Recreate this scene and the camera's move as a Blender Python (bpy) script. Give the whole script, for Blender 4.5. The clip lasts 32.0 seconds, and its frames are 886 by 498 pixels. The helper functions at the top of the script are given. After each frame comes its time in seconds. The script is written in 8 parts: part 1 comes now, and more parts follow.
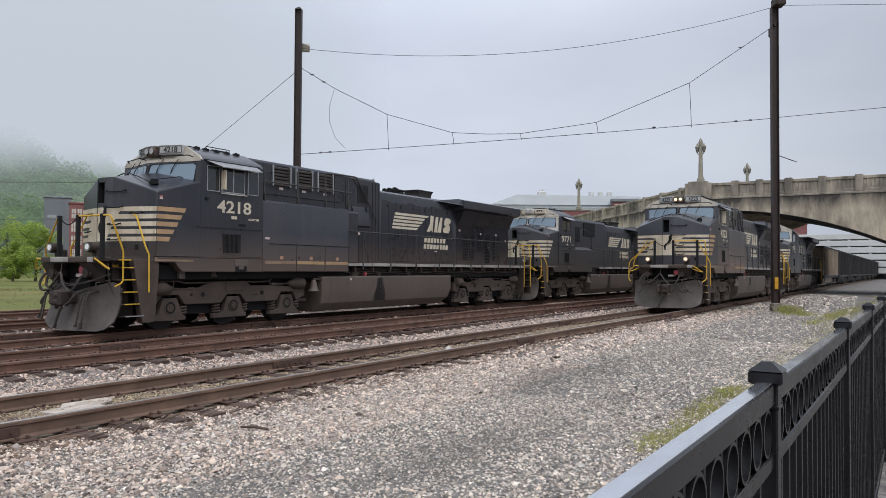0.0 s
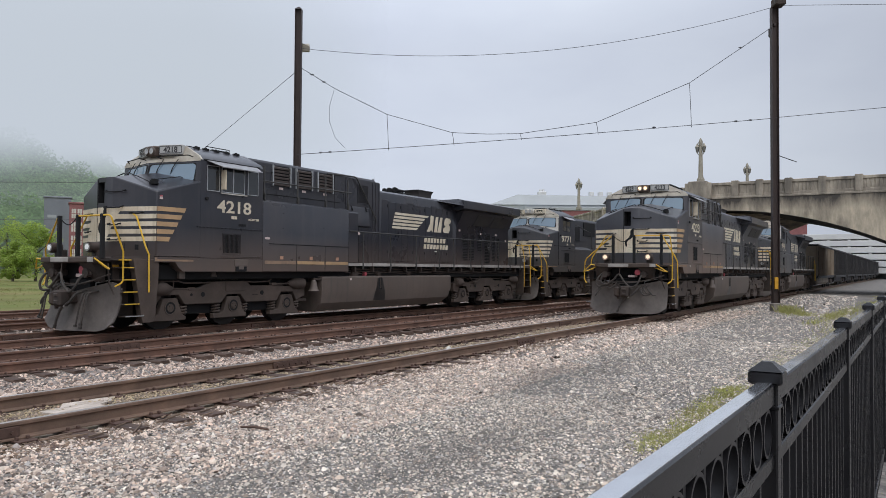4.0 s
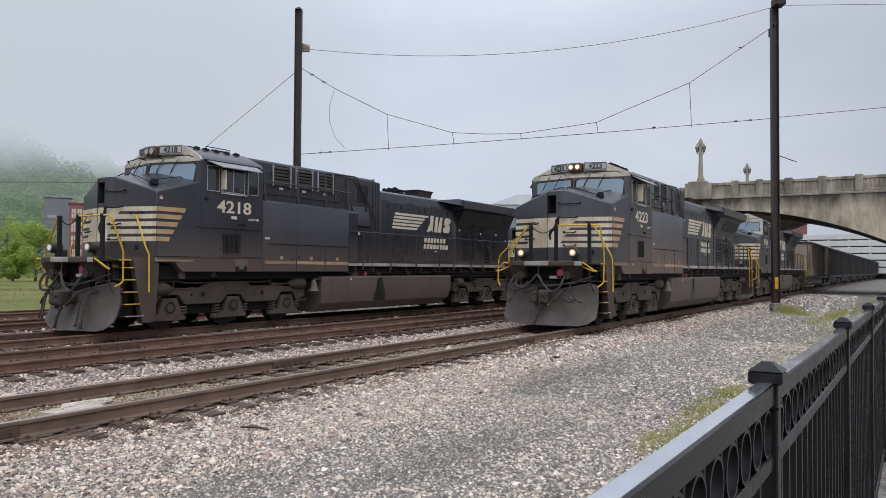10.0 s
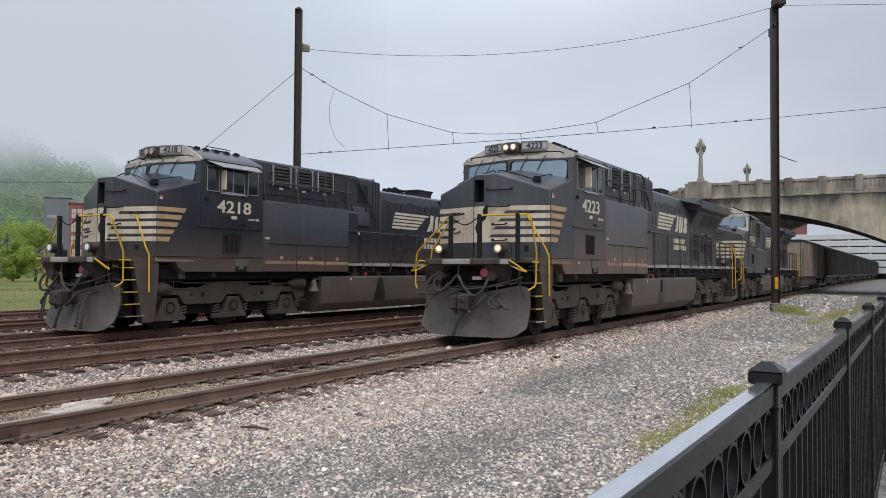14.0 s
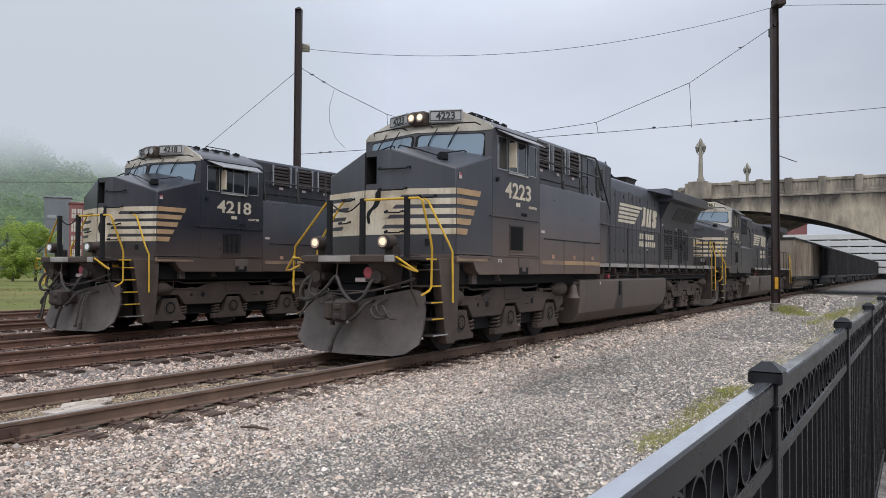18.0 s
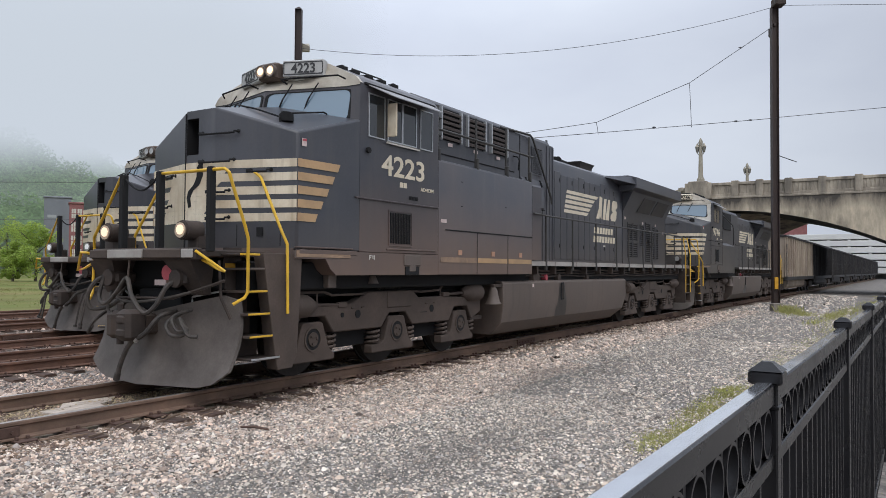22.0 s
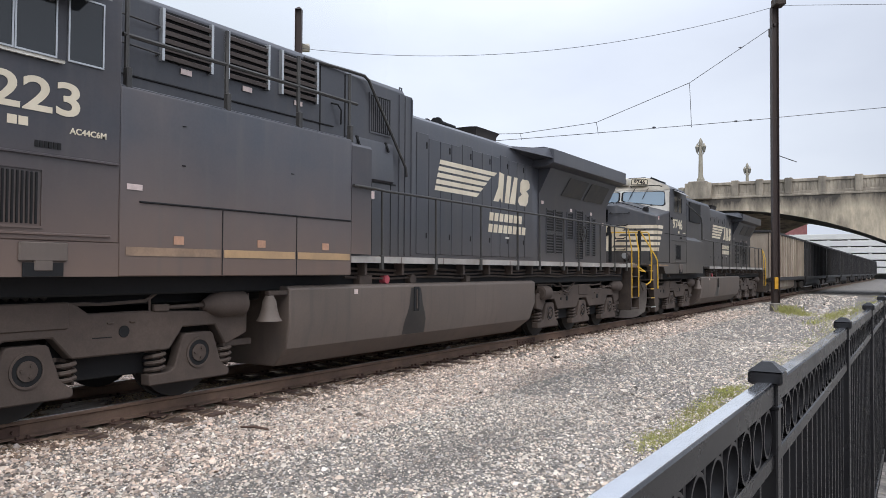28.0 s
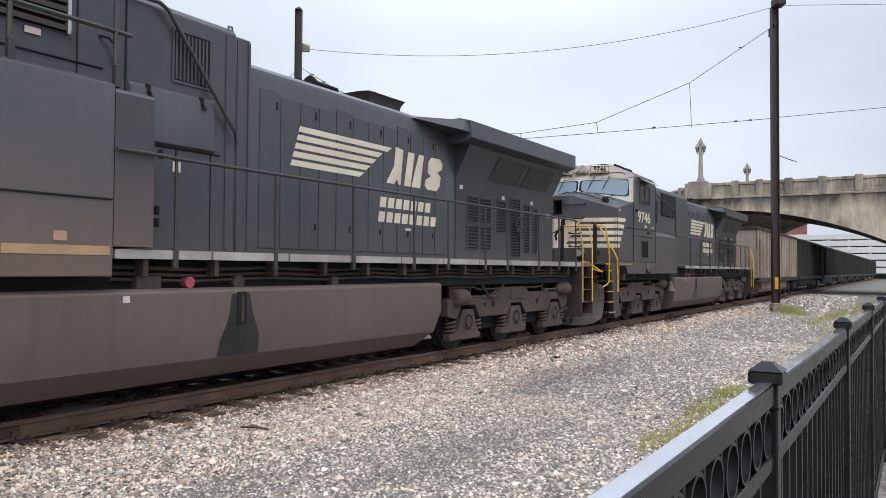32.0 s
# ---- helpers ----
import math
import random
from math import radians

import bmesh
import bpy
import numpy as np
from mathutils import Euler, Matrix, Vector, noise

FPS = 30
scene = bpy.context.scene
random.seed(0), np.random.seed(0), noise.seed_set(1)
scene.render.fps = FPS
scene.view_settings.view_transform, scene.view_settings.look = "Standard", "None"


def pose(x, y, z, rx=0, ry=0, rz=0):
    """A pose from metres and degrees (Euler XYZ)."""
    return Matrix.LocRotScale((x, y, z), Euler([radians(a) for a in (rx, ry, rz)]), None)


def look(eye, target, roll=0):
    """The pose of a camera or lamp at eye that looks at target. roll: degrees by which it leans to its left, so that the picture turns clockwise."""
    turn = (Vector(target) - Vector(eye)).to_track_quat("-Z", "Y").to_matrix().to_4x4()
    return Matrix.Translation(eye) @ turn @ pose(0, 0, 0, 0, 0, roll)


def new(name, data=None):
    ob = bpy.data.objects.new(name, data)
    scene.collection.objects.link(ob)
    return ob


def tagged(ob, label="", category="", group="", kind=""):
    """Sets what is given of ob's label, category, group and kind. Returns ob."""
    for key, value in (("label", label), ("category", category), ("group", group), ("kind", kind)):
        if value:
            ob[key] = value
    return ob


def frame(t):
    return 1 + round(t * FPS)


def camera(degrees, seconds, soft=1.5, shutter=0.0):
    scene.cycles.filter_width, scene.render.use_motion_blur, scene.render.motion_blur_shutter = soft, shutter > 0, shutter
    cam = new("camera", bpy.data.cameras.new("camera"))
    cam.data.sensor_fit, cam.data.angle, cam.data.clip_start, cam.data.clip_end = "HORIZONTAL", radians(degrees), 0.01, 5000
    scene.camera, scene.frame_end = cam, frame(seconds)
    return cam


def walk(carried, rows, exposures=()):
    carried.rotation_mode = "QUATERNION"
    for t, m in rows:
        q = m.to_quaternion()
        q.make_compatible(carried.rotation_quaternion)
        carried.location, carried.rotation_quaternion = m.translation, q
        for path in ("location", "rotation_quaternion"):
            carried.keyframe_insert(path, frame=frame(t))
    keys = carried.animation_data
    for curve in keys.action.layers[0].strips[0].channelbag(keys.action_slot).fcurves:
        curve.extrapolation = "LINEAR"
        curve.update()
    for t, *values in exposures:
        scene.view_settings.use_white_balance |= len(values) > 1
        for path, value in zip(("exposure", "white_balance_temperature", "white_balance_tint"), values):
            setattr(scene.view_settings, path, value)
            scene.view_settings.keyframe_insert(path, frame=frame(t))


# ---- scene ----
# camera: stands still by the fence; x runs along the tracks, y across them, z = 0 is the rail head
EYE = Vector((0, 0, 1.512))
YAW, TILT = radians(31.8315), radians(1.5383)
AIM = Vector((math.cos(YAW) * math.cos(TILT), math.sin(YAW) * math.cos(TILT), math.sin(TILT)))
cam = camera(60.735, 32.0, 0.45, 0.0)
STAND = look(EYE, EYE + AIM, 0.3578)
walk(cam, [(0.0, STAND), (32.0, STAND)], [(0.0, -0.10), (20.0, -0.04), (24.0, 0.12), (28.0, 0.32), (32.0, 0.32)])

T1, T2, T3, T4, T5 = 8.233, 12.90, 16.454, 21.0, 25.6      # centre lines of the tracks
GROUND = -0.20
# position of the moving locomotive's first axle
RUN = [(0.0, 31.51), (1.0, 30.24), (2.0, 29.01), (3.0, 27.82), (4.0, 26.65), (5.0, 25.52), (6.0, 24.41), (7.0, 23.33), (8.0, 22.26), (9.0, 21.2), (10.0, 20.16),
       (11.0, 19.12), (12.0, 18.1), (13.0, 17.07), (14.0, 16.06), (15.0, 15.04), (16.0, 14.03), (17.0, 13.02), (18.0, 12.0), (19.0, 10.99), (20.0, 9.98),
       (21.0, 8.97), (22.0, 7.96), (23.0, 6.95), (24.0, 5.94), (25.0, 4.94), (26.0, 3.94), (27.0, 2.96), (28.0, 1.98), (29.0, 1.02), (30.0, 0.07), (31.0, -0.86), (32.0, -1.76)]

# ---- light: low overcast ----
world = bpy.data.worlds.new("overcast_sky")
scene.world = world
world.use_nodes = True
wn, wl = world.node_tree.nodes, world.node_tree.links
wn.clear()
w_out = wn.new("ShaderNodeOutputWorld")
w_bg = wn.new("ShaderNodeBackground")
w_sky = wn.new("ShaderNodeTexSky")
w_sky.sky_type = "NISHITA"
w_sky.sun_disc = False
w_sky.sun_elevation, w_sky.sun_rotation = radians(55), radians(225)
w_sky.air_density, w_sky.dust_density = 1.0, 4.0
w_hsv = wn.new("ShaderNodeHueSaturation")
w_hsv.inputs["Saturation"].default_value = 0.25
w_hsv.inputs["Value"].default_value = 0.055
w_co = wn.new("ShaderNodeTexCoord")
w_map = wn.new("ShaderNodeMapping")
w_map.inputs["Scale"].default_value = (1.0, 1.0, 2.6)
w_noise = wn.new("ShaderNodeTexNoise")
w_noise.inputs["Scale"].default_value = 2.3
w_noise.inputs["Detail"].default_value = 5.0
w_noise.inputs["Roughness"].default_value = 0.5
w_ramp = wn.new("ShaderNodeValToRGB")
w_ramp.color_ramp.elements[0].position, w_ramp.color_ramp.elements[1].position = 0.30, 0.70
w_ramp.color_ramp.elements[0].color = (0.610, 0.668, 0.80, 1)
w_ramp.color_ramp.elements[1].color = (0.745, 0.81, 0.925, 1)
w_mix = wn.new("ShaderNodeMixRGB")
w_mix.inputs[0].default_value = 0.86
wl.new(w_sky.outputs[0], w_hsv.inputs["Color"])
wl.new(w_co.outputs["Generated"], w_map.inputs[0])
wl.new(w_map.outputs[0], w_noise.inputs["Vector"])
wl.new(w_noise.outputs["Fac"], w_ramp.inputs[0])
# overcast: the sky is brighter overhead than near the horizon
w_sep = wn.new("ShaderNodeSeparateXYZ")
w_up = wn.new("ShaderNodeMapRange")
w_up.inputs["From Min"].default_value, w_up.inputs["From Max"].default_value = 0.28, 1.0
w_up.inputs["To Min"].default_value, w_up.inputs["To Max"].default_value = 1.0, 2.3
wl.new(w_co.outputs["Generated"], w_sep.inputs[0])
wl.new(w_sep.outputs["Z"], w_up.inputs[0])
# the cloud is thinner on one broad side
w_dot = wn.new("ShaderNodeVectorMath")
w_dot.operation = "DOT_PRODUCT"
w_dot.inputs[1].default_value = (0.56, 0.70, 0.44)
wl.new(w_co.outputs["Generated"], w_dot.inputs[0])
w_side = wn.new("ShaderNodeMapRange")
w_side.inputs["From Min"].default_value, w_side.inputs["From Max"].default_value = 0.62, 1.0
w_side.inputs["To Min"].default_value, w_side.inputs["To Max"].default_value = 0.86, 1.20
wl.new(w_dot.outputs["Value"], w_side.inputs[0])
w_mul = wn.new("ShaderNodeMath")
w_mul.operation = "MULTIPLY"
wl.new(w_up.outputs[0], w_mul.inputs[0])
wl.new(w_side.outputs[0], w_mul.inputs[1])
wl.new(w_mul.outputs[0], w_bg.inputs["Strength"])
wl.new(w_hsv.outputs[0], w_mix.inputs[1])
wl.new(w_ramp.outputs[0], w_mix.inputs[2])
wl.new(w_mix.outputs[0], w_bg.inputs["Color"])
wl.new(w_bg.outputs[0], w_out.inputs[0])

sun = new("sun", bpy.data.lights.new("sun", "SUN"))
sun.data.energy, sun.data.angle, sun.data.color = 1.15, radians(40), (1.0, 0.97, 0.93)
sun.matrix_world = look((0, 0, 50), (12, 12, 26))

# ---- materials ----
def mat(name, col, rough=0.6, metal=0.0, vary=0.25, scale=3.0, fine=40.0, bump=0.15, dirt=None, dirt_amt=0.5, stretch=(1, 1, 1), spec=0.5, per=0.0, island=0.0, lo=None, hi=None, blot=0.35):
    """A surface: base colour with two scales of noise, a second colour where it is dirty (between the heights lo and hi if given), fine relief."""
    m = bpy.data.materials.new(name)
    m.use_nodes = True
    n, l = m.node_tree.nodes, m.node_tree.links
    b = n["Principled BSDF"]
    b.inputs["Roughness"].default_value, b.inputs["Metallic"].default_value = rough, metal
    b.inputs["Specular IOR Level"].default_value = spec
    co, mp = n.new("ShaderNodeTexCoord"), n.new("ShaderNodeMapping")
    mp.inputs["Scale"].default_value = stretch
    l.new(co.outputs["Object"], mp.inputs[0])
    big, small = n.new("ShaderNodeTexNoise"), n.new("ShaderNodeTexNoise")
    big.inputs["Scale"].default_value, big.inputs["Detail"].default_value = scale, 5
    small.inputs["Scale"].default_value, small.inputs["Detail"].default_value = fine, 4
    for t in (big, small):
        l.new(mp.outputs[0], t.inputs["Vector"])
    add = n.new("ShaderNodeMath")
    add.operation = "MULTIPLY_ADD"
    add.inputs[1].default_value = 0.4
    l.new(small.outputs["Fac"], add.inputs[0])
    l.new(big.outputs["Fac"], add.inputs[2])
    val = n.new("ShaderNodeMapRange")
    val.inputs["From Min"].default_value, val.inputs["From Max"].default_value = 0.4, 1.0
    val.inputs["To Min"].default_value, val.inputs["To Max"].default_value = 1 - vary, 1 + vary
    l.new(add.outputs[0], val.inputs[0])
    last = val.outputs[0]
    if per or island:
        src = n.new("ShaderNodeObjectInfo").outputs["Random"] if per else n.new("ShaderNodeNewGeometry").outputs["Random Per Island"]
        amt = per or island
        mr = n.new("ShaderNodeMapRange")
        mr.inputs["To Min"].default_value, mr.inputs["To Max"].default_value = 1 - amt, 1 + amt
        l.new(src, mr.inputs[0])
        mu = n.new("ShaderNodeMath")
        mu.operation = "MULTIPLY"
        l.new(last, mu.inputs[0])
        l.new(mr.outputs[0], mu.inputs[1])
        last = mu.outputs[0]
    hs = n.new("ShaderNodeHueSaturation")
    hs.inputs["Color"].default_value = (*col, 1)
    l.new(last, hs.inputs["Value"])
    out = hs.outputs[0]
    if dirt:
        mask = n.new("ShaderNodeTexNoise")
        mask.inputs["Scale"].default_value, mask.inputs["Detail"].default_value = scale * 0.8, 7
        mask.inputs["Roughness"].default_value = 0.65
        l.new(mp.outputs[0], mask.inputs["Vector"])
        rp = n.new("ShaderNodeMapRange")
        rp.inputs["From Min"].default_value, rp.inputs["From Max"].default_value = 0.38, 0.68
        rp.inputs["To Max"].default_value = dirt_amt
        l.new(mask.outputs["Fac"], rp.inputs[0])
        fac = rp.outputs[0]
        if lo is not None:
            sx = n.new("ShaderNodeSeparateXYZ")
            l.new(co.outputs["Object"], sx.inputs[0])
            zr = n.new("ShaderNodeMapRange")
            zr.inputs["From Min"].default_value, zr.inputs["From Max"].default_value = lo, hi
            zr.inputs["To Min"].default_value, zr.inputs["To Max"].default_value = dirt_amt, 0.0
            l.new(sx.outputs["Z"], zr.inputs[0])
            mm = n.new("ShaderNodeMath")
            mm.operation = "MULTIPLY_ADD"
            mm.inputs[1].default_value = blot
            mm.use_clamp = True
            l.new(fac, mm.inputs[0])
            l.new(zr.outputs[0], mm.inputs[2])
            fac = mm.outputs[0]
        mx = n.new("ShaderNodeMixRGB")
        mx.inputs[2].default_value = (*dirt, 1)
        l.new(fac, mx.inputs[0])
        l.new(out, mx.inputs[1])
        out = mx.outputs[0]
    l.new(out, b.inputs["Base Color"])
    rr = n.new("ShaderNodeMapRange")
    rr.inputs["To Min"].default_value, rr.inputs["To Max"].default_value = max(0.03, rough - 0.1), min(1, rough + 0.1)
    l.new(big.outputs["Fac"], rr.inputs[0])
    l.new(rr.outputs[0], b.inputs["Roughness"])
    if bump:
        bp = n.new("ShaderNodeBump")
        bp.inputs["Strength"].default_value, bp.inputs["Distance"].default_value = bump, 0.01
        l.new(add.outputs[0], bp.inputs["Height"])
        l.new(bp.outputs[0], b.inputs["Normal"])
    return m


def glow(name, col, strength):
    m = bpy.data.materials.new(name)
    m.use_nodes = True
    b = m.node_tree.nodes["Principled BSDF"]
    b.inputs["Base Color"].default_value = (col[0] * 0.2, col[1] * 0.2, col[2] * 0.2, 1)
    b.inputs["Emission Color"].default_value = (*col, 1)
    b.inputs["Emission Strength"].default_value = strength
    return m


def glass(name, col, rough=0.04, ior=2.0):
    m = bpy.data.materials.new(name)
    m.use_nodes = True
    b = m.node_tree.nodes["Principled BSDF"]
    b.inputs["Base Color"].default_value = (*col, 1)
    b.inputs["Roughness"].default_value = rough
    b.inputs["IOR"].default_value = ior
    return m


M_BLACK = mat("black_locomotive_paint", (0.044, 0.046, 0.057), 0.38, 0, 0.22, 0.7, 30, 0.05, (0.163, 0.112, 0.089), 0.85, (1, 1, 1), 0.5, lo=1.4, hi=2.9, blot=0.30)
M_HOOD = mat("faded_black_hood_paint", (0.053, 0.056, 0.068), 0.38, 0, 0.22, 0.7, 30, 0.05, (0.125, 0.105, 0.092), 0.55, (1, 1, 1), 0.5, lo=1.3, hi=2.3, blot=0.35)
M_FRESH = mat("fresher_black_paint", (0.025, 0.027, 0.036), 0.30, 0, 0.22, 0.7, 30, 0.04, (0.132, 0.096, 0.078), 0.8, (1, 1, 1), 0.5, lo=1.4, hi=2.5, blot=0.22)
M_BLACK2 = mat("weathered_black_paint", (0.044, 0.047, 0.057), 0.45, 0, 0.25, 0.8, 30, 0.06, (0.10, 0.08, 0.06), 0.55, lo=1.3, hi=3.3)
M_UNDER = mat("grimy_running_gear", (0.034, 0.025, 0.021), 0.75, 0, 0.35, 2.0, 35, 0.25, (0.108, 0.075, 0.058), 0.6)
M_TRUCK = mat("dusty_truck_casting", (0.088, 0.065, 0.053), 0.85, 0, 0.35, 2.0, 45, 0.25, (0.050, 0.037, 0.031), 0.65)
M_TANK = mat("dusty_tank_paint", (0.130, 0.100, 0.084), 0.6, 0, 0.2, 0.9, 30, 0.06, (0.10, 0.085, 0.075), 0.6)
# black fittings, and the shade in hollows put into the same colour
M_DARK = mat("black_parts_and_shade", (0.008, 0.008, 0.009), 0.9, 0, 0.3, 4, 30, 0.1)
M_CREAM = mat("cream_stripe_paint", (0.75, 0.665, 0.52), 0.55, 0, 0.12, 1.6, 30, 0.05, (0.42, 0.29, 0.16), 0.7)
M_GOLDW = mat("faded_gold_line", (0.34, 0.225, 0.145), 0.6, 0, 0.3, 3, 30, 0.05, (0.14, 0.105, 0.085), 0.7)
M_BROW = mat("grimy_cream_brow_paint", (0.50, 0.455, 0.38), 0.55, 0, 0.2, 2.2, 30, 0.05, (0.24, 0.20, 0.155), 0.75)
M_VISOR = mat("grey_visor_metal", (0.30, 0.30, 0.31), 0.5, 0.1, 0.15, 4, 40, 0.04, (0.16, 0.15, 0.14), 0.5)
M_ORANGE = mat("faded_orange_label", (0.46, 0.26, 0.17), 0.5, 0, 0.2, 20, 60, 0.02)
M_GOLD = mat("worn_gold_stripe_paint", (0.49, 0.315, 0.165), 0.55, 0, 0.15, 1.6, 30, 0.05, (0.26, 0.18, 0.11), 0.7)
M_WHITE = mat("dirty_white_paint", (0.62, 0.60, 0.55), 0.5, 0, 0.12, 2, 30, 0.05, (0.35, 0.31, 0.25), 0.5)
M_LETTER = mat("reflective_letter_film", (0.72, 0.64, 0.50), 0.5, 0, 0.1, 2.5, 30, 0.03, (0.5, 0.4, 0.26), 0.4)
M_YELLOW = mat("yellow_handrail_paint", (0.75, 0.45, 0.03), 0.45, 0, 0.15, 4, 40, 0.05, (0.3, 0.19, 0.06), 0.35)
M_RAILTUBE = mat("black_handrail_paint", (0.035, 0.034, 0.034), 0.55, 0, 0.2, 4, 40, 0.05, (0.09, 0.08, 0.065), 0.4)
M_RED = mat("faded_red_paint", (0.42, 0.07, 0.09), 0.6, 0, 0.2, 6, 40, 0.05)
M_LABEL = mat("warning_label_film", (0.62, 0.50, 0.47), 0.5, 0, 0.15, 20, 60, 0.02)
M_CHROME = mat("bare_aluminium_trim", (0.50, 0.51, 0.52), 0.35, 0.7, 0.1, 6, 50, 0.03)
M_STEELW = mat("grimy_wheel_rim", (0.05, 0.043, 0.038), 0.7, 0.2, 0.2, 5, 50, 0.05)
# blue base colour carries the sky mirrored in the panes
M_GLASS = glass("sky_tinted_windshield_glass", (0.16, 0.235, 0.30), 0.05, 2.1)
M_GLASSD = glass("dark_cab_window_glass", (0.020, 0.023, 0.026), 0.06, 1.62)
M_LAMP = glow("lit_headlight", (1.0, 0.72, 0.44), 2.0)
M_LAMPW = glow("lit_ditch_light", (1.0, 0.80, 0.58), 1.05)
M_LAMPDIM = glow("dim_ditch_light", (0.95, 0.97, 1.0), 0.5)
M_REFLECT = mat("warm_lamp_reflector", (0.66, 0.52, 0.40), 0.25, 0.3, 0.15, 12, 60, 0.0)
# wheels darkened in colour for the shade behind the truck frames
M_WHEEL = mat("shade_dark_wheel", (0.016, 0.014, 0.014), 0.7, 0, 0.3, 3, 40, 0.1, (0.035, 0.03, 0.026), 0.4)
M_LAMPOFF = mat("unlit_lamp_glass", (0.45, 0.45, 0.44), 0.12, 0.3, 0.1, 8, 50, 0.0)
M_BOARD = mat("number_board_face", (0.45, 0.445, 0.43), 0.5, 0, 0.1, 6, 50, 0.02)
M_RUBBER = mat("black_rubber_hose", (0.034, 0.030, 0.028), 0.7, 0, 0.3, 6, 50, 0.1, (0.13, 0.105, 0.087), 0.6)
M_RUSTPIPE = mat("sooty_exhaust_steel", (0.042, 0.036, 0.034), 0.8, 0, 0.3, 4, 40, 0.15)
M_LOUVRE = mat("brown_radiator_louvres", (0.062, 0.048, 0.043), 0.7, 0, 0.3, 3, 40, 0.1)
M_SILL = mat("dirty_sill_stripe", (0.40, 0.375, 0.35), 0.6, 0, 0.2, 1.4, 30, 0.05, (0.20, 0.17, 0.145), 0.75)
M_INK = mat("faded_board_figures", (0.045, 0.045, 0.047), 0.6, 0, 0.2, 8, 50, 0)
# soot, and the shade of the underside put into the same dark colour
M_SOFFIT = mat("sooty_shaded_soffit", (0.075, 0.07, 0.066), 0.95, 0, 0.3, 0.6, 9, 0.25, (0.03, 0.029, 0.028), 0.7)
M_SNOWPLOW = mat("scuffed_plow_steel", (0.165, 0.143, 0.130), 0.72, 0.1, 0.25, 1.4, 40, 0.12, (0.05, 0.04, 0.035), 0.75)
M_RAIL = mat("rusty_rail_side", (0.185, 0.100, 0.070), 0.85, 0, 0.3, 3, 60, 0.25, (0.07, 0.048, 0.04), 0.55)
M_RAILN = mat("brown_dusty_rail_side", (0.19, 0.120, 0.085), 0.85, 0, 0.3, 3, 60, 0.25, (0.085, 0.06, 0.046), 0.5)
M_RAILTOP = mat("worn_rail_head", (0.48, 0.44, 0.41), 0.34, 0.75, 0.2, 5, 60, 0.05, (0.13, 0.085, 0.06), 0.45, (0.3, 4, 1))
M_RAILTOPR = mat("rusted_rail_head", (0.17, 0.11, 0.085), 0.6, 0.3, 0.25, 5, 60, 0.1, (0.10, 0.06, 0.045), 0.6, (0.3, 4, 1))
M_TIE = mat("weathered_timber_tie", (0.075, 0.046, 0.036), 0.9, 0, 0.35, 3, 40, 0.4, (0.155, 0.105, 0.078), 0.5, (5, 0.8, 5), per=0.3)
M_IRON = mat("rusty_iron_fittings", (0.095, 0.055, 0.042), 0.85, 0, 0.3, 8, 60, 0.2)
M_POLE = mat("dark_brown_steel_pole", (0.042, 0.028, 0.026), 0.6, 0.1, 0.25, 2, 40, 0.1, (0.07, 0.045, 0.035), 0.5)
M_WIRE = mat("dark_wire", (0.10, 0.10, 0.11), 0.6, 0.2, 0.1, 4, 30, 0)
M_FENCE = mat("black_powder_coat", (0.012, 0.0118, 0.0135), 0.28, 0.0, 0.15, 6, 220, 0.02, (0.020, 0.018, 0.017), 0.3, spec=0.36)
# the sky's sheen on the black rail, painted as a pale metal
M_RAILSHEEN = mat("sky_sheen_rail_top", (0.74, 0.76, 0.80), 0.10, 0.9, 0.1, 4, 70, 0.008, (0.40, 0.40, 0.42), 0.35)
M_PALEWOOD = mat("pale_weathered_board", (0.60, 0.52, 0.45), 0.9, 0, 0.3, 4, 40, 0.4, (0.26, 0.20, 0.155), 0.85, (1, 4, 1))
M_CONC = mat("weathered_concrete", (0.62, 0.53, 0.40), 0.9, 0, 0.3, 0.95, 9, 0.25, (0.075, 0.066, 0.058), 0.75, (1.0, 1.0, 0.30), lo=7.3, hi=6.2, blot=0.95)
M_CONC2 = mat("stained_parapet_concrete", (0.46, 0.40, 0.32), 0.9, 0, 0.3, 0.8, 12, 0.25, (0.10, 0.09, 0.078), 0.85, (1, 1, 0.35))
M_CONCF = mat("pole_footing_concrete", (0.26, 0.23, 0.20), 0.9, 0, 0.25, 4, 40, 0.3)
M_STONE = mat("ballast_stone", (0.60, 0.55, 0.49), 0.9, 0, 0.25, 9, 90, 0.3, (0.27, 0.19, 0.145), 0.45, island=0.55)
M_STONE_P = mat("pinkish_ballast_stone", (0.60, 0.51, 0.44), 0.9, 0, 0.25, 9, 90, 0.3, (0.26, 0.17, 0.13), 0.5, island=0.6)
M_DIRT = mat("brown_track_dirt", (0.23, 0.158, 0.112), 0.95, 0, 0.3, 9, 90, 0.3, (0.12, 0.08, 0.058), 0.5, island=0.5)
M_LOAM = mat("tan_dirt_between_rails", (0.42, 0.325, 0.21), 0.95, 0, 0.3, 9, 90, 0.3, (0.24, 0.19, 0.11), 0.5, island=0.45)
M_STAIN = mat("fuel_stained_paint", (0.018, 0.017, 0.018), 0.35, 0, 0.3, 3, 30, 0.05, (0.05, 0.045, 0.04), 0.5)
M_STONE_D = mat("dirty_crib_ballast", (0.38, 0.30, 0.24), 0.95, 0, 0.25, 9, 90, 0.3, (0.20, 0.145, 0.11), 0.5, island=0.6)
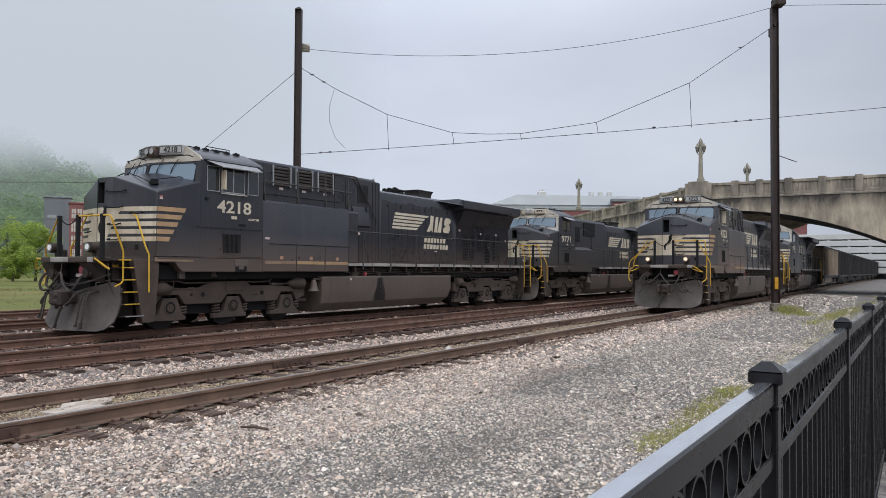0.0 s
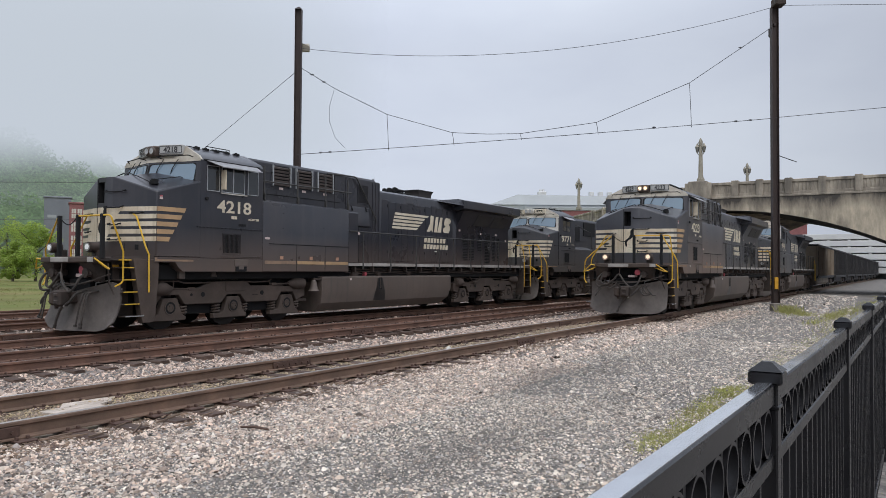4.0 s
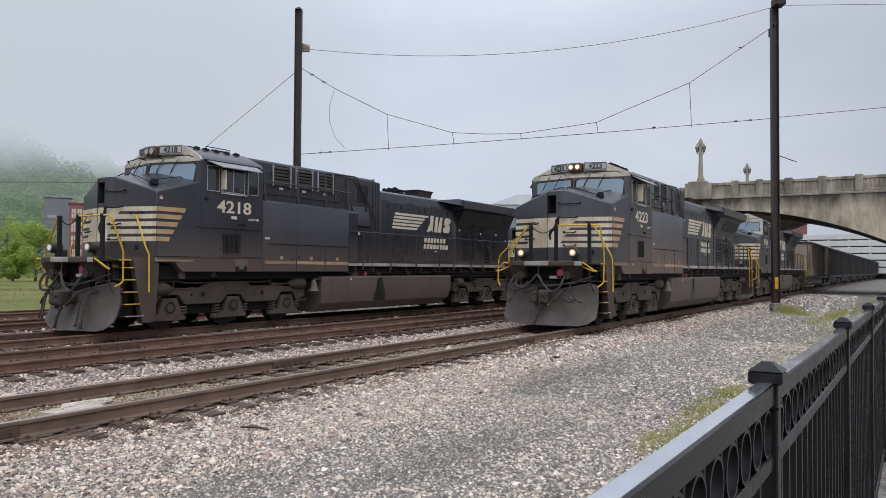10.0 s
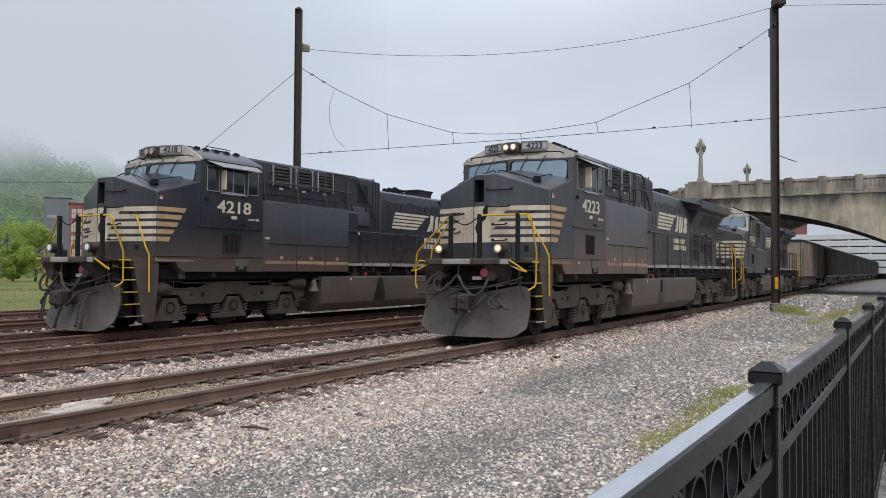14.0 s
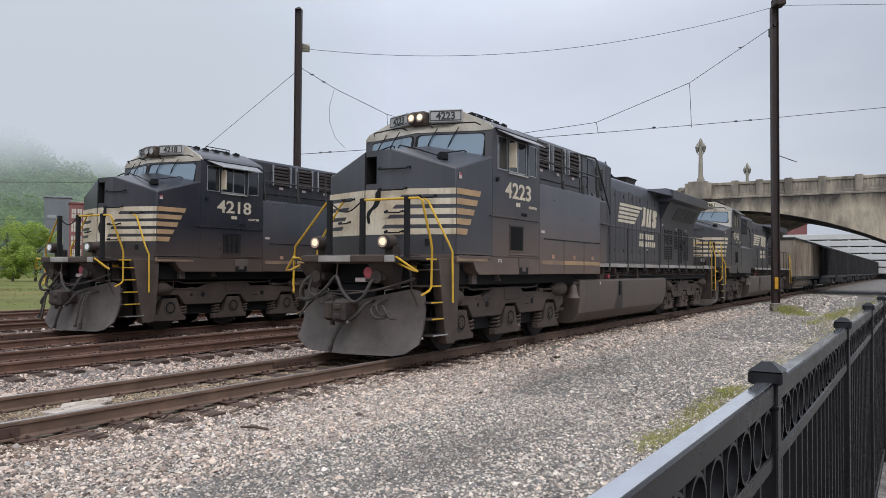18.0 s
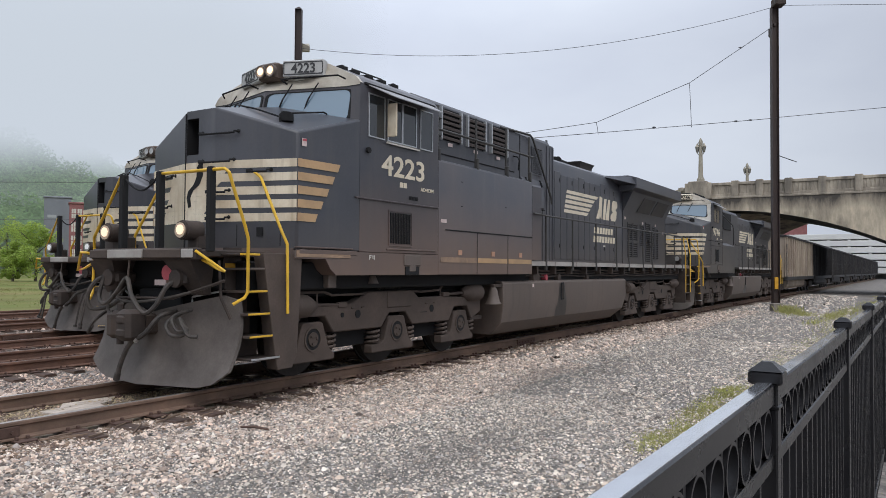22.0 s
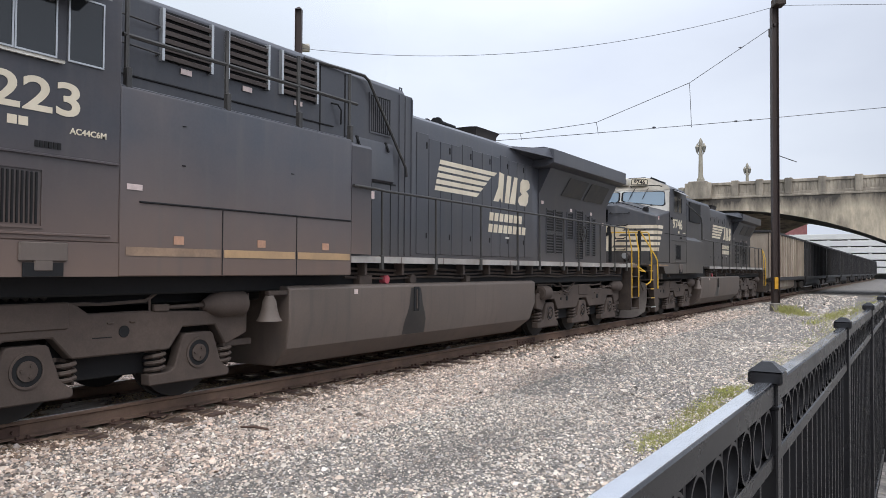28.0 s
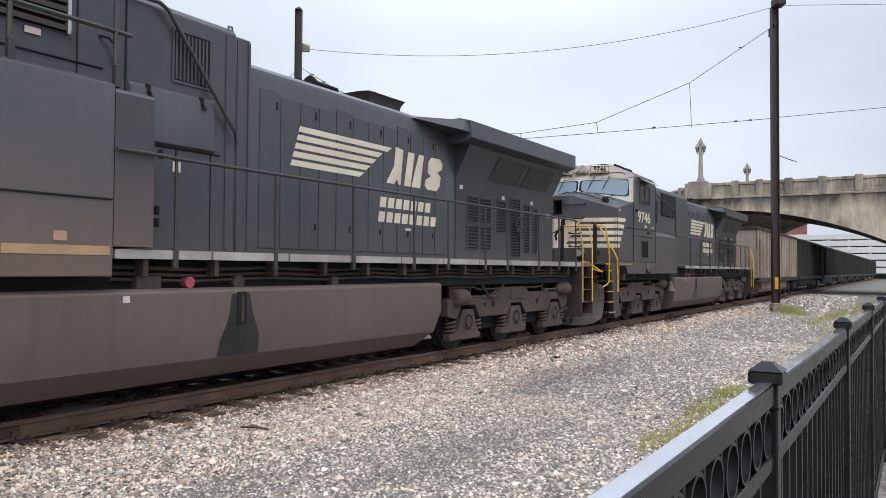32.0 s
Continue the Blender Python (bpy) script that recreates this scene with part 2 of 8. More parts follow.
M_STONE_R = mat("rust_stained_ballast", (0.55, 0.45, 0.385), 0.9, 0, 0.2, 9, 90, 0.3, (0.22, 0.13, 0.10), 0.55, island=0.55)
M_HOP_TAN = mat("dusty_tan_hopper_paint", (0.40, 0.335, 0.265), 0.7, 0, 0.2, 0.7, 30, 0.08, (0.16, 0.115, 0.085), 0.8, (1, 1, 0.4))
M_HOP_DARK = mat("dark_hopper_paint", (0.020, 0.020, 0.023), 0.75, 0, 0.25, 0.7, 30, 0.08, (0.055, 0.045, 0.040), 0.55, (1, 1, 0.4))
M_COAL = mat("black_coal_load", (0.012, 0.012, 0.013), 0.6, 0, 0.4, 4, 20, 0.6)
M_GRASS = mat("green_grass_blades", (0.44, 0.44, 0.16), 0.8, 0, 0.3, 2, 30, 0, (0.38, 0.33, 0.15), 0.6, island=0.35)
M_DRYGRASS = mat("dry_meadow_grass", (0.20, 0.17, 0.070), 0.95, 0, 0.45, 0.16, 5, 0, (0.085, 0.145, 0.028), 0.95, (0.5, 1.0, 1.0), 0.08, island=0.35)
M_LEAF = mat("spring_green_leaves", (0.36, 0.47, 0.11), 0.65, 0, 0.25, 0.8, 10, 0, (0.48, 0.55, 0.17), 0.5, island=0.4)
M_LEAFD = mat("forest_leaves", (0.19, 0.31, 0.13), 0.8, 0, 0.3, 0.05, 0.6, 0, (0.28, 0.37, 0.15), 0.6, island=0.2)
M_BARK = mat("grey_brown_bark", (0.10, 0.08, 0.065), 0.9, 0, 0.3, 4, 40, 0.4)
M_BRICK = mat("red_brick_wall", (0.27, 0.11, 0.11), 0.85, 0, 0.2, 1, 20, 0.1)
M_GREYSIDE = mat("grey_metal_siding", (0.23, 0.245, 0.27), 0.6, 0.2, 0.12, 0.5, 20, 0.05)
M_WHITECONC = mat("pale_garage_concrete", (0.68, 0.68, 0.67), 0.85, 0, 0.1, 0.3, 10, 0.05)
M_PALEROOF = mat("pale_metal_roof", (0.40, 0.42, 0.43), 0.6, 0.1, 0.1, 0.2, 8, 0.05)
M_ROOFGLASS = glass("office_window_glass", (0.10, 0.14, 0.17), 0.08, 1.7)
M_SHADE = mat("shaded_interior", (0.22, 0.22, 0.22), 0.9, 0, 0.2, 1, 10, 0)
M_PLASTIC = mat("pale_litter", (0.6, 0.58, 0.54), 0.6, 0, 0.1, 10, 60, 0.1)
M_SIGNY = mat("yellow_marker_paint", (0.60, 0.30, 0.02), 0.6, 0, 0.15, 8, 50, 0.05)
M_LAMPSTONE = mat("cast_lamp_post_stone", (0.33, 0.30, 0.24), 0.7, 0.1, 0.25, 3, 30, 0.1)
M_FROST = mat("frosted_lantern_glass", (0.24, 0.235, 0.21), 0.3, 0, 0.1, 3, 30, 0)



def let_light_through(m, amount):
    """Thin leaves pass part of the light."""
    n, l = m.node_tree.nodes, m.node_tree.links
    b, out = n["Principled BSDF"], n["Material Output"]
    t, mx = n.new("ShaderNodeBsdfTranslucent"), n.new("ShaderNodeMixShader")
    l.new(b.inputs["Base Color"].links[0].from_socket, t.inputs[0])
    mx.inputs[0].default_value = amount
    l.new(b.outputs[0], mx.inputs[1])
    l.new(t.outputs[0], mx.inputs[2])
    l.new(mx.outputs[0], out.inputs[0])


for leafy in (M_LEAF, M_LEAFD, M_GRASS):
    let_light_through(leafy, 0.55)


def dark_fines(m, strength):
    """Patches of dark fines left by vehicles on the gravel."""
    n, l = m.node_tree.nodes, m.node_tree.links
    b = n["Principled BSDF"]
    last = b.inputs["Base Color"].links[0].from_socket
    co, wob = n.new("ShaderNodeTexCoord"), n.new("ShaderNodeTexNoise")
    wob.inputs["Scale"].default_value, wob.inputs["Detail"].default_value = 1.3, 6
    l.new(co.outputs["Object"], wob.inputs["Vector"])
    for cx, cy, rx, ry, amt in ((11.6, 4.9, 2.6, 0.75, 1.0), (6.0, 3.7, 1.5, 0.42, 0.85), (9.2, 3.4, 2.2, 0.3, 0.4), (17.0, 4.0, 3.5, 0.5, 0.5), (4.2, 4.7, 1.0, 0.4, 0.5)):
        mp, ln, ad, mr, mx = n.new("ShaderNodeMapping"), n.new("ShaderNodeVectorMath"), n.new("ShaderNodeMath"), n.new("ShaderNodeMapRange"), n.new("ShaderNodeMixRGB")
        mp.vector_type = "POINT"
        mp.inputs["Location"].default_value = (-cx / rx, -cy / ry, 0)
        mp.inputs["Scale"].default_value = (1 / rx, 1 / ry, 0)
        l.new(co.outputs["Object"], mp.inputs[0])
        ln.operation = "LENGTH"
        l.new(mp.outputs[0], ln.inputs[0])
        ad.operation = "MULTIPLY_ADD"
        ad.inputs[1].default_value = 1.6
        l.new(wob.outputs["Fac"], ad.inputs[0])
        l.new(ln.outputs["Value"], ad.inputs[2])
        mr.inputs["From Min"].default_value, mr.inputs["From Max"].default_value = 0.75, 2.3
        mr.interpolation_type = "SMOOTHSTEP"
        mr.inputs["To Min"].default_value, mr.inputs["To Max"].default_value = strength * amt, 0.0
        l.new(ad.outputs[0], mr.inputs[0])
        mx.inputs[2].default_value = (0.105, 0.096, 0.088, 1)
        l.new(mr.outputs[0], mx.inputs[0])
        l.new(last, mx.inputs[1])
        last = mx.outputs[0]
    l.new(last, b.inputs["Base Color"])


def pebble_tints(m, tints):
    """Stones of several sorts lie mixed: each piece takes one of the tints."""
    n, l = m.node_tree.nodes, m.node_tree.links
    b = n["Principled BSDF"]
    geo, mu, fr, rp, mx = n.new("ShaderNodeNewGeometry"), n.new("ShaderNodeMath"), n.new("ShaderNodeMath"), n.new("ShaderNodeValToRGB"), n.new("ShaderNodeMixRGB")
    mu.operation, fr.operation, mx.blend_type = "MULTIPLY", "FRACT", "MULTIPLY"
    mu.inputs[1].default_value, mx.inputs[0].default_value = 17.31, 1.0
    rp.color_ramp.interpolation = "CONSTANT"
    for _ in range(len(tints) - 2):
        rp.color_ramp.elements.new(0.5)
    for k, c in enumerate(tints):
        rp.color_ramp.elements[k].position = k / len(tints)
        rp.color_ramp.elements[k].color = (*c, 1)
    l.new(geo.outputs["Random Per Island"], mu.inputs[0])
    l.new(mu.outputs[0], fr.inputs[0])
    l.new(fr.outputs[0], rp.inputs[0])
    l.new(b.inputs["Base Color"].links[0].from_socket, mx.inputs[1])
    l.new(rp.outputs[0], mx.inputs[2])
    l.new(mx.outputs[0], b.inputs["Base Color"])


SORTS = ((1.0, 0.97, 0.94), (0.95, 0.92, 0.87), (1.0, 0.90, 0.83), (0.80, 0.82, 0.86), (0.52, 0.50, 0.50), (1.16, 1.15, 1.12), (0.90, 0.84, 0.78), (0.32, 0.31, 0.31), (1.08, 1.06, 1.03))
for stony in (M_STONE, M_STONE_P, M_STONE_R, M_STONE_D):
    pebble_tints(stony, SORTS)
dark_fines(M_STONE, 0.5)
dark_fines(M_STONE_P, 0.5)


def streaks(m, col, amount, lo=0.52, hi=0.72, wide=7.0):
    """Thin upright washes of dust that rain has drawn down a painted side."""
    n, l = m.node_tree.nodes, m.node_tree.links
    b = n["Principled BSDF"]
    co, mp, no, mr, mx = n.new("ShaderNodeTexCoord"), n.new("ShaderNodeMapping"), n.new("ShaderNodeTexNoise"), n.new("ShaderNodeMapRange"), n.new("ShaderNodeMixRGB")
    mp.inputs["Scale"].default_value = (wide, wide, 0.45)
    no.inputs["Scale"].default_value, no.inputs["Detail"].default_value = 1.0, 6
    l.new(co.outputs["Object"], mp.inputs[0])
    l.new(mp.outputs[0], no.inputs["Vector"])
    mr.inputs["From Min"].default_value, mr.inputs["From Max"].default_value = lo, hi
    mr.inputs["To Max"].default_value = amount
    l.new(no.outputs["Fac"], mr.inputs[0])
    mx.inputs[2].default_value = (*col, 1)
    l.new(mr.outputs[0], mx.inputs[0])
    l.new(b.inputs["Base Color"].links[0].from_socket, mx.inputs[1])
    l.new(mx.outputs[0], b.inputs["Base Color"])


streaks(M_BLACK, (0.10, 0.092, 0.085), 0.30)
streaks(M_HOOD, (0.095, 0.090, 0.086), 0.30)
streaks(M_FRESH, (0.08, 0.074, 0.07), 0.22)
streaks(M_BLACK2, (0.09, 0.08, 0.07), 0.35)
streaks(M_TANK, (0.075, 0.066, 0.058), 0.45)
streaks(M_SNOWPLOW, (0.07, 0.058, 0.05), 0.5, wide=3.0)
streaks(M_CREAM, (0.30, 0.22, 0.13), 0.45, wide=9.0)
streaks(M_CONC, (0.09, 0.08, 0.07), 0.75, 0.55, 0.70, 0.9)
streaks(M_CONC2, (0.09, 0.08, 0.07), 0.6, 0.5, 0.72, 1.3)

# ---- mesh helpers ----
class Geo:
    """Collects faces of one mesh."""
    def __init__(self):
        self.v, self.f = [], []

    def face(self, *pts):
        k = len(self.v)
        self.v += [tuple(p) for p in pts]
        self.f.append(tuple(range(k, k + len(pts))))

    def loft(self, loops, closed=True, caps=True):
        """Faces between loops of equal length."""
        k, n = len(self.v), len(loops[0])
        for lp in loops:
            self.v += [tuple(p) for p in lp]
        for i in range(len(loops) - 1):
            for j in range(n if closed else n - 1):
                a, b = k + i * n + j, k + i * n + (j + 1) % n
                self.f.append((a, b, b + n, a + n))
        if caps and closed:
            self.f.append(tuple(k + j for j in reversed(range(n))))
            self.f.append(tuple(k + (len(loops) - 1) * n + j for j in range(n)))
        return self

    def box(self, x0, x1, y0, y1, z0, z1):
        return self.loft([[(x0, y0, z), (x1, y0, z), (x1, y1, z), (x0, y1, z)] for z in (z0, z1)])

    def bevbox(self, x0, x1, y0, y1, z0, z1, c=0.01):
        """A box with its upright and level edges cut."""
        def ring(x0, x1, y0, y1, z, c):
            return [(x0 + c, y0, z), (x1 - c, y0, z), (x1, y0 + c, z), (x1, y1 - c, z), (x1 - c, y1, z), (x0 + c, y1, z), (x0, y1 - c, z), (x0, y0 + c, z)]
        return self.loft([ring(x0 + c, x1 - c, y0 + c, y1 - c, z0, c), ring(x0, x1, y0, y1, z0 + c, c), ring(x0, x1, y0, y1, z1 - c, c), ring(x0 + c, x1 - c, y0 + c, y1 - c, z1, c)])

    def prism(self, pts, axis, a, b):
        """A polygon of (u, v) pushed along an axis from a to b."""
        def put(u, v, w):
            return {"x": (w, u, v), "y": (u, w, v), "z": (u, v, w)}[axis]
        return self.loft([[put(u, v, a) for u, v in pts], [put(u, v, b) for u, v in pts]])

    def tube(self, path, r, n=6, caps=True):
        path = [Vector(p) for p in path]
        loops = []
        up = Vector((0, 0, 1))
        for i, p in enumerate(path):
            d = (path[min(i + 1, len(path) - 1)] - path[max(i - 1, 0)])
            if d.length < 1e-9:
                d = Vector((1, 0, 0))
            d.normalize()
            if i == 0:
                ref = up if abs(d.z) < 0.9 else Vector((1, 0, 0))
                s = d.cross(ref).normalized()
            else:
                s = (s - d * s.dot(d)).normalized()
            t = d.cross(s)
            rr = r[i] if isinstance(r, (list, tuple)) else r
            loops.append([p + (s * math.cos(2 * math.pi * k / n) + t * math.sin(2 * math.pi * k / n)) * rr for k in range(n)])
        return self.loft(loops, True, caps)

    def cyl(self, c, axis, r, h, n=16, r2=None):
        c = Vector(c)
        d = {"x": Vector((1, 0, 0)), "y": Vector((0, 1, 0)), "z": Vector((0, 0, 1))}[axis]
        return self.tube([c - d * h / 2, c + d * h / 2], [r, r if r2 is None else r2], n)

    def ring(self, c, axis, r0, r1, h, n=16):
        """A flat ring or rim."""
        c = Vector(c)
        loops = []
        for k in range(n):
            a = 2 * math.pi * k / n
            u, v = math.cos(a), math.sin(a)
            w = {"x": (Vector((0, u, v)), Vector((1, 0, 0))), "y": (Vector((u, 0, v)), Vector((0, 1, 0))), "z": (Vector((u, v, 0)), Vector((0, 0, 1)))}[axis]
            loops.append([c + w[0] * r0 - w[1] * h / 2, c + w[0] * r1 - w[1] * h / 2, c + w[0] * r1 + w[1] * h / 2, c + w[0] * r0 + w[1] * h / 2])
        loops.append(loops[0])
        return self.loft(loops, True, False)

    def mesh(self, name, material, smooth=True):
        me = bpy.data.meshes.new(name)
        me.from_pydata(self.v, [], self.f)
        me.materials.append(material)
        bm = bmesh.new()
        bm.from_mesh(me)
        bmesh.ops.remove_doubles(bm, verts=bm.verts, dist=0.0002)
        bmesh.ops.recalc_face_normals(bm, faces=bm.faces)
        bm.to_mesh(me)
        bm.free()
        if smooth:
            me.shade_smooth()
            me.set_sharp_from_angle(angle=radians(32))
        return me


def part(name, geo, material, parent=None, label="", bevel=0.0):
    """One mesh object, under a thing or a part."""
    me = geo if isinstance(geo, bpy.types.Mesh) else geo.mesh(name, material)
    ob = new(name, me)
    ob.parent = parent
    if label:
        ob["label"] = label
    if bevel:
        b = ob.modifiers.new("edges", "BEVEL")
        b.width, b.segments, b.limit_method, b.angle_limit = bevel, 2, "ANGLE", radians(35)
    return ob


def thing(name, at=(0, 0, 0), turn=0.0, label="", category="", group="", kind=""):
    ob = new(name)
    ob.matrix_basis = pose(*at, 0, 0, turn)
    return tagged(ob, label, category, group, kind)


def solo(name, geo, material, label="", category="", group="", kind="", bevel=0.0):
    return tagged(part(name, geo, material, None, "", bevel), label, category, group, kind)


def text_mesh(body, size, material, depth=0.004, squeeze=1.0, slant=0.0, bold=0.0):
    """Raised characters in the built-in font; they lie in x and z, and face -y."""
    cu = bpy.data.curves.new("text", "FONT")
    cu.body, cu.size, cu.extrude, cu.resolution_u = body, size, depth, 6
    cu.shear, cu.offset = slant, bold
    ob = bpy.data.objects.new("text", cu)
    scene.collection.objects.link(ob)
    bpy.context.view_layer.update()
    me = bpy.data.meshes.new_from_object(ob.evaluated_get(bpy.context.evaluated_depsgraph_get()))
    bpy.data.objects.remove(ob)
    me.transform(Matrix.Rotation(math.pi / 2, 4, "X") @ Matrix.Diagonal((squeeze, 1, 1, 1)))
    me.materials.clear()
    me.materials.append(material)
    return me


# ---- ground and tracks ----
def ground_height(x, y):
    """Falls a little from the near track to the fence; a shallow bed under the tracks."""
    base = GROUND - 0.03 * max(0, min(1, (6.6 - y) / 5))
    # the bed lies lower beside the tie ends
    base -= 0.08 * max(0.0, 1 - ((y - 11.2) / 0.95) ** 2)
    return base + 0.012 * math.sin(x * 0.9 + y * 1.7) + 0.015 * math.sin(x * 0.31 - y * 0.6)


def gravel_material():
    m = mat("gravel_ground", (0.135, 0.120, 0.106), 0.95, 0, 0.28, 1.1, 55, 0.9, (0.15, 0.14, 0.13), 0.6)
    n, l = m.node_tree.nodes, m.node_tree.links
    b = n["Principled BSDF"]
    src = b.inputs["Base Color"].links[0].from_socket
    co = n.new("ShaderNodeTexCoord")
    vo = n.new("ShaderNodeTexVoronoi")
    vo.inputs["Scale"].default_value = 26
    l.new(co.outputs["Object"], vo.inputs["Vector"])
    mr = n.new("ShaderNodeMapRange")
    mr.inputs["To Min"].default_value, mr.inputs["To Max"].default_value = 0.45, 2.0
    sp = n.new("ShaderNodeSeparateColor")
    l.new(vo.outputs["Color"], sp.inputs[0])
    l.new(sp.outputs[0], mr.inputs[0])
    mx = n.new("ShaderNodeMixRGB")
    mx.blend_type = "MULTIPLY"
    mx.inputs[0].default_value = 0.8
    l.new(src, mx.inputs[1])
    l.new(mr.outputs[0], mx.inputs[2])
    # worn wheel tracks, darker fines
    st = n.new("ShaderNodeTexNoise")
    st.inputs["Scale"].default_value, st.inputs["Detail"].default_value = 0.42, 4
    mp = n.new("ShaderNodeMapping")
    mp.inputs["Scale"].default_value = (0.45, 1.6, 1)
    l.new(co.outputs["Object"], mp.inputs[0])
    l.new(mp.outputs[0], st.inputs["Vector"])
    r2 = n.new("ShaderNodeMapRange")
    r2.inputs["From Min"].default_value, r2.inputs["From Max"].default_value = 0.54, 0.66
    r2.inputs["To Max"].default_value = 0.55
    l.new(st.outputs["Fac"], r2.inputs[0])
    m2 = n.new("ShaderNodeMixRGB")
    m2.inputs[2].default_value = (0.11, 0.10, 0.09, 1)
    l.new(r2.outputs[0], m2.inputs[0])
    l.new(mx.outputs[0], m2.inputs[1])
    # brown fines and oil along each track
    sx = n.new("ShaderNodeSeparateXYZ")
    l.new(co.outputs["Object"], sx.inputs[0])
    last = m2.outputs[0]
    edge = n.new("ShaderNodeTexNoise")
    edge.inputs["Scale"].default_value = 2.2
    l.new(co.outputs["Object"], edge.inputs["Vector"])
    for yc in (T1, T2, T3, T4, T5):
        d = n.new("ShaderNodeMath")
        d.operation = "SUBTRACT"
        d.inputs[1].default_value = yc
        l.new(sx.outputs["Y"], d.inputs[0])
        ab = n.new("ShaderNodeMath")
        ab.operation = "ABSOLUTE"
        l.new(d.outputs[0], ab.inputs[0])
        ad = n.new("ShaderNodeMath")
        ad.operation = "MULTIPLY_ADD"
        ad.inputs[1].default_value = 0.7
        l.new(edge.outputs["Fac"], ad.inputs[0])
        l.new(ab.outputs[0], ad.inputs[2])
        rr = n.new("ShaderNodeMapRange")
        rr.inputs["From Min"].default_value, rr.inputs["From Max"].default_value = 1.25, 1.75
        rr.inputs["To Min"].default_value, rr.inputs["To Max"].default_value = 0.9, 0.0
        l.new(ad.outputs[0], rr.inputs[0])
        mm = n.new("ShaderNodeMixRGB")
        mm.inputs[2].default_value = (0.24, 0.185, 0.125, 1) if yc == T1 else (0.13, 0.092, 0.068, 1)
        l.new(rr.outputs[0], mm.inputs[0])
        l.new(last, mm.inputs[1])
        last = mm.outputs[0]
    l.new(last, b.inputs["Base Color"])
    return m


M_GRAVEL = gravel_material()
dark_fines(M_GRAVEL, 0.85)


def build_ground():
    xs = [-900, -300, -100, -40] + [-20 + i * 0.5 for i in range(160)] + [62 + i * 6 for i in range(24)] + [240, 330, 500, 800, 1500, 3000]
    ys = [-600, -200, -60, -20, -6] + [-3 + i * 0.4 for i in range(85)] + [33 + i * 6 for i in range(12)] + [120, 180, 300, 600, 1200, 3000]
    v = [(x, y, ground_height(x, y)) for x in xs for y in ys]
    n = len(ys)
    f = [(i * n + j, (i + 1) * n + j, (i + 1) * n + j + 1, i * n + j + 1) for i in range(len(xs) - 1) for j in range(n - 1)]
    me = bpy.data.meshes.new("ground")
    me.from_pydata(v, [], f)
    me.materials.append(M_GRAVEL)
    me.shade_smooth()
    tagged(new("ground", me), "grey gravel yard beside the railway tracks", "ground", "", "structure")
    g = Geo()
    g.v = [(x, y, ground_height(x, y) + 0.06 + (0.6 * max(0, min(1, (y - 60) / 200)))) for x in (-200, -60, -20, 0, 20, 40, 80, 160, 500, 1200) for y in (28.6, 33, 45, 70, 110, 200, 420, 900)]
    g.f = [(i * 8 + j, (i + 1) * 8 + j, (i + 1) * 8 + j + 1, i * 8 + j + 1) for i in range(9) for j in range(7)]
    tagged(part("meadow", g, M_DRYGRASS), "dry and green meadow beyond the tracks", "field", "", "structure")


build_ground()

RAIL_SHAPE = [(-0.070, 0.0), (0.070, 0.0), (0.070, 0.012), (0.012, 0.030), (0.009, 0.120), (0.036, 0.135), (0.036, 0.160), (0.028, 0.171), (-0.028, 0.171), (-0.036, 0.160), (-0.036, 0.135), (-0.009, 0.120), (-0.012, 0.030), (-0.070, 0.012)]


def tie_mesh(seed):
    rnd = random.Random(seed)
    g = Geo()
    loops = []
    for i in range(6):
        y = -1.30 + i * 0.52
        w = 0.112 + rnd.uniform(-0.012, 0.012)
        t = rnd.uniform(-0.010, 0.004)
        loops.append([(-w, y, -0.13), (w, y, -0.13), (w, y, -0.02 + t), (w - 0.02, y, t), (-w + 0.02, y, t), (-w, y, -0.02 + t)])
    return g.loft(loops).mesh("tie", M_TIE, False)


TIE_X = {}         # where the ties of each track lie
TIE_MESHES = [tie_mesh(s) for s in range(6)]


def fittings_mesh():
    """Tie plates with spikes for one tie."""
    g = Geo()
    for s in (-1, 1):
        y = s * 0.7535
        g.bevbox(-0.10, 0.10, y - 0.19, y + 0.19, -0.004, 0.014, 0.004)
        for sx, sy in ((-0.06, -0.085), (0.06, 0.085), (0.05, -0.085), (-0.05, 0.085)):
            g.bevbox(sx - 0.014, sx + 0.014, y + sy - 0.022, y + sy + 0.022, 0.012, 0.048, 0.006)
    return g.mesh("tie_plates", M_IRON, False)


FIT_MESH = fittings_mesh()


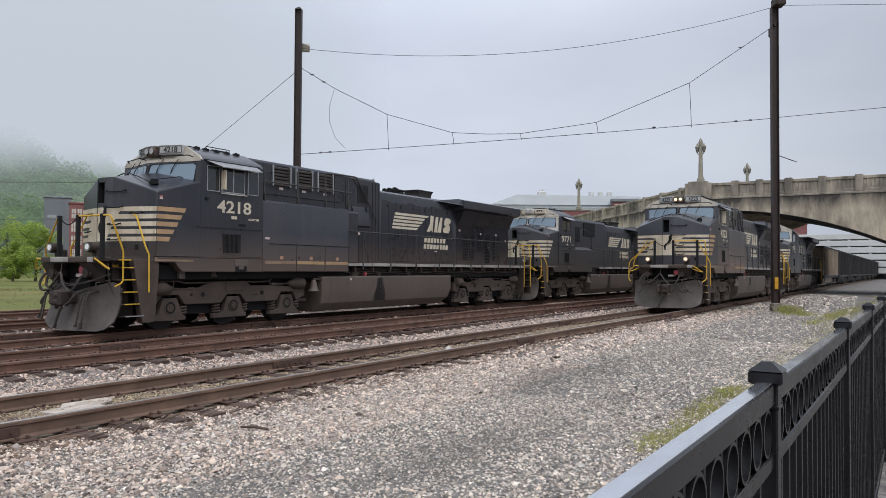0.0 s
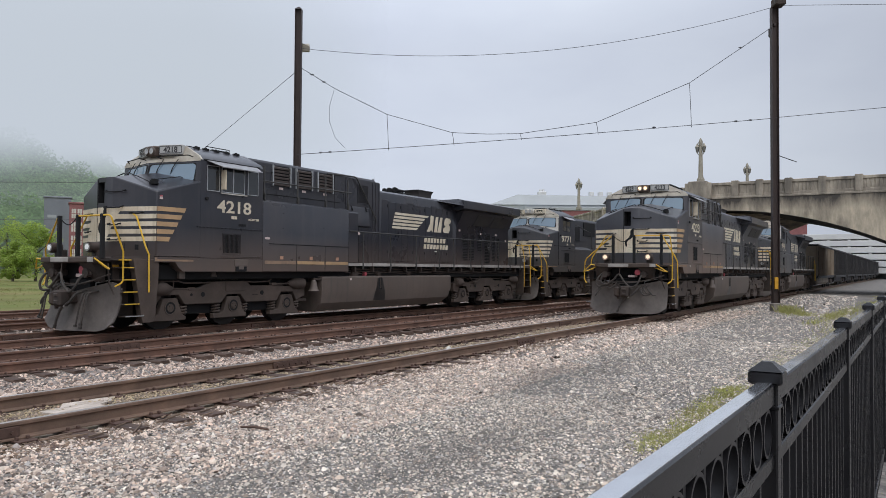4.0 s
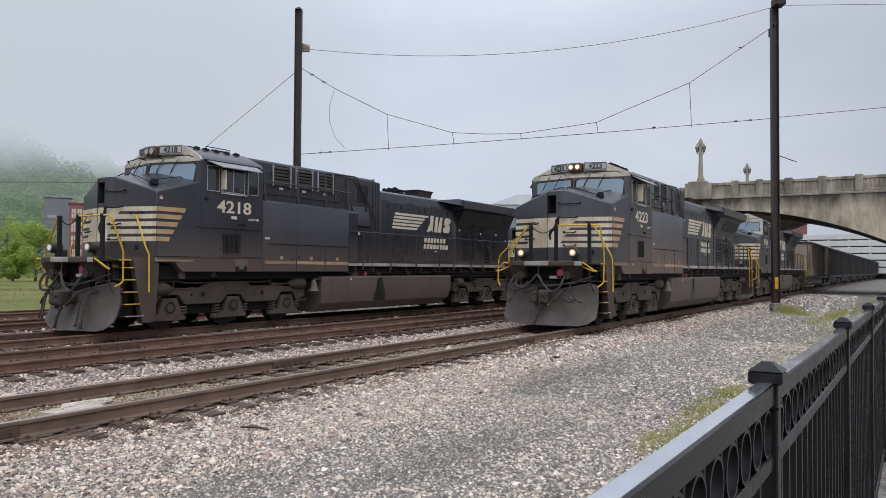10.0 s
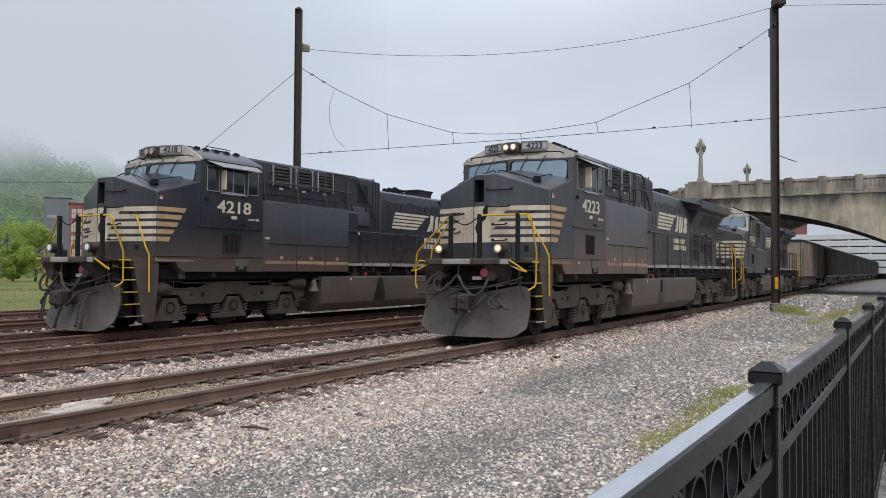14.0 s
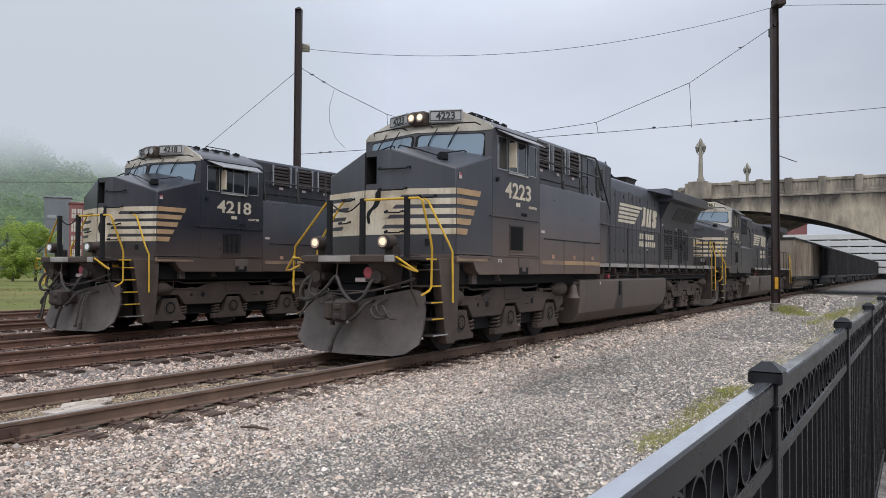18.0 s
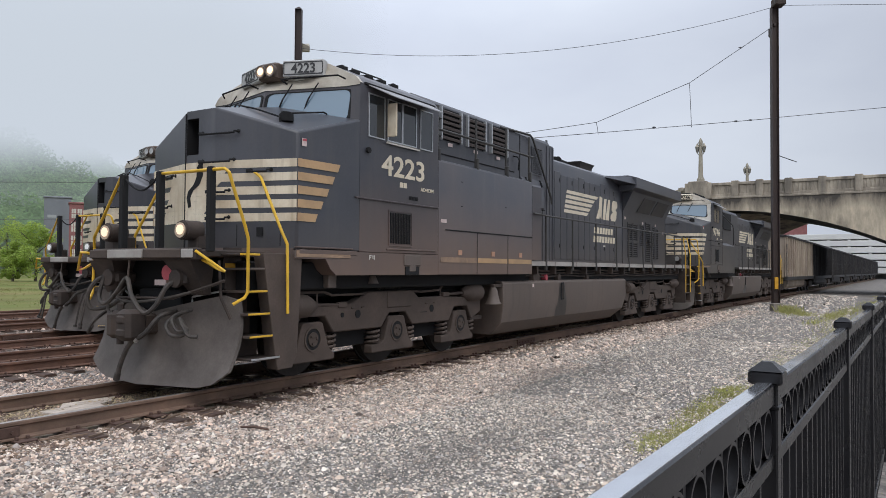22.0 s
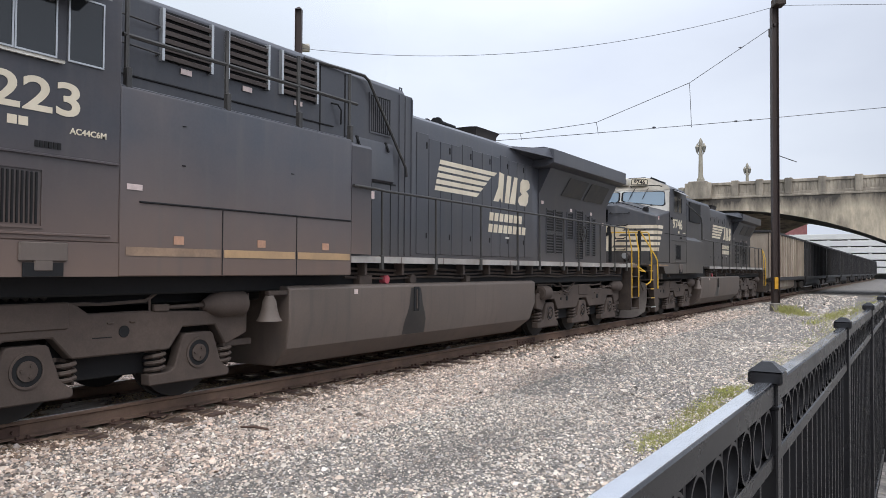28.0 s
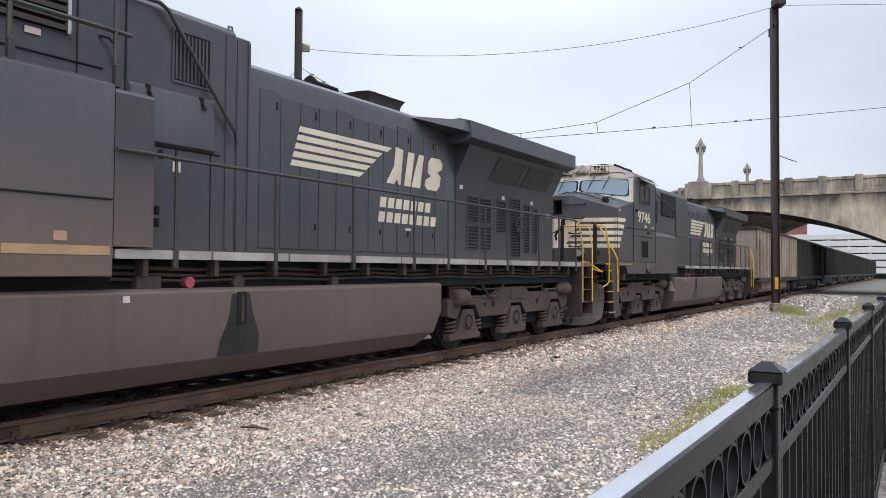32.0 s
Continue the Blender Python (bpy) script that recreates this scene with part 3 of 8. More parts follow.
def build_track(name, yc, x0, x1, ties, head, tie_x=(-6, 60), sink=0.0):
    rt = thing(name, (0, yc, -sink), 0, "railway track of rusty steel rails on timber ties", "railway track", "tracks", "structure")
    for s in (-1, 1):
        g = Geo()
        y = s * 0.7535
        g.prism([(y + a, b - 0.171) for a, b in RAIL_SHAPE], "x", x0, x1)
        rail = part("rail", g, M_RAILN if yc == T1 else M_RAIL, rt)
        h = Geo()
        h.prism([(y - 0.0285, -0.0006), (y + 0.0285, -0.0006), (y + 0.027, 0.0024), (y - 0.027, 0.0024)], "x", x0, x1)
        part("rail_head", h, head, rail, "worn running surface of the rail")
        jb = Geo()
        for k in range(int((x1 - x0) / 11.9)):
            xj = x0 + 4.2 + 11.9 * k + (0 if s < 0 else 5.9)
            if not -8 < xj < 70:
                continue
            for side in (-1, 1):
                yb = y + side * 0.028
                jb.bevbox(xj - 0.45, xj + 0.45, yb - 0.016, yb + 0.016, -0.150, -0.045, 0.006)
                for b in range(6):
                    jb.cyl((xj - 0.37 + 0.148 * b, yb + side * 0.022, -0.10), "y", 0.019, 0.035, 6)
        if jb.v:
            part("joint_bar", jb, M_IRON, rail)
    if ties:
        rnd = random.Random(int(yc * 100))
        x = tie_x[0]
        k = 0
        while x < tie_x[1]:
            ob = part("tie", TIE_MESHES[rnd.randrange(6)], None, rt)
            TIE_X.setdefault(yc, []).append(x)
            ob.location = (x + rnd.uniform(-0.02, 0.02), rnd.uniform(-0.06, 0.06), -0.186 - rnd.uniform(0, 0.012))
            ob.rotation_euler = (0, 0, rnd.uniform(-0.035, 0.035))
            pl = part("tie_plates", FIT_MESH, None, rt)
            pl.location = (x, 0, -0.186)
            x += 0.53 + rnd.uniform(-0.05, 0.05)
    return rt


# ---- locomotives ----
# x runs back from the first axle, -y is the side seen, z up from the rail head
AXLES = (0.0, 2.0, 4.01, 14.03, 16.03, 18.04)
BAND = [2.13 + 0.178 * i for i in range(5)]      # lower edges of the five stripes


def mirror(fn):
    for s in (-1, 1):
        fn(s)


def coil(g, x, y, z0, z1, r=0.10, wire=0.024, turns=3.5):
    n = int(turns * 8)
    g.tube([(x + r * math.cos(0.785 * k), y + r * math.sin(0.785 * k), z0 + (z1 - z0) * k / n) for k in range(n + 1)], wire, 6)


def wheelset(parent, x):
    g = Geo()
    g.cyl((0, 0, 0), "y", 0.09, 2.0, 10)
    for s in (-1, 1):
        g.cyl((0, s * 0.755, 0), "y", 0.533, 0.13, 36)
        g.cyl((0, s * 0.690, 0), "y", 0.56, 0.03, 36)
    ws = part("wheelset", g, M_WHEEL, parent)
    ws.location = (x, 0, 0.533)
    for s in (-1, 1):
        c = Geo()
        c.cyl((0, s * 1.150, 0), "y", 0.128, 0.06, 24)
        c.cyl((0, s * 1.185, 0), "y", 0.098, 0.03, 20)
        for k in range(3):
            a = 2 * math.pi * k / 3
            c.cyl((0.06 * math.cos(a), s * 1.205, 0.06 * math.sin(a)), "y", 0.020, 0.025, 6)
        part("bearing_cap", c, M_TRUCK, ws)
    return ws


def truck(parent, x0):
    """A three-axle truck from its first axle on."""
    # core painted black for the shade inside the truck
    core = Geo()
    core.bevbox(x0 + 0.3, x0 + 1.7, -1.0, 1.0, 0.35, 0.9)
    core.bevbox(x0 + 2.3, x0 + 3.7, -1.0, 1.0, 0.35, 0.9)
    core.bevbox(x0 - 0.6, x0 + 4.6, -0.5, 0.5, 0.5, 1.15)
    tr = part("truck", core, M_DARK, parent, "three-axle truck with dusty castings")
    del_y = 1.13
    for s in (-1, 1):
        g = Geo()
        y0, y1 = (-del_y - 0.06, -del_y + 0.10) if s < 0 else (del_y - 0.10, del_y + 0.06)
        # side frame: deep over the axles, arched between
        prof = [(-0.75, 0.95), (-0.62, 1.00), (0.85, 1.00), (1.25, 1.16), (2.45, 1.16), (2.62, 1.04), (3.3, 1.04), (4.3, 1.00), (4.75, 0.97), (4.75, 0.72), (4.44, 0.60), (4.40, 0.60), (4.24, 0.84), (3.78, 0.84), (3.60, 0.60), (2.44, 0.60), (2.24, 0.82), (1.78, 0.82), (1.58, 0.60), (0.43, 0.60), (0.24, 0.84), (-0.24, 0.84), (-0.43, 0.60), (-0.75, 0.66)]
        g.prism([(x0 + a, b) for a, b in prof], "y", y0, y1)
        sf = part("side_frame", g, M_TRUCK, tr, bevel=0.018)
        # raised seat over the middle axle, lugs and a seam on the casting
        h = Geo()
        h.bevbox(x0 + 1.72, x0 + 2.40, min(s * del_y, s * (del_y + 0.075)), max(s * del_y, s * (del_y + 0.075)), 0.90, 1.165, 0.012)
        part("frame_boss", h, M_TRUCK, sf)
        for ax in (0.86, 1.10, 2.86, 3.12):
            h = Geo()
            h.bevbox(x0 + ax - 0.035, x0 + ax + 0.035, min(s * del_y, s * (del_y + 0.075)), max(s * del_y, s * (del_y + 0.075)), 0.925, 0.945, 0.004)
            part("lug", h, M_TRUCK, sf)
        # flat black discs stand in for the shade inside the holes
        h = Geo()
        for ax, rr in ((0.62, 0.035), (0.98, 0.062), (3.02, 0.062)):
            h.cyl((x0 + ax, s * (del_y + 0.062), 0.84), "y", rr, 0.014, 14)
        h.bevbox(x0 + 2.66, x0 + 2.88, min(s * (del_y + 0.055), s * (del_y + 0.064)), max(s * (del_y + 0.055), s * (del_y + 0.064)), 0.785, 0.795, 0.002)
        part("frame_hole", h, M_DARK, tr)
        for k in range(3):
            ax = x0 + 2.005 * k
            j = Geo()
            ya, yb = s * (del_y - 0.10), s * (del_y + 0.05)
            j.prism([(ax - 0.66, 0.22), (ax + 0.44, 0.22), (ax + 0.47, 0.25), (ax + 0.47, 0.31), (ax + 0.40, 0.35), (ax + 0.33, 0.42), (ax + 0.215, 0.74), (ax + 0.18, 0.765), (ax - 0.18, 0.765), (ax - 0.215, 0.74), (ax - 0.33, 0.40), (ax - 0.40, 0.355), (ax - 0.66, 0.345)], "y", min(ya, yb), max(ya, yb))
            jb = part("journal_box", j, M_TRUCK, tr, bevel=0.014)
            j = Geo()
            j.ring((ax, s * (del_y + 0.05), 0.533), "y", 0.148, 0.172, 0.03, 24)
            part("bearing_housing", j, M_TRUCK, jb)
            # black disc for the shade in the gap round the bearing
            j = Geo()
            j.cyl((ax, s * (del_y + 0.046), 0.533), "y", 0.150, 0.02, 24)
            part("bearing_gap", j, M_DARK, jb)
            for d in (-0.53, 0.42):
                c = Geo()
                coil(c, ax + d, s * (del_y - 0.04), 0.35, 0.60)
                part("spring", c, M_TRUCK, tr)
        for bx, dr, zc in ((-0.30, 1, 1.0), (4.40, -1, 1.08)):
            b = Geo()
            yc = s * (del_y + 0.05)
            b.tube([(x0 + bx + dr * d, yc, zc) for d in (-0.28, -0.25, 0.10, 0.14, 0.20, 0.34)], [0.11, 0.158, 0.158, 0.15, 0.125, 0.05], 20)
            cy = part("brake_cylinder", b, M_TRUCK, tr)
            b = Geo()
            b.tube([(x0 + bx + dr * 0.3, yc, zc), (x0 + bx + dr * 0.85, yc, zc - 0.01)], 0.024, 8)
            b.bevbox(min(x0 + bx + dr * 0.82, x0 + bx + dr * 1.02), max(x0 + bx + dr * 0.82, x0 + bx + dr * 1.02), yc - 0.03, yc + 0.03, zc - 0.05, zc + 0.03, 0.008)
            part("push_rod", b, M_TRUCK, cy)
            b = Geo()
            b.cyl((x0 + bx - dr * 0.29, yc, zc), "x", 0.03, 0.06, 8)
            b.tube([(x0 + bx - dr * 0.31, yc, zc), (x0 + bx - dr * 0.37, yc, zc + 0.05), (x0 + bx - dr * 0.37, yc, 1.20)], 0.014, 6)
            part("air_fitting", b, M_TRUCK, cy)
        q = Geo()
        yy = s * (del_y + 0.03)
        q.tube([(x0 - 0.7, yy, 1.18), (x0 + 0.25, yy, 1.18), (x0 + 0.42, yy, 1.13), (x0 + 2.6, yy, 1.14), (x0 + 2.75, yy, 1.13), (x0 + 3.3, yy, 1.15), (x0 + 3.45, yy, 1.24), (x0 + 4.4, yy, 1.26), (x0 + 4.48, yy, 1.20)], 0.02)
        q.tube([(x0 + 0.1, yy, 1.02), (x0 + 0.1, yy, 1.2)], 0.015)
        q.tube([(x0 + 3.35, yy, 0.98), (x0 + 3.35, yy, 1.2)], 0.015)
        part("brake_pipe", q, M_TRUCK, tr)
        for ax in (0.62, 2.62):
            w = Geo()
            w.prism([(x0 + ax, 0.45), (x0 + ax + 0.1, 0.40), (x0 + ax + 0.62, 0.44), (x0 + ax + 0.66, 0.52), (x0 + ax + 0.1, 0.50)], "y", s * 0.82, s * 0.9)
            part("brake_rigging", w, M_UNDER, tr)
        w = Geo()
        w.bevbox(x0 + 4.4, x0 + 4.85, s * 1.12 - 0.05, s * 1.12 + 0.05, 0.56, 0.64)
        part("brake_rigging", w, M_UNDER, tr)
    return [wheelset(parent, x0 + 2.005 * k) for k in range(3)]


def frame_ring(g, x0, x1, z0, z1, y, w=0.03, d=0.02):
    """A window frame on the side of the body."""
    g.box(x0 - w, x1 + w, y - d, y + d, z0 - w, z0)
    g.box(x0 - w, x1 + w, y - d, y + d, z1, z1 + w)
    g.box(x0 - w, x0, y - d, y + d, z0, z1)
    g.box(x1, x1 + w, y - d, y + d, z0, z1)


def quad_part(name, material, parent, p, thick=0.006, label=""):
    """A thin plate on four points."""
    a, b, c, d = [Vector(q) for q in p]
    n = (b - a).cross(d - a).normalized() * thick
    g = Geo()
    g.loft([[a, b, c, d], [a + n, b + n, c + n, d + n]])
    return part(name, g, material, parent, label)


def nose_front(parent, fx, half, rebuilt):
    """Stripes and emblem on the nose's front."""
    top = BAND[4] + 0.108

    def band(name, y0, y1, z0, z1, material, slant=0.0, lift=0.005, label=""):
        cuts = sorted({y0, y1} | {c for c in (-0.30, 0.30) if y0 < c < y1})
        g = Geo()
        for a, b in zip(cuts, cuts[1:]):
            sa = slant if a == y0 else 0.0
            sb = slant if b == y1 else 0.0
            pts = [(a, z0), (b, z0), (b + (sb if slant > 0 else 0), z1), (a + (sa if slant < 0 else 0), z1)]
            g.loft([[(fx(y) - lift, y, z) for y, z in pts], [(fx(y) + 0.004, y, z) for y, z in pts]])
        part(name, g, material, parent, label)
    for i, z in enumerate(BAND):
        band("stripe", -half, half, z, z + 0.108, M_CREAM)
    # the cream field round the emblem widens upwards on one side and downwards on the other
    for i in range(4):
        za, zb = BAND[i] + 0.109, BAND[i + 1] - 0.001
        ya, yb = -0.08 - 0.115 * i, 1.02 - 0.093 * i
        cuts = [ya] + [c for c in (-0.30, 0.30) if ya < c < yb] + [yb]
        g = Geo()
        for a, b in zip(cuts, cuts[1:]):
            pts = [(a, za), (b, za), (b - (0.06 if b == yb else 0), zb), (a - (0.07 if a == ya else 0), zb)]
            g.loft([[(fx(y) - 0.005, y, z) for y, z in pts], [(fx(y) + 0.004, y, z) for y, z in pts]])
        part("emblem_field", g, M_CREAM, parent, "cream field round a dark emblem")
    out = ((0.00, 2.95), (-0.06, 2.93), (-0.06, 2.76), (0.01, 2.64), (0.13, 2.57), (0.19, 2.47), (0.17, 2.35), (0.22, 2.33), (0.26, 2.47), (0.23, 2.56), (0.11, 2.66), (0.06, 2.76), (0.06, 2.88))
    g = Geo()
    g.loft([[(fx(0) - 0.012, y, z) for y, z in out], [(fx(0) - 0.006, y, z) for y, z in out]])
    part("emblem", g, M_DARK, parent, "dark emblem")


def number_board(parent, a, b, z0, z1, number, plate, ink):
    """A number board between two points of the plan, a to b."""
    a, b = Vector((*a, 0)), Vector((*b, 0))
    d = (b - a)
    ln = d.length
    m = Matrix(((d.x / ln, -d.y / ln, 0, a.x), (d.y / ln, d.x / ln, 0, a.y), (0, 0, 1, 0), (0, 0, 0, 1)))
    g = Geo()
    g.bevbox(0, ln, 0.0, 0.16, z0 - 0.015, z1 + 0.015, 0.012)
    g.v = [tuple(m @ Vector(p)) for p in g.v]
    nb = part("number_board", g, plate, parent, "number board with dark figures")
    h = z1 - z0
    fr = Geo()
    y = -0.004
    fr.loft([[(0.03, y, z0 + 0.012), (ln - 0.03, y, z0 + 0.012), (ln - 0.012, y, z0 + 0.03), (ln - 0.012, y, z1 - 0.03), (ln - 0.03, y, z1 - 0.012), (0.03, y, z1 - 0.012), (0.012, y, z1 - 0.03), (0.012, y, z0 + 0.03)],
             [(0.045, y, z0 + 0.03), (ln - 0.045, y, z0 + 0.03), (ln - 0.03, y, z0 + 0.045), (ln - 0.03, y, z1 - 0.045), (ln - 0.045, y, z1 - 0.03), (0.045, y, z1 - 0.03), (0.03, y, z1 - 0.045), (0.03, y, z0 + 0.045)]], True, False)
    fr.v = [tuple(m @ Vector(p)) for p in fr.v]
    part("board_border", fr, ink, nb)
    me = text_mesh(number, h * 0.92, ink, 0.003, 0.95, 0, 0.004)
    xs = [v.co.x for v in me.vertices]
    zs = [v.co.z for v in me.vertices]
    k = min(1.0, (ln - 0.11) / (max(xs) - min(xs)))
    me.transform(m @ Matrix.Translation((ln / 2, -0.006, (z0 + z1) / 2)) @ Matrix.Diagonal((k, 1, 1, 1)) @ Matrix.Translation((-(min(xs) + max(xs)) / 2, 0, -(min(zs) + max(zs)) / 2)))
    part("road_number", me, None, nb)


def side_figures(parent, number, x0, x1, z0, z1, y, material=None, label="cream road number on the cab side"):
    me = text_mesh(number, 1.0, material or M_LETTER, 0.003, 1, 0, 0.018)
    xs, zs = [v.co.x for v in me.vertices], [v.co.z for v in me.vertices]
    sx, sz = (x1 - x0) / (max(xs) - min(xs)), (z1 - z0) / (max(zs) - min(zs))
    me.transform(Matrix.Translation((x0, y, z0)) @ Matrix.Diagonal((sx, 1, sz, 1)) @ Matrix.Translation((-min(xs), 0, -min(zs))))
    part("road_number" if number.isdigit() else "lettering", me, None, parent, label)


def hood_lettering(parent, y, x0=9.54):
    """The emblem and the owner's lettering on the hood, as plain shapes."""
    g = Geo()
    for i in range(5):
        z = 2.95 + i * 0.123
        xl = x0 + 0.04 * i
        xr = x0 + 1.55 + 0.16 * i + (0.10 if i == 4 else 0)
        g.loft([[(xl, y, z), (xr, y, z), (xr + 0.12, y, z + 0.082), (xl + 0.03, y, z + 0.082)], [(xl, y + 0.005, z), (xr, y + 0.005, z), (xr + 0.12, y + 0.005, z + 0.082), (xl + 0.03, y + 0.005, z + 0.082)]])
    part("hood_stripes", g, M_LETTER, parent, "cream stripes on the hood")
    e = Geo()
    for poly in ([(11.80, 2.93), (12.02, 2.93), (12.10, 3.02), (12.16, 2.93), (12.20, 2.93), (12.28, 3.53), (12.06, 3.56), (12.02, 3.24)],
                 [(12.31, 2.93), (12.50, 2.93), (12.62, 3.52), (12.43, 3.52)], [(12.53, 2.93), (12.80, 2.93), (12.92, 3.52), (12.76, 3.52)],
                 [(12.95, 3.00), (13.03, 2.93), (13.34, 2.93), (13.44, 3.02), (13.48, 3.20), (13.36, 3.27), (13.52, 3.34), (13.54, 3.44), (13.46, 3.52), (13.16, 3.52), (13.07, 3.43), (13.04, 3.24), (13.14, 3.18), (12.98, 3.10)]):
        e.loft([[(a + x0 - 9.54, y, b) for a, b in poly], [(a + x0 - 9.54, y + 0.005, b) for a, b in poly]])
    part("hood_emblem", e, M_LETTER, parent, "cream emblem on the hood")
    for row, (za, zb, xa, n) in enumerate(((2.52, 2.69, 11.62, 7), (2.28, 2.45, 11.58, 8))):
        t = Geo()
        for k in range(n):
            xa2 = xa + 0.222 * k + x0 - 9.54
            t.loft([[(xa2, y, za), (xa2 + 0.165, y, za), (xa2 + 0.195, y, zb), (xa2 + 0.03, y, zb)], [(xa2, y + 0.005, za), (xa2 + 0.165, y + 0.005, za), (xa2 + 0.195, y + 0.005, zb), (xa2 + 0.03, y + 0.005, zb)]])
        part("lettering", t, M_LETTER, parent, "row of cream lettering bars")


def locomotive(number, rebuilt, lit, at, label, group):
    # the standing engine's paint is fresher than that of the rolling one
    body_paint = M_BLACK2 if not rebuilt else M_BLACK if lit else M_FRESH
    hood_paint = M_BLACK2 if not rebuilt else M_HOOD if lit else M_FRESH
    lo = thing("locomotive", at, 0, label, "locomotive", group)
    W = 1.505
    # underframe, black for the shade below the body, and walkway
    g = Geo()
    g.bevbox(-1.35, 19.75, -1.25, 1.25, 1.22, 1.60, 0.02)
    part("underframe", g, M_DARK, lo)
    g = Geo()
    g.bevbox(6.4, 19.6, -1.47, 1.47, 1.60, 1.70, 0.01)
    wk = part("walkway", g, body_paint, lo)
    for s in (-1, 1):
        yy = s * 1.474
        for k in range(10):
            xa = 6.44 + k * 1.25
            quad_part("sill_stripe", M_SILL, wk, [(xa, yy, 1.60), (xa + 1.22, yy, 1.60), (xa + 1.22, yy, 1.695), (xa, yy, 1.695)], -0.004 * s)
    # pipes and brackets under the walkway
    g = Geo()
    for s in (-1, 1):
        for dz, r in ((1.52, 0.022), (1.45, 0.018), (1.39, 0.018)):
            g.tube([(6.5 + 1.1 * k, s * (1.30 + 0.01 * math.sin(k * 2.1)), dz - 0.03 * abs(math.sin(k * 1.57))) for k in range(12)], r, 5)
        for k in range(13):
            g.box(6.8 + k * 0.95, 6.86 + k * 0.95, s * 1.36 - 0.08, s * 1.36 + 0.08, 1.42, 1.6)
    part("sill_piping", g, M_UNDER, lo)
    # nose
    g = Geo()
    nz = 3.30 if rebuilt else 3.22
    pk = 3.67 if rebuilt else 3.58
    bz = 3.66 if rebuilt else 3.46
    hb = 3.90 if rebuilt else 3.80
    rz = 3.56 if rebuilt else 3.46          # top of the recess in the nose
    XF, XN = -0.62, -0.98          # corners and middle of the nose's front
    g.loft([[(XF, -1.44, 1.75), (XF, -1.44, nz), (XN, -0.30, pk), (XN, 0.30, pk), (XF, 1.44, nz), (XF, 1.44, 1.75), (XN, 0.30, 1.75), (XN, -0.30, 1.75)],
            [(0.60, 0.003 - W, 1.75), (0.60, 0.003 - W, bz), (0.24, -0.28, hb), (0.24, 0.28, hb), (0.60, W - 0.003, bz), (0.60, W - 0.003, 1.75), (0.3, 0.30, 1.75), (0.3, -0.30, 1.75)]], True, False)
    for q in (((XF, -1.44, 1.75), (XF, -1.44, nz), (XN, -0.30, pk), (XN, -0.30, 1.75)), ((XN, -0.30, 1.75), (XN, -0.30, pk), (XN, 0.04, pk), (XN, 0.04, 1.75)), ((XN, 0.28, 1.75), (XN, 0.28, pk), (XN, 0.30, pk), (XN, 0.30, 1.75)), ((XN, 0.04, 1.75), (XN, 0.04, 3.06), (XN, 0.28, 3.06), (XN, 0.28, 1.75)), ((XN, 0.04, rz), (XN, 0.04, pk), (XN, 0.28, pk), (XN, 0.28, rz)), ((XN, 0.30, 1.75), (XN, 0.30, pk), (XF, 1.44, nz), (XF, 1.44, 1.75))):
        g.face(*q)
    nose = part("nose", g, hood_paint, lo, bevel=0.03)

    def fx(y):
        return XN + (XF - XN) * max(0.0, (abs(y) - 0.30) / 1.14)
    nose_front(nose, fx, 1.43, rebuilt)
    for s in (-1, 1):
        for i, z in enumerate(BAND):
            xe = (-0.30 + 0.108 * i) if rebuilt else -0.52 + 0.10 * i
            ya = lambda x: s * (1.442 + (W - 1.442) * (x - XF) / (0.52 - XF) + 0.004)
            quad_part("stripe", M_GOLD if rebuilt else M_CREAM, nose, [(XF, ya(XF), z), (xe, ya(xe), z), (xe + 0.05, ya(xe), z + 0.108), (XF, ya(XF), z + 0.108)], -0.006 * s)
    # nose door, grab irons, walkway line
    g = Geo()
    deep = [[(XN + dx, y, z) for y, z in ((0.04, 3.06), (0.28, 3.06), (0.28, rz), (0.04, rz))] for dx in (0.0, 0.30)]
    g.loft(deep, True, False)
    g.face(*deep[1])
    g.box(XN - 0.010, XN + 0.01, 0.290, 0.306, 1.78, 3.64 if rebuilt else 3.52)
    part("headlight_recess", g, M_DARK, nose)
    g = Geo()
    for (ya, za, yb) in ((-0.05, 3.31, -0.62), (-0.05, 2.93, -0.56), (-0.2, 2.52, -0.50), (-0.2, 2.16, -0.50), (-0.80, 2.78, -1.08), (0.62, 2.78, 0.92), (0.75, 2.36, 1.05)):
        ir = Geo()
        xa, xb = fx(ya), fx(yb)
        ir.tube([(xa, ya, za + 0.03), (xa - 0.08, ya, za + 0.02), (xa - 0.08, ya, za), (xb - 0.08, yb, za), (xb - 0.08, yb, za + 0.02), (xb, yb, za + 0.03)], 0.014)
        ir.cyl((xa, ya, za + 0.03), "x", 0.026, 0.02, 8)
        ir.cyl((xb, yb, za + 0.03), "x", 0.026, 0.02, 8)
        part("grab_iron", ir, M_DARK, nose)
    for ya, yb, za, zb in ((-0.98, -0.90, 1.93, 2.05),):
        hq = Geo()
        hq.loft([[(fx(y) - d, y, z) for y, z in ((ya, za), (yb, za), (yb, zb), (ya, zb))] for d in (-0.01, 0.018)])
        hatch = part("latch", hq, M_DARK, nose, "black hatch latch")
        for sa, sb, sz0, sz1 in ((-0.62, -0.61, 1.80, 2.09), (-1.22, -1.21, 1.80, 2.09)):
            hq = Geo()
            hq.loft([[(fx(y) - d, y, z) for y, z in ((sa, sz0), (sb, sz0), (sb, sz1), (sa, sz1))] for d in (-0.01, 0.003)])
            part("panel_seam", hq, M_DARK, hatch)
    g = Geo()
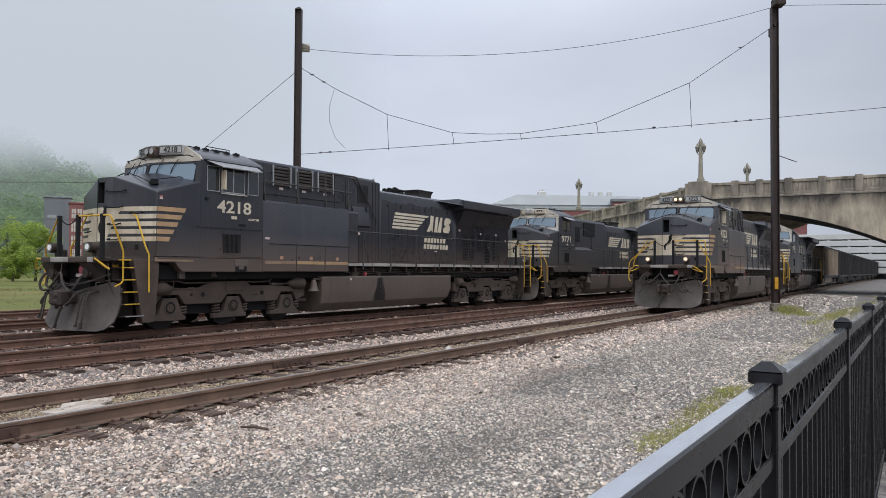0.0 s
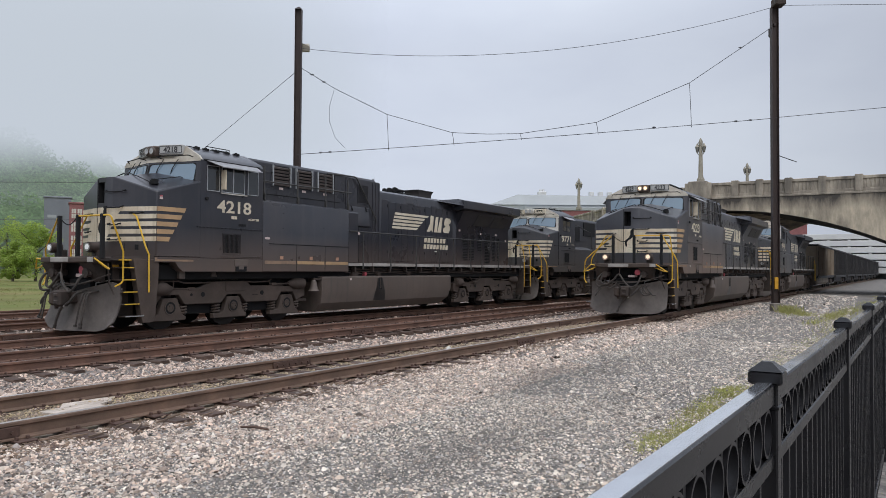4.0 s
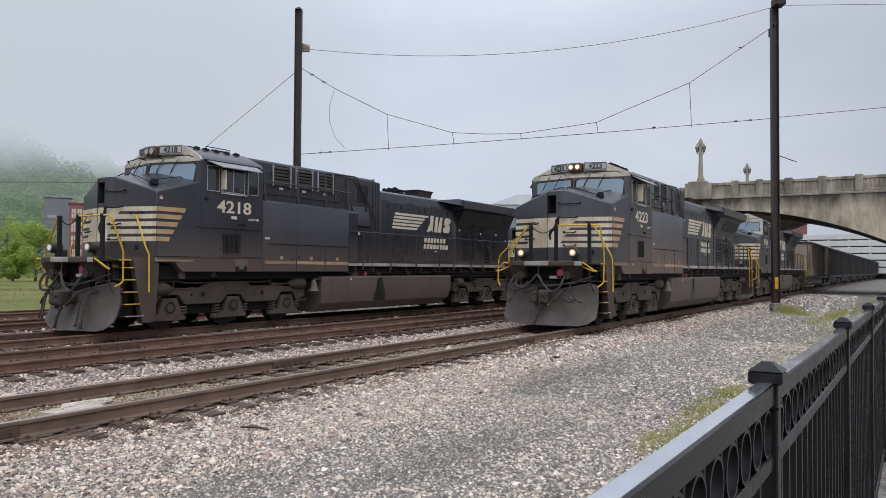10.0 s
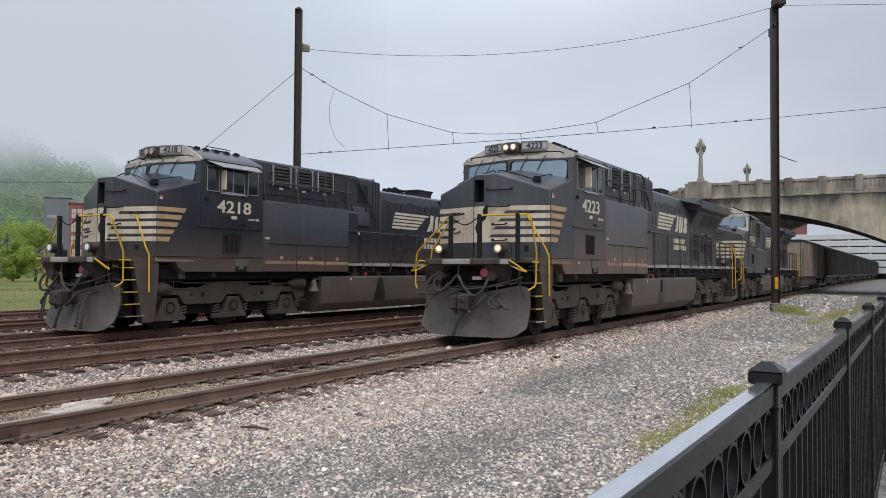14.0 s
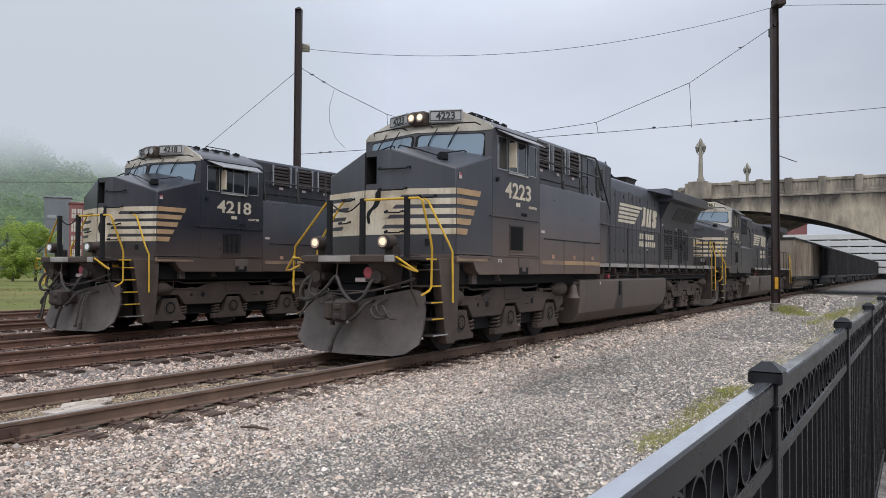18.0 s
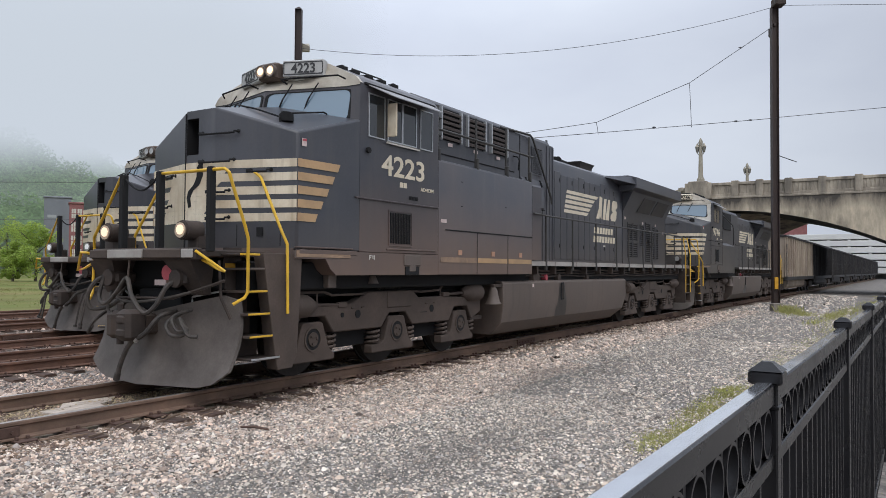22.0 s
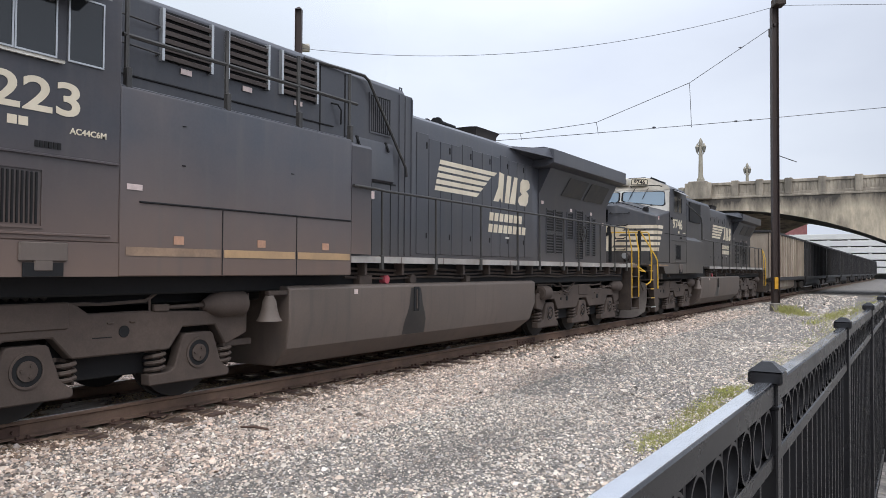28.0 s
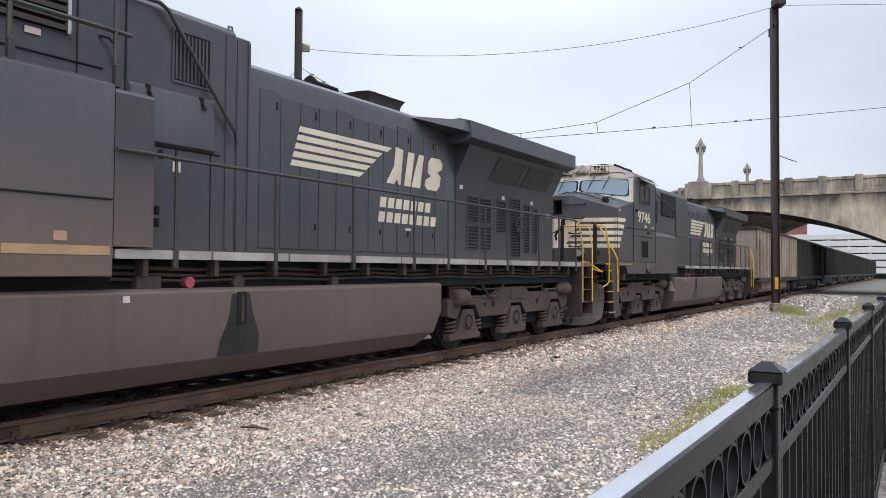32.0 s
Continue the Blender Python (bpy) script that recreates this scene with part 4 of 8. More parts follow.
    dz = 0.0 if rebuilt else -0.10
    for s in (-1, 1):
        rl = Geo()
        rl.tube([(-0.42, s * 0.04, 3.76 + dz), (-0.42, s * 0.05, 3.82 + dz), (-0.43, s * 0.09, 3.835 + dz), (-0.47, s * 0.52, 3.72 + dz), (-0.50, s * 0.96, 3.57 + dz), (-0.50, s * 1.0, 3.55 + dz), (-0.50, s * 1.0, 3.49 + dz)], 0.013)
        part("nose_rail", rl, M_DARK, nose)
        rl = Geo()
        rl.tube([(-0.30, s * 1.0, 3.54 + dz), (-0.30, s * 1.0, 3.63 + dz), (-0.26, s * 1.0, 3.65 + dz), (0.36, s * 1.02, 3.77 + dz), (0.43, s * 1.02, 3.76 + dz), (0.45, s * 1.02, 3.62 + dz)], 0.013)
        part("nose_rail", rl, M_DARK, nose)
    g.cyl((-0.38, -1.0, 3.56 + dz), "z", 0.10, 0.10, 14)
    g.cyl((-0.38, -1.0, 3.62 + dz), "z", 0.07, 0.04, 14)
    part("antenna_dome", g, M_DARK, nose)
    quad_part("warning_label", M_LABEL, nose, [(-0.56, -1.455, 3.12), (-0.48, -1.461, 3.12), (-0.48, -1.461, 3.22), (-0.56, -1.455, 3.22)], 0.006)
    quad_part("label_heading", M_RED, nose, [(-0.555, -1.463, 3.185), (-0.485, -1.469, 3.185), (-0.485, -1.469, 3.215), (-0.555, -1.463, 3.215)], 0.003)
    g = Geo()
    g.bevbox(-0.56, -0.18, -1.475, -1.40, 1.76, 1.80, 0.006)
    for s in (-1, 1):
        g.bevbox(XF - 0.03, 0.55, s * 1.48 - 0.035, s * 1.48 + 0.035, 1.70, 1.76, 0.008)
    g.loft([[(fx(y) - 0.035, y, z) for y in (-1.42, -0.3, 0.3, 1.42)] for z in (1.70, 1.78)], False)
    part("nose_sill", g, body_paint, nose)
    # cab
    zt, zs = (4.30, 4.20)
    sec = [(-W, 1.752), (-W, zs), (-1.42, zt), (-0.78, 4.60), (0.78, 4.60), (1.42, zt), (W, zs), (W, 1.752)]

    def xf(y, z):
        return min(0.60, 0.13 + 0.31 * abs(y) + 0.25 * (z - 3.8))
    g = Geo()
    rear = 2.72
    front = []
    for y, z in sec:
        front.append((0.72 if z > 4.5 else 0.60, y, z))
    mid = [(rear, y, z) for y, z in sec]
    n = len(sec)
    g.loft([front, mid], True, False)
    g.f.append(tuple(range(n, 2 * n)))
    # front: lower wall, windshield band as a prow, white brow
    rows_y = (-W, -1.42, -1.25, -0.78, 0.0, 0.78, 1.25, 1.42, W)
    lowr = [(0.60 if abs(y) == W else xf(y, 3.4), y, 3.4) for y in rows_y]
    upr = [(xf(y, 4.17), y, 4.17) for y in rows_y]
    xr = 0.72
    crest = {W: (0.60, zs), 1.42: (0.60, zt), 1.25: (0.60 + (xr - 0.60) * 0.17 / 0.64, zt + 0.30 * 0.17 / 0.64), 0.78: (xr, 4.60), 0.0: (xr, 4.60)}
    top = [(crest[abs(y)][0], y, crest[abs(y)][1]) for y in rows_y]
    cf = Geo()
    cf.loft([lowr, upr], False)
    cab = part("cab", g, body_paint, lo, bevel=0.012)
    part("cab_front", cf, body_paint if rebuilt else M_WHITE, cab)
    br = Geo()
    br.loft([[(p[0] - 0.012, p[1] * 1.002, p[2]) for p in upr], [(p[0] - 0.012, p[1] * 1.002, p[2] + 0.003) for p in top], [(p[0] + 0.05, p[1] * 1.002, p[2] + 0.003) for p in top]], False)
    part("brow", br, M_BROW, cab, "dirty white brow over the windshield")
    for s in (-1, 1):
        a, b = (0.075, 1.34)
        zl0, zl1, zu = 3.80, 3.64, 4.11
        pts = [(xf(a, zl0), s * a, zl0), (xf(b, zl1), s * b, zl1), (xf(b, zu), s * b, zu), (xf(a, zu), s * a, zu)]
        g = Geo()
        cx, cy, cz = [sum(q[i] for q in pts) / 4 for i in range(3)]
        A, B, C, D = [Vector(q) for q in pts]
        gl = []
        ru, rv = 0.085, 0.19
        for cu, cv, a0 in ((ru, rv, 180), (1 - ru, rv, 270), (1 - ru, 1 - rv, 0), (ru, 1 - rv, 90)):
            for k in range(5):
                an = radians(a0 + 22.5 * k)
                u, v = cu + ru * math.cos(an), cv + rv * math.sin(an)
                gl.append(A.lerp(B, u).lerp(D.lerp(C, u), v))
        c = Vector((cx, cy, cz))
        nrm = Vector((-1, s * 0.31, 0)).normalized()
        fr0 = [q + nrm * 0.012 for q in gl]
        fr1 = [c + (q - c) * 1.085 + nrm * 0.010 for q in gl]
        g.loft([[q + nrm * 0.004 for q in gl], [q + nrm * 0.008 for q in gl]])
        ws = part("windshield", g, M_GLASS, lo, "grey-blue windshield pane")
        fr = Geo()
        fr.loft([fr0, fr1, [q - nrm * 0.03 for q in fr1]], True, False)
        part("gasket", fr, M_DARK, ws)
        wp = Geo()
        for u in (0.45, 0.85):
            y = s * u
            wp.tube([(xf(u, 4.22) - 0.06, y, 4.24), (xf(u, 4.0) - 0.09, y + 0.12, 4.0), (xf(u, 3.9) - 0.08, y + 0.16, 3.9)], 0.010, 5)
            wp.tube([(xf(u, 4.0) - 0.07, y + 0.09, 4.06), (xf(u, 3.8) - 0.055, y + 0.20, 3.82)], 0.009, 4)
        part("wiper", wp, M_DARK, ws)
        if rebuilt:
            number_board(lo, *(((0.545, 0.86), (0.315, 0.25)) if s > 0 else ((0.315, -0.25), (0.545, -0.86))), 4.385, 4.605, number, M_BOARD, M_INK)
        else:
            number_board(lo, *(((0.50, 0.82), (0.30, 0.30)) if s > 0 else ((0.30, -0.30), (0.50, -0.82))), 4.34, 4.55, number, M_LETTER, M_DARK)
    g = Geo()
    g.bevbox(0.24, 0.7, -0.19, 0.19, 4.34, 4.60, 0.03)
    hl = part("headlight", g, M_WHITE if not rebuilt else M_TRUCK, lo, "brown headlight housing" if rebuilt else "white headlight housing")
    for y in (-0.1, 0.1):
        g = Geo()
        g.ring((0.225, y, 4.47), "x", 0.082, 0.098, 0.06, 18)
        part("lamp_rim", g, M_TANK if rebuilt else M_BROW, hl)
        g = Geo()
        g.cyl((0.22, y, 4.47), "x", 0.082, 0.03, 18)
        part("lamp", g, M_REFLECT if lit else M_LAMPOFF, hl, "warm round headlight" if lit else "unlit round headlight")
        if lit:
            g = Geo()
            g.cyl((0.207, y, 4.475), "x", 0.055, 0.02, 14)
            part("bulb", g, M_LAMP, hl, "lit bulb")
    for s in (-1, 1):
        g = Geo()
        g.tube([(0.36, s * 0.3, 4.27), (0.21, s * 0.32, 4.30), (0.24, s * 0.45, 4.31), (0.46, s * 1.2, 4.31), (0.56, s * 1.26, 4.27)], 0.013)
        part("brow_rail", g, M_DARK, cab)
    # roof fittings
    g = Geo()
    for x in (0.95, 1.25, 1.6, 1.95, 2.3):
        f = Geo()
        f.bevbox(x, x + 0.16, -0.86, -0.74, 4.56, 4.625, 0.008)
        f.bevbox(x + 0.05, x + 0.11, -0.83, -0.77, 4.60, 4.645, 0.008)
        part("roof_cleat", f, M_DARK, cab)
    for x, y, dx, dy, dz in ((0.9, -0.2, 0.3, 0.4, 0.06), (1.3, 0.3, 0.2, 0.2, 0.10), (1.7, -0.3, 0.45, 0.35, 0.07), (2.3, 0.1, 0.3, 0.3, 0.08)):
        f = Geo()
        f.bevbox(x, x + dx, y - dy, y + dy, 4.59, 4.60 + dz, 0.01)
        part("roof_box", f, M_DARK, cab)
    g.tube([(1.5, -0.62, 4.6), (1.5, -0.62, 4.72), (2.3, -0.62, 4.72), (2.3, -0.62, 4.6)], 0.012)
    part("roof_rail", g, M_DARK, cab)
    # side windows
    for s in (-1, 1):
        y = s * (W + 0.004)
        spans = ((0.80, 1.17, True), (1.27, 1.62, False), (1.66, 2.02, False), (2.16, 2.50, True)) if rebuilt else ((1.1, 1.55, True), (1.62, 2.05, True))
        z0, z1 = (3.46, 4.07) if rebuilt else (3.48, 3.98)
        for x0, x1, bright in spans:
            g = Geo()
            g.box(x0, x1, y - 0.004, y + 0.004, z0, z1)
            wn_ = part("cab_window", g, M_GLASSD, lo, "dark cab side window")
            f = Geo()
            frame_ring(f, x0, x1, z0, z1, y, 0.017, 0.014)
            part("window_frame", f, M_CHROME if rebuilt else M_BLACK2, wn_)
        g = Geo()
        ax0, ax1 = (0.74, 2.46) if rebuilt else (1.0, 2.15)
        g.loft([[(ax0, y - s * 0.01, 4.20), (ax1, y - s * 0.01, 4.20), (ax1 - 0.05, y + s * 0.28, 4.04), (ax0 + 0.30, y + s * 0.28, 4.04)], [(ax0, y - s * 0.01, 4.215), (ax1, y - s * 0.01, 4.215), (ax1 - 0.05, y + s * 0.28, 4.055), (ax0 + 0.30, y + s * 0.28, 4.055)]])
        part("sun_visor", g, M_VISOR, cab, "grey metal window visor")
        g = Geo()
        g.bevbox(ax0 - 0.05, ax1 + 0.12, y - 0.02, y + 0.02, 4.185, 4.225, 0.006)
        part("visor_rail", g, M_DARK, cab)
        if rebuilt:
            g = Geo()
            g.bevbox(1.22, 1.26, y + s * 0.03 - 0.01, y + s * 0.17, 3.50, 4.0, 0.01)
            part("wind_deflector", g, M_CREAM, cab, "pale mirror panel beside the window")
            g = Geo()
            g.bevbox(1.22, 2.1, y - 0.02, y + s * 0.05 + 0.02, 3.40, 3.43, 0.008)
            part("armrest", g, M_WHITE, cab)
    if rebuilt:
        side_figures(cab, number, 1.12, 2.28, 2.92, 3.24, -W - 0.004)
    else:
        side_figures(cab, number, 0.95, 2.15, 2.92, 3.24, -W - 0.004)
    g = Geo()
    for xa in (1.60, 1.70):
        g.box(xa, xa + 0.085, -W - 0.005, -W, 2.775, 2.855)
    part("lettering", g, M_LETTER, cab, "two small cream lettering bars")
    if rebuilt:
        side_figures(cab, "AC44C6M", 2.18, 2.56, 2.765, 2.825, -W - 0.004, None, "small cream type lettering")
    else:
        g = Geo()
        g.box(2.24, 2.56, -W - 0.006, -W, 2.80, 2.828)
        part("lettering", g, M_LETTER, cab, "small cream lettering bar")
    if lit:
        for xa, xb, za, zb in ((0.83, 0.85, 1.645, 1.715), (0.85, 0.885, 1.695, 1.715), (0.85, 0.875, 1.668, 1.685), (0.91, 0.93, 1.66, 1.71), (0.945, 0.965, 1.64, 1.71)):
            quad_part("chalk_mark", M_WHITE, lo, [(xa, -W - 0.004, za), (xb, -W - 0.004, za), (xb, -W - 0.004, zb), (xa, -W - 0.004, zb)], 0.004, "hand-painted white mark")
    # panel lines, vent and jacking box on the cab's lower side
    for s in (-1, 1):
        y = s * (W + 0.002)
        g = Geo()
        g.bevbox(0.50, 2.70, y - 0.022, y + 0.022, 2.52, 2.545, 0.005)
        g.bevbox(-0.70, 0.46, s * 1.49 - 0.022, s * 1.49 + 0.022, 1.78, 1.80, 0.004)
        part("drip_rail", g, body_paint, cab)
        g = Geo()
        for k in range(13):
            g.bevbox(1.345 + k * 0.043, 1.365 + k * 0.043, y - 0.015, y + 0.015, 1.90, 2.37, 0.004)
        vent = part("side_vent", g, M_DARK, lo, "dark slatted vent")
        g = Geo()
        frame_ring(g, 1.325, 1.915, 1.88, 2.39, y, 0.02, 0.012)
        g.bevbox(1.25, 2.62, y - 0.014, y + 0.014, 1.80, 1.825, 0.005)
        part("vent_frame", g, body_paint, vent)
        g = Geo()
        for k in range(6):
            g.box(1.85 + 0.043 * k, 1.882 + 0.043 * k, y - 0.008, y + 0.008, 2.60, 2.66)
        part("small_louvre", g, M_DARK, cab)
        g = Geo()
        g.bevbox(1.72, 2.18, y - 0.02, y + 0.012, 1.56, 1.74, 0.012)
        g.bevbox(1.86, 2.04, y - 0.02, y + 0.03, 1.47, 1.58, 0.012)
        part("jacking_pad", g, M_TANK, cab)
        # flat black sheet for the shade in the recess
        g = Geo()
        g.box(1.76, 2.14, y - 0.012, y + 0.004, 1.422, 1.55)
        part("jacking_recess", g, M_DARK, cab)
        g = Geo()
        g.cyl((0.78, y, 3.24), "y", 0.045, 0.07, 10)
        part("side_lamp", g, M_DARK, cab)
    # frame skirt below the cab, arched over the first wheels
    g = Geo()
    g.prism([(-0.72, 1.75), (2.72, 1.75), (2.72, 1.42), (0.10, 1.42), (-0.02, 1.50), (-0.12, 1.64), (-0.72, 1.64)], "y", -W, W)
    part("cab_skirt", g, body_paint, lo)
    quad_part("gold_line", M_GOLDW, lo, [(-0.70, -W - 0.004, 1.66), (0.4, -W - 0.004, 1.66), (0.4, -W - 0.004, 1.745), (-0.70, -W - 0.004, 1.745)], 0.004)
    deck_end = 6.86 if rebuilt else 2.74
    tall_end = 8.45 if rebuilt else 4.9
    if rebuilt:
        g = Geo()
        g.prism([(-W, 1.42), (-W, 3.31), (-1.485, 3.345), (1.485, 3.345), (W, 3.31), (W, 1.42)], "x", 2.722, 6.40)
        box = part("equipment_box", g, body_paint, lo, "flush black equipment housing behind the cab", bevel=0.012)
        g = Geo()
        g.prism([(-W, 1.72), (-W, 3.26), (-1.48, 3.30), (1.48, 3.30), (W, 3.26), (W, 1.72)], "x", 6.402, deck_end)
        part("housing_end", g, body_paint, box)
        for s in (-1, 1):
            y = s * (W + 0.002)
            g = Geo()
            g.bevbox(2.95, 6.38, y - 0.012, y + 0.012, 2.175, 2.195, 0.004)
            for xx in (4.05, 5.28):
                g.box(xx, xx + 0.010, y - 0.004, y + 0.004, 1.43, 2.18)
            part("panel_seam", g, M_DARK, box)
            for xa, xb in ((2.80, 4.03), (4.08, 5.25), (5.31, 6.36)):
                quad_part("gold_line", M_GOLDW if xa < 3 else M_GOLD, box, [(xa, y, 1.63), (xb, y, 1.63), (xb, y, 1.72), (xa, y, 1.72)], -0.004 * s)
            for xx in (3.38, 4.60, 5.78):
                quad_part("warning_label", M_ORANGE, box, [(xx, y, 1.76), (xx + 0.13, y, 1.76), (xx + 0.13, y, 1.85), (xx, y, 1.85)], -0.005 * s)
            quad_part("warning_label", M_LABEL, box, [(2.80, y, 2.30), (2.98, y, 2.30), (2.98, y, 2.36), (2.80, y, 2.36)], -0.005 * s)
        # tall hood with three louvred openings
        g = Geo()
        HW = 0.98
        g.prism([(-HW, 3.2), (-HW, 4.48), (-0.93, 4.55), (0.93, 4.55), (HW, 4.48), (HW, 3.2)], "x", 2.722, 6.878)
        tall = part("tall_hood", g, hood_paint, lo, bevel=0.015)
        g = Geo()
        g.prism([(-HW, 1.70), (-HW, 4.46), (-0.93, 4.53), (0.93, 4.53), (HW, 4.46), (HW, 1.70)], "x", 6.88, 8.45)
        part("air_compartment", g, hood_paint, tall, bevel=0.015)
        g = Geo()
        g.prism([(-0.96, 1.70), (-0.96, 4.46), (0.96, 4.46), (0.96, 1.70)], "x", 8.46, 8.72)
        part("hood_post", g, hood_paint, tall, bevel=0.02)
        for s in (-1, 1):
            y = s * (HW + 0.003)
            for xa, xb in ((3.59, 4.26), (4.55, 5.21), (5.50, 6.17)):
                # flat black sheet stands in for the shade behind the slats
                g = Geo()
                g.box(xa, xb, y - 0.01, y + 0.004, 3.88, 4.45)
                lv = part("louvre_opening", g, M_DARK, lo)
                for k in range(6):
                    q = Geo()
                    z = 3.90 + k * 0.094
                    q.loft([[(xa, y, z), (xa, y + s * 0.05, z - 0.015), (xa, y + s * 0.055, z + 0.03), (xa, y, z + 0.06)], [(xb, y, z), (xb, y + s * 0.05, z - 0.015), (xb, y + s * 0.055, z + 0.03), (xb, y, z + 0.06)]])
                    part("slat", q, M_LOUVRE, lv)
                q = Geo()
                q.box(xa - 0.036, xa, min(y, y + s * 0.06), max(y, y + s * 0.06), 3.86, 4.46)
                part("louvre_edge", q, M_CHROME, lv)
                q = Geo()
                q.box(xb, xb + 0.036, min(y, y + s * 0.06), max(y, y + s * 0.06), 3.86, 4.46)
                part("louvre_edge", q, M_CHROME, lv)
                quad_part("warning_label", M_LABEL, lv, [(xa + 0.26, y + s * 0.01, 3.775), (xa + 0.42, y + s * 0.01, 3.775), (xa + 0.42, y + s * 0.01, 3.84), (xa + 0.26, y + s * 0.01, 3.84)], -0.004 * s)
            g = Geo()
            g.bevbox(2.75, 6.38, s * 1.2 - 0.24, s * 1.2 + 0.24, 3.34, 3.372, 0.01)
            part("deck_edge", g, hood_paint, tall)
            g = Geo()
            g.bevbox(2.75, 6.60, y - 0.014, y + 0.014, 3.60, 3.62, 0.004)
            g.box(6.30, 6.315, y - 0.005, y + 0.005, 3.40, 4.44)
            g.box(6.86, 6.88, y - 0.005, y + 0.005, 3.40, 4.44)
            part("panel_seam", g, M_DARK, tall)
            posts = (2.85, 4.18, 5.40, 6.46)
            for zz in (3.93, 4.24):
                r = Geo()
                r.tube([(2.92, s * 0.98, zz), (2.92, s * 1.07, zz), (3.50, s * 1.07, zz - 0.02), (3.52, s * 0.98, zz - 0.02)], 0.013, 6)
                part("grab_iron", r, M_RAILTUBE, tall)
            for xx in posts:
                r = Geo()
                r.tube([(xx, s * 1.44, 3.33), (xx, s * 1.40, 3.50), (xx, s * 1.40, 4.30)], 0.026)
                r.bevbox(xx - 0.03, xx + 0.03, s * 1.42 - 0.04, s * 1.42 + 0.04, 3.32, 3.56, 0.01)
                part("handrail_post", r, M_RAILTUBE, tall)
            r = Geo()
            r.tube([(2.80, s * 1.40, 3.90), (6.64, s * 1.40, 3.90)], 0.024)
            r.tube([(2.84, s * 1.40, 4.28), (2.84, s * 1.1, 4.34), (2.84, s * 0.98, 4.34)], 0.014)
            part("deck_handrail", r, M_RAILTUBE, tall)
            r = Geo()
            r.tube([(5.95, s * 0.99, 4.47), (6.85, s * 1.02, 4.50), (7.25, s * 1.05, 4.50), (7.36, s * 1.06, 4.44), (8.38, s * 1.06, 3.20), (8.41, s * 1.06, 3.05)], 0.024)
            part("deck_handrail", r, M_RAILTUBE, tall)
            g = Geo()
            for k in range(9):
                g.bevbox(7.52 + k * 0.055, 7.545 + k * 0.055, y - 0.015, y + 0.02 * s + 0.012, 3.70, 4.25, 0.004)
            part("vent_grille", g, hood_paint, tall)
            g = Geo()
            frame_ring(g, 7.50, 8.02, 3.69, 4.27, y, 0.03, 0.012)
            part("grille_frame", g, hood_paint, tall)
            # black sheet for the shade behind the grille
            g = Geo()
            g.box(7.5, 8.02, y - 0.006, y + 0.006, 3.69, 4.27)
            part("grille_back", g, M_DARK, tall)
            for xx in (7.15, 7.9):
                g = Geo()
                g.bevbox(xx - 0.03, xx + 0.03, y - 0.03, y + 0.03, 3.44, 3.56, 0.008)
                g.tube([(xx, y + s * 0.03, 3.5), (xx + 0.02, y + s * 0.06, 3.4)], 0.02, 5)
                part("clamp", g, M_DARK, tall)
            g = Geo()
            for xx in (7.12, 7.55, 8.06):
                g.box(xx - 0.006, xx + 0.006, y - 0.004, y + 0.006, 1.72, 2.88)
            g.box(6.98, 8.2, y - 0.004, y + 0.006, 2.88, 2.905)
            part("door_seam", g, M_DARK, tall)
            for zz in (2.3, 2.62):
                g = Geo()
                g.tube([(7.0, y, zz), (7.0, y + s * 0.06, zz), (7.0, y + s * 0.06, zz - 0.14), (7.0, y, zz - 0.14)], 0.014, 6)
                part("door_handle", g, hood_paint, tall)
            quad_part("warning_label", M_LABEL, tall, [(7.50, y + s * 0.006, 2.62), (7.61, y + s * 0.006, 2.62), (7.61, y + s * 0.006, 2.74), (7.50, y + s * 0.006, 2.74)], -0.005 * s)
            g = Geo()
            g.tube([(6.55, y, 3.95), (6.62, y + s * 0.07, 3.93), (6.70, y + s * 0.07, 3.86), (6.74, y + s * 0.03, 3.66)], 0.014, 5)
            part("grab_iron", g, M_DARK, tall)
            g = Geo()
            g.tube([(8.36, y - s * 0.05, 4.48), (8.36, y - s * 0.05, 4.56), (8.42, y - s * 0.05, 4.56), (8.42, y - s * 0.05, 4.48)], 0.014, 5)
            part("lifting_eye", g, hood_paint, tall)
            g = Geo()
            g.loft([[(6.9, y, 3.55), (8.1, y, 3.55), (8.1, y, 2.9), (6.9, y, 2.9)], [(6.92, y + s * 0.025, 3.50), (8.08, y + s * 0.025, 3.50), (8.08, y + s * 0.045, 2.93), (6.92, y + s * 0.045, 2.93)]])
            part("air_box", g, hood_paint, tall)
    else:
        g = Geo()
        g.prism([(-0.98, 1.70), (-0.98, 4.20), (-0.90, 4.32), (0.90, 4.32), (0.98, 4.20), (0.98, 1.70)], "x", 2.722, 8.75)
        tall = part("tall_hood", g, body_paint, lo, bevel=0.015)
        g = Geo()
        g.prism([(-W, 1.42), (-W, 2.60), (-1.2, 2.75), (-0.9, 2.75), (0.9, 2.75), (1.2, 2.75), (W, 2.60), (W, 1.42)], "x", 2.722, 5.2)
        part("battery_box", g, body_paint, lo, bevel=0.012)
        for s in (-1, 1):
            for xa, xb, za, zb in ((3.6, 4.6, 3.1, 3.85), (2.9, 3.35, 2.9, 3.9), (5.2, 6.9, 3.4, 4.15)):
                g = Geo()
                g.bevbox(xa, xb, s * 1.0 - 0.03, s * 1.0 + 0.03, za, zb, 0.01)
                part("vent_grille", g, M_DARK, tall)
        g = Geo()
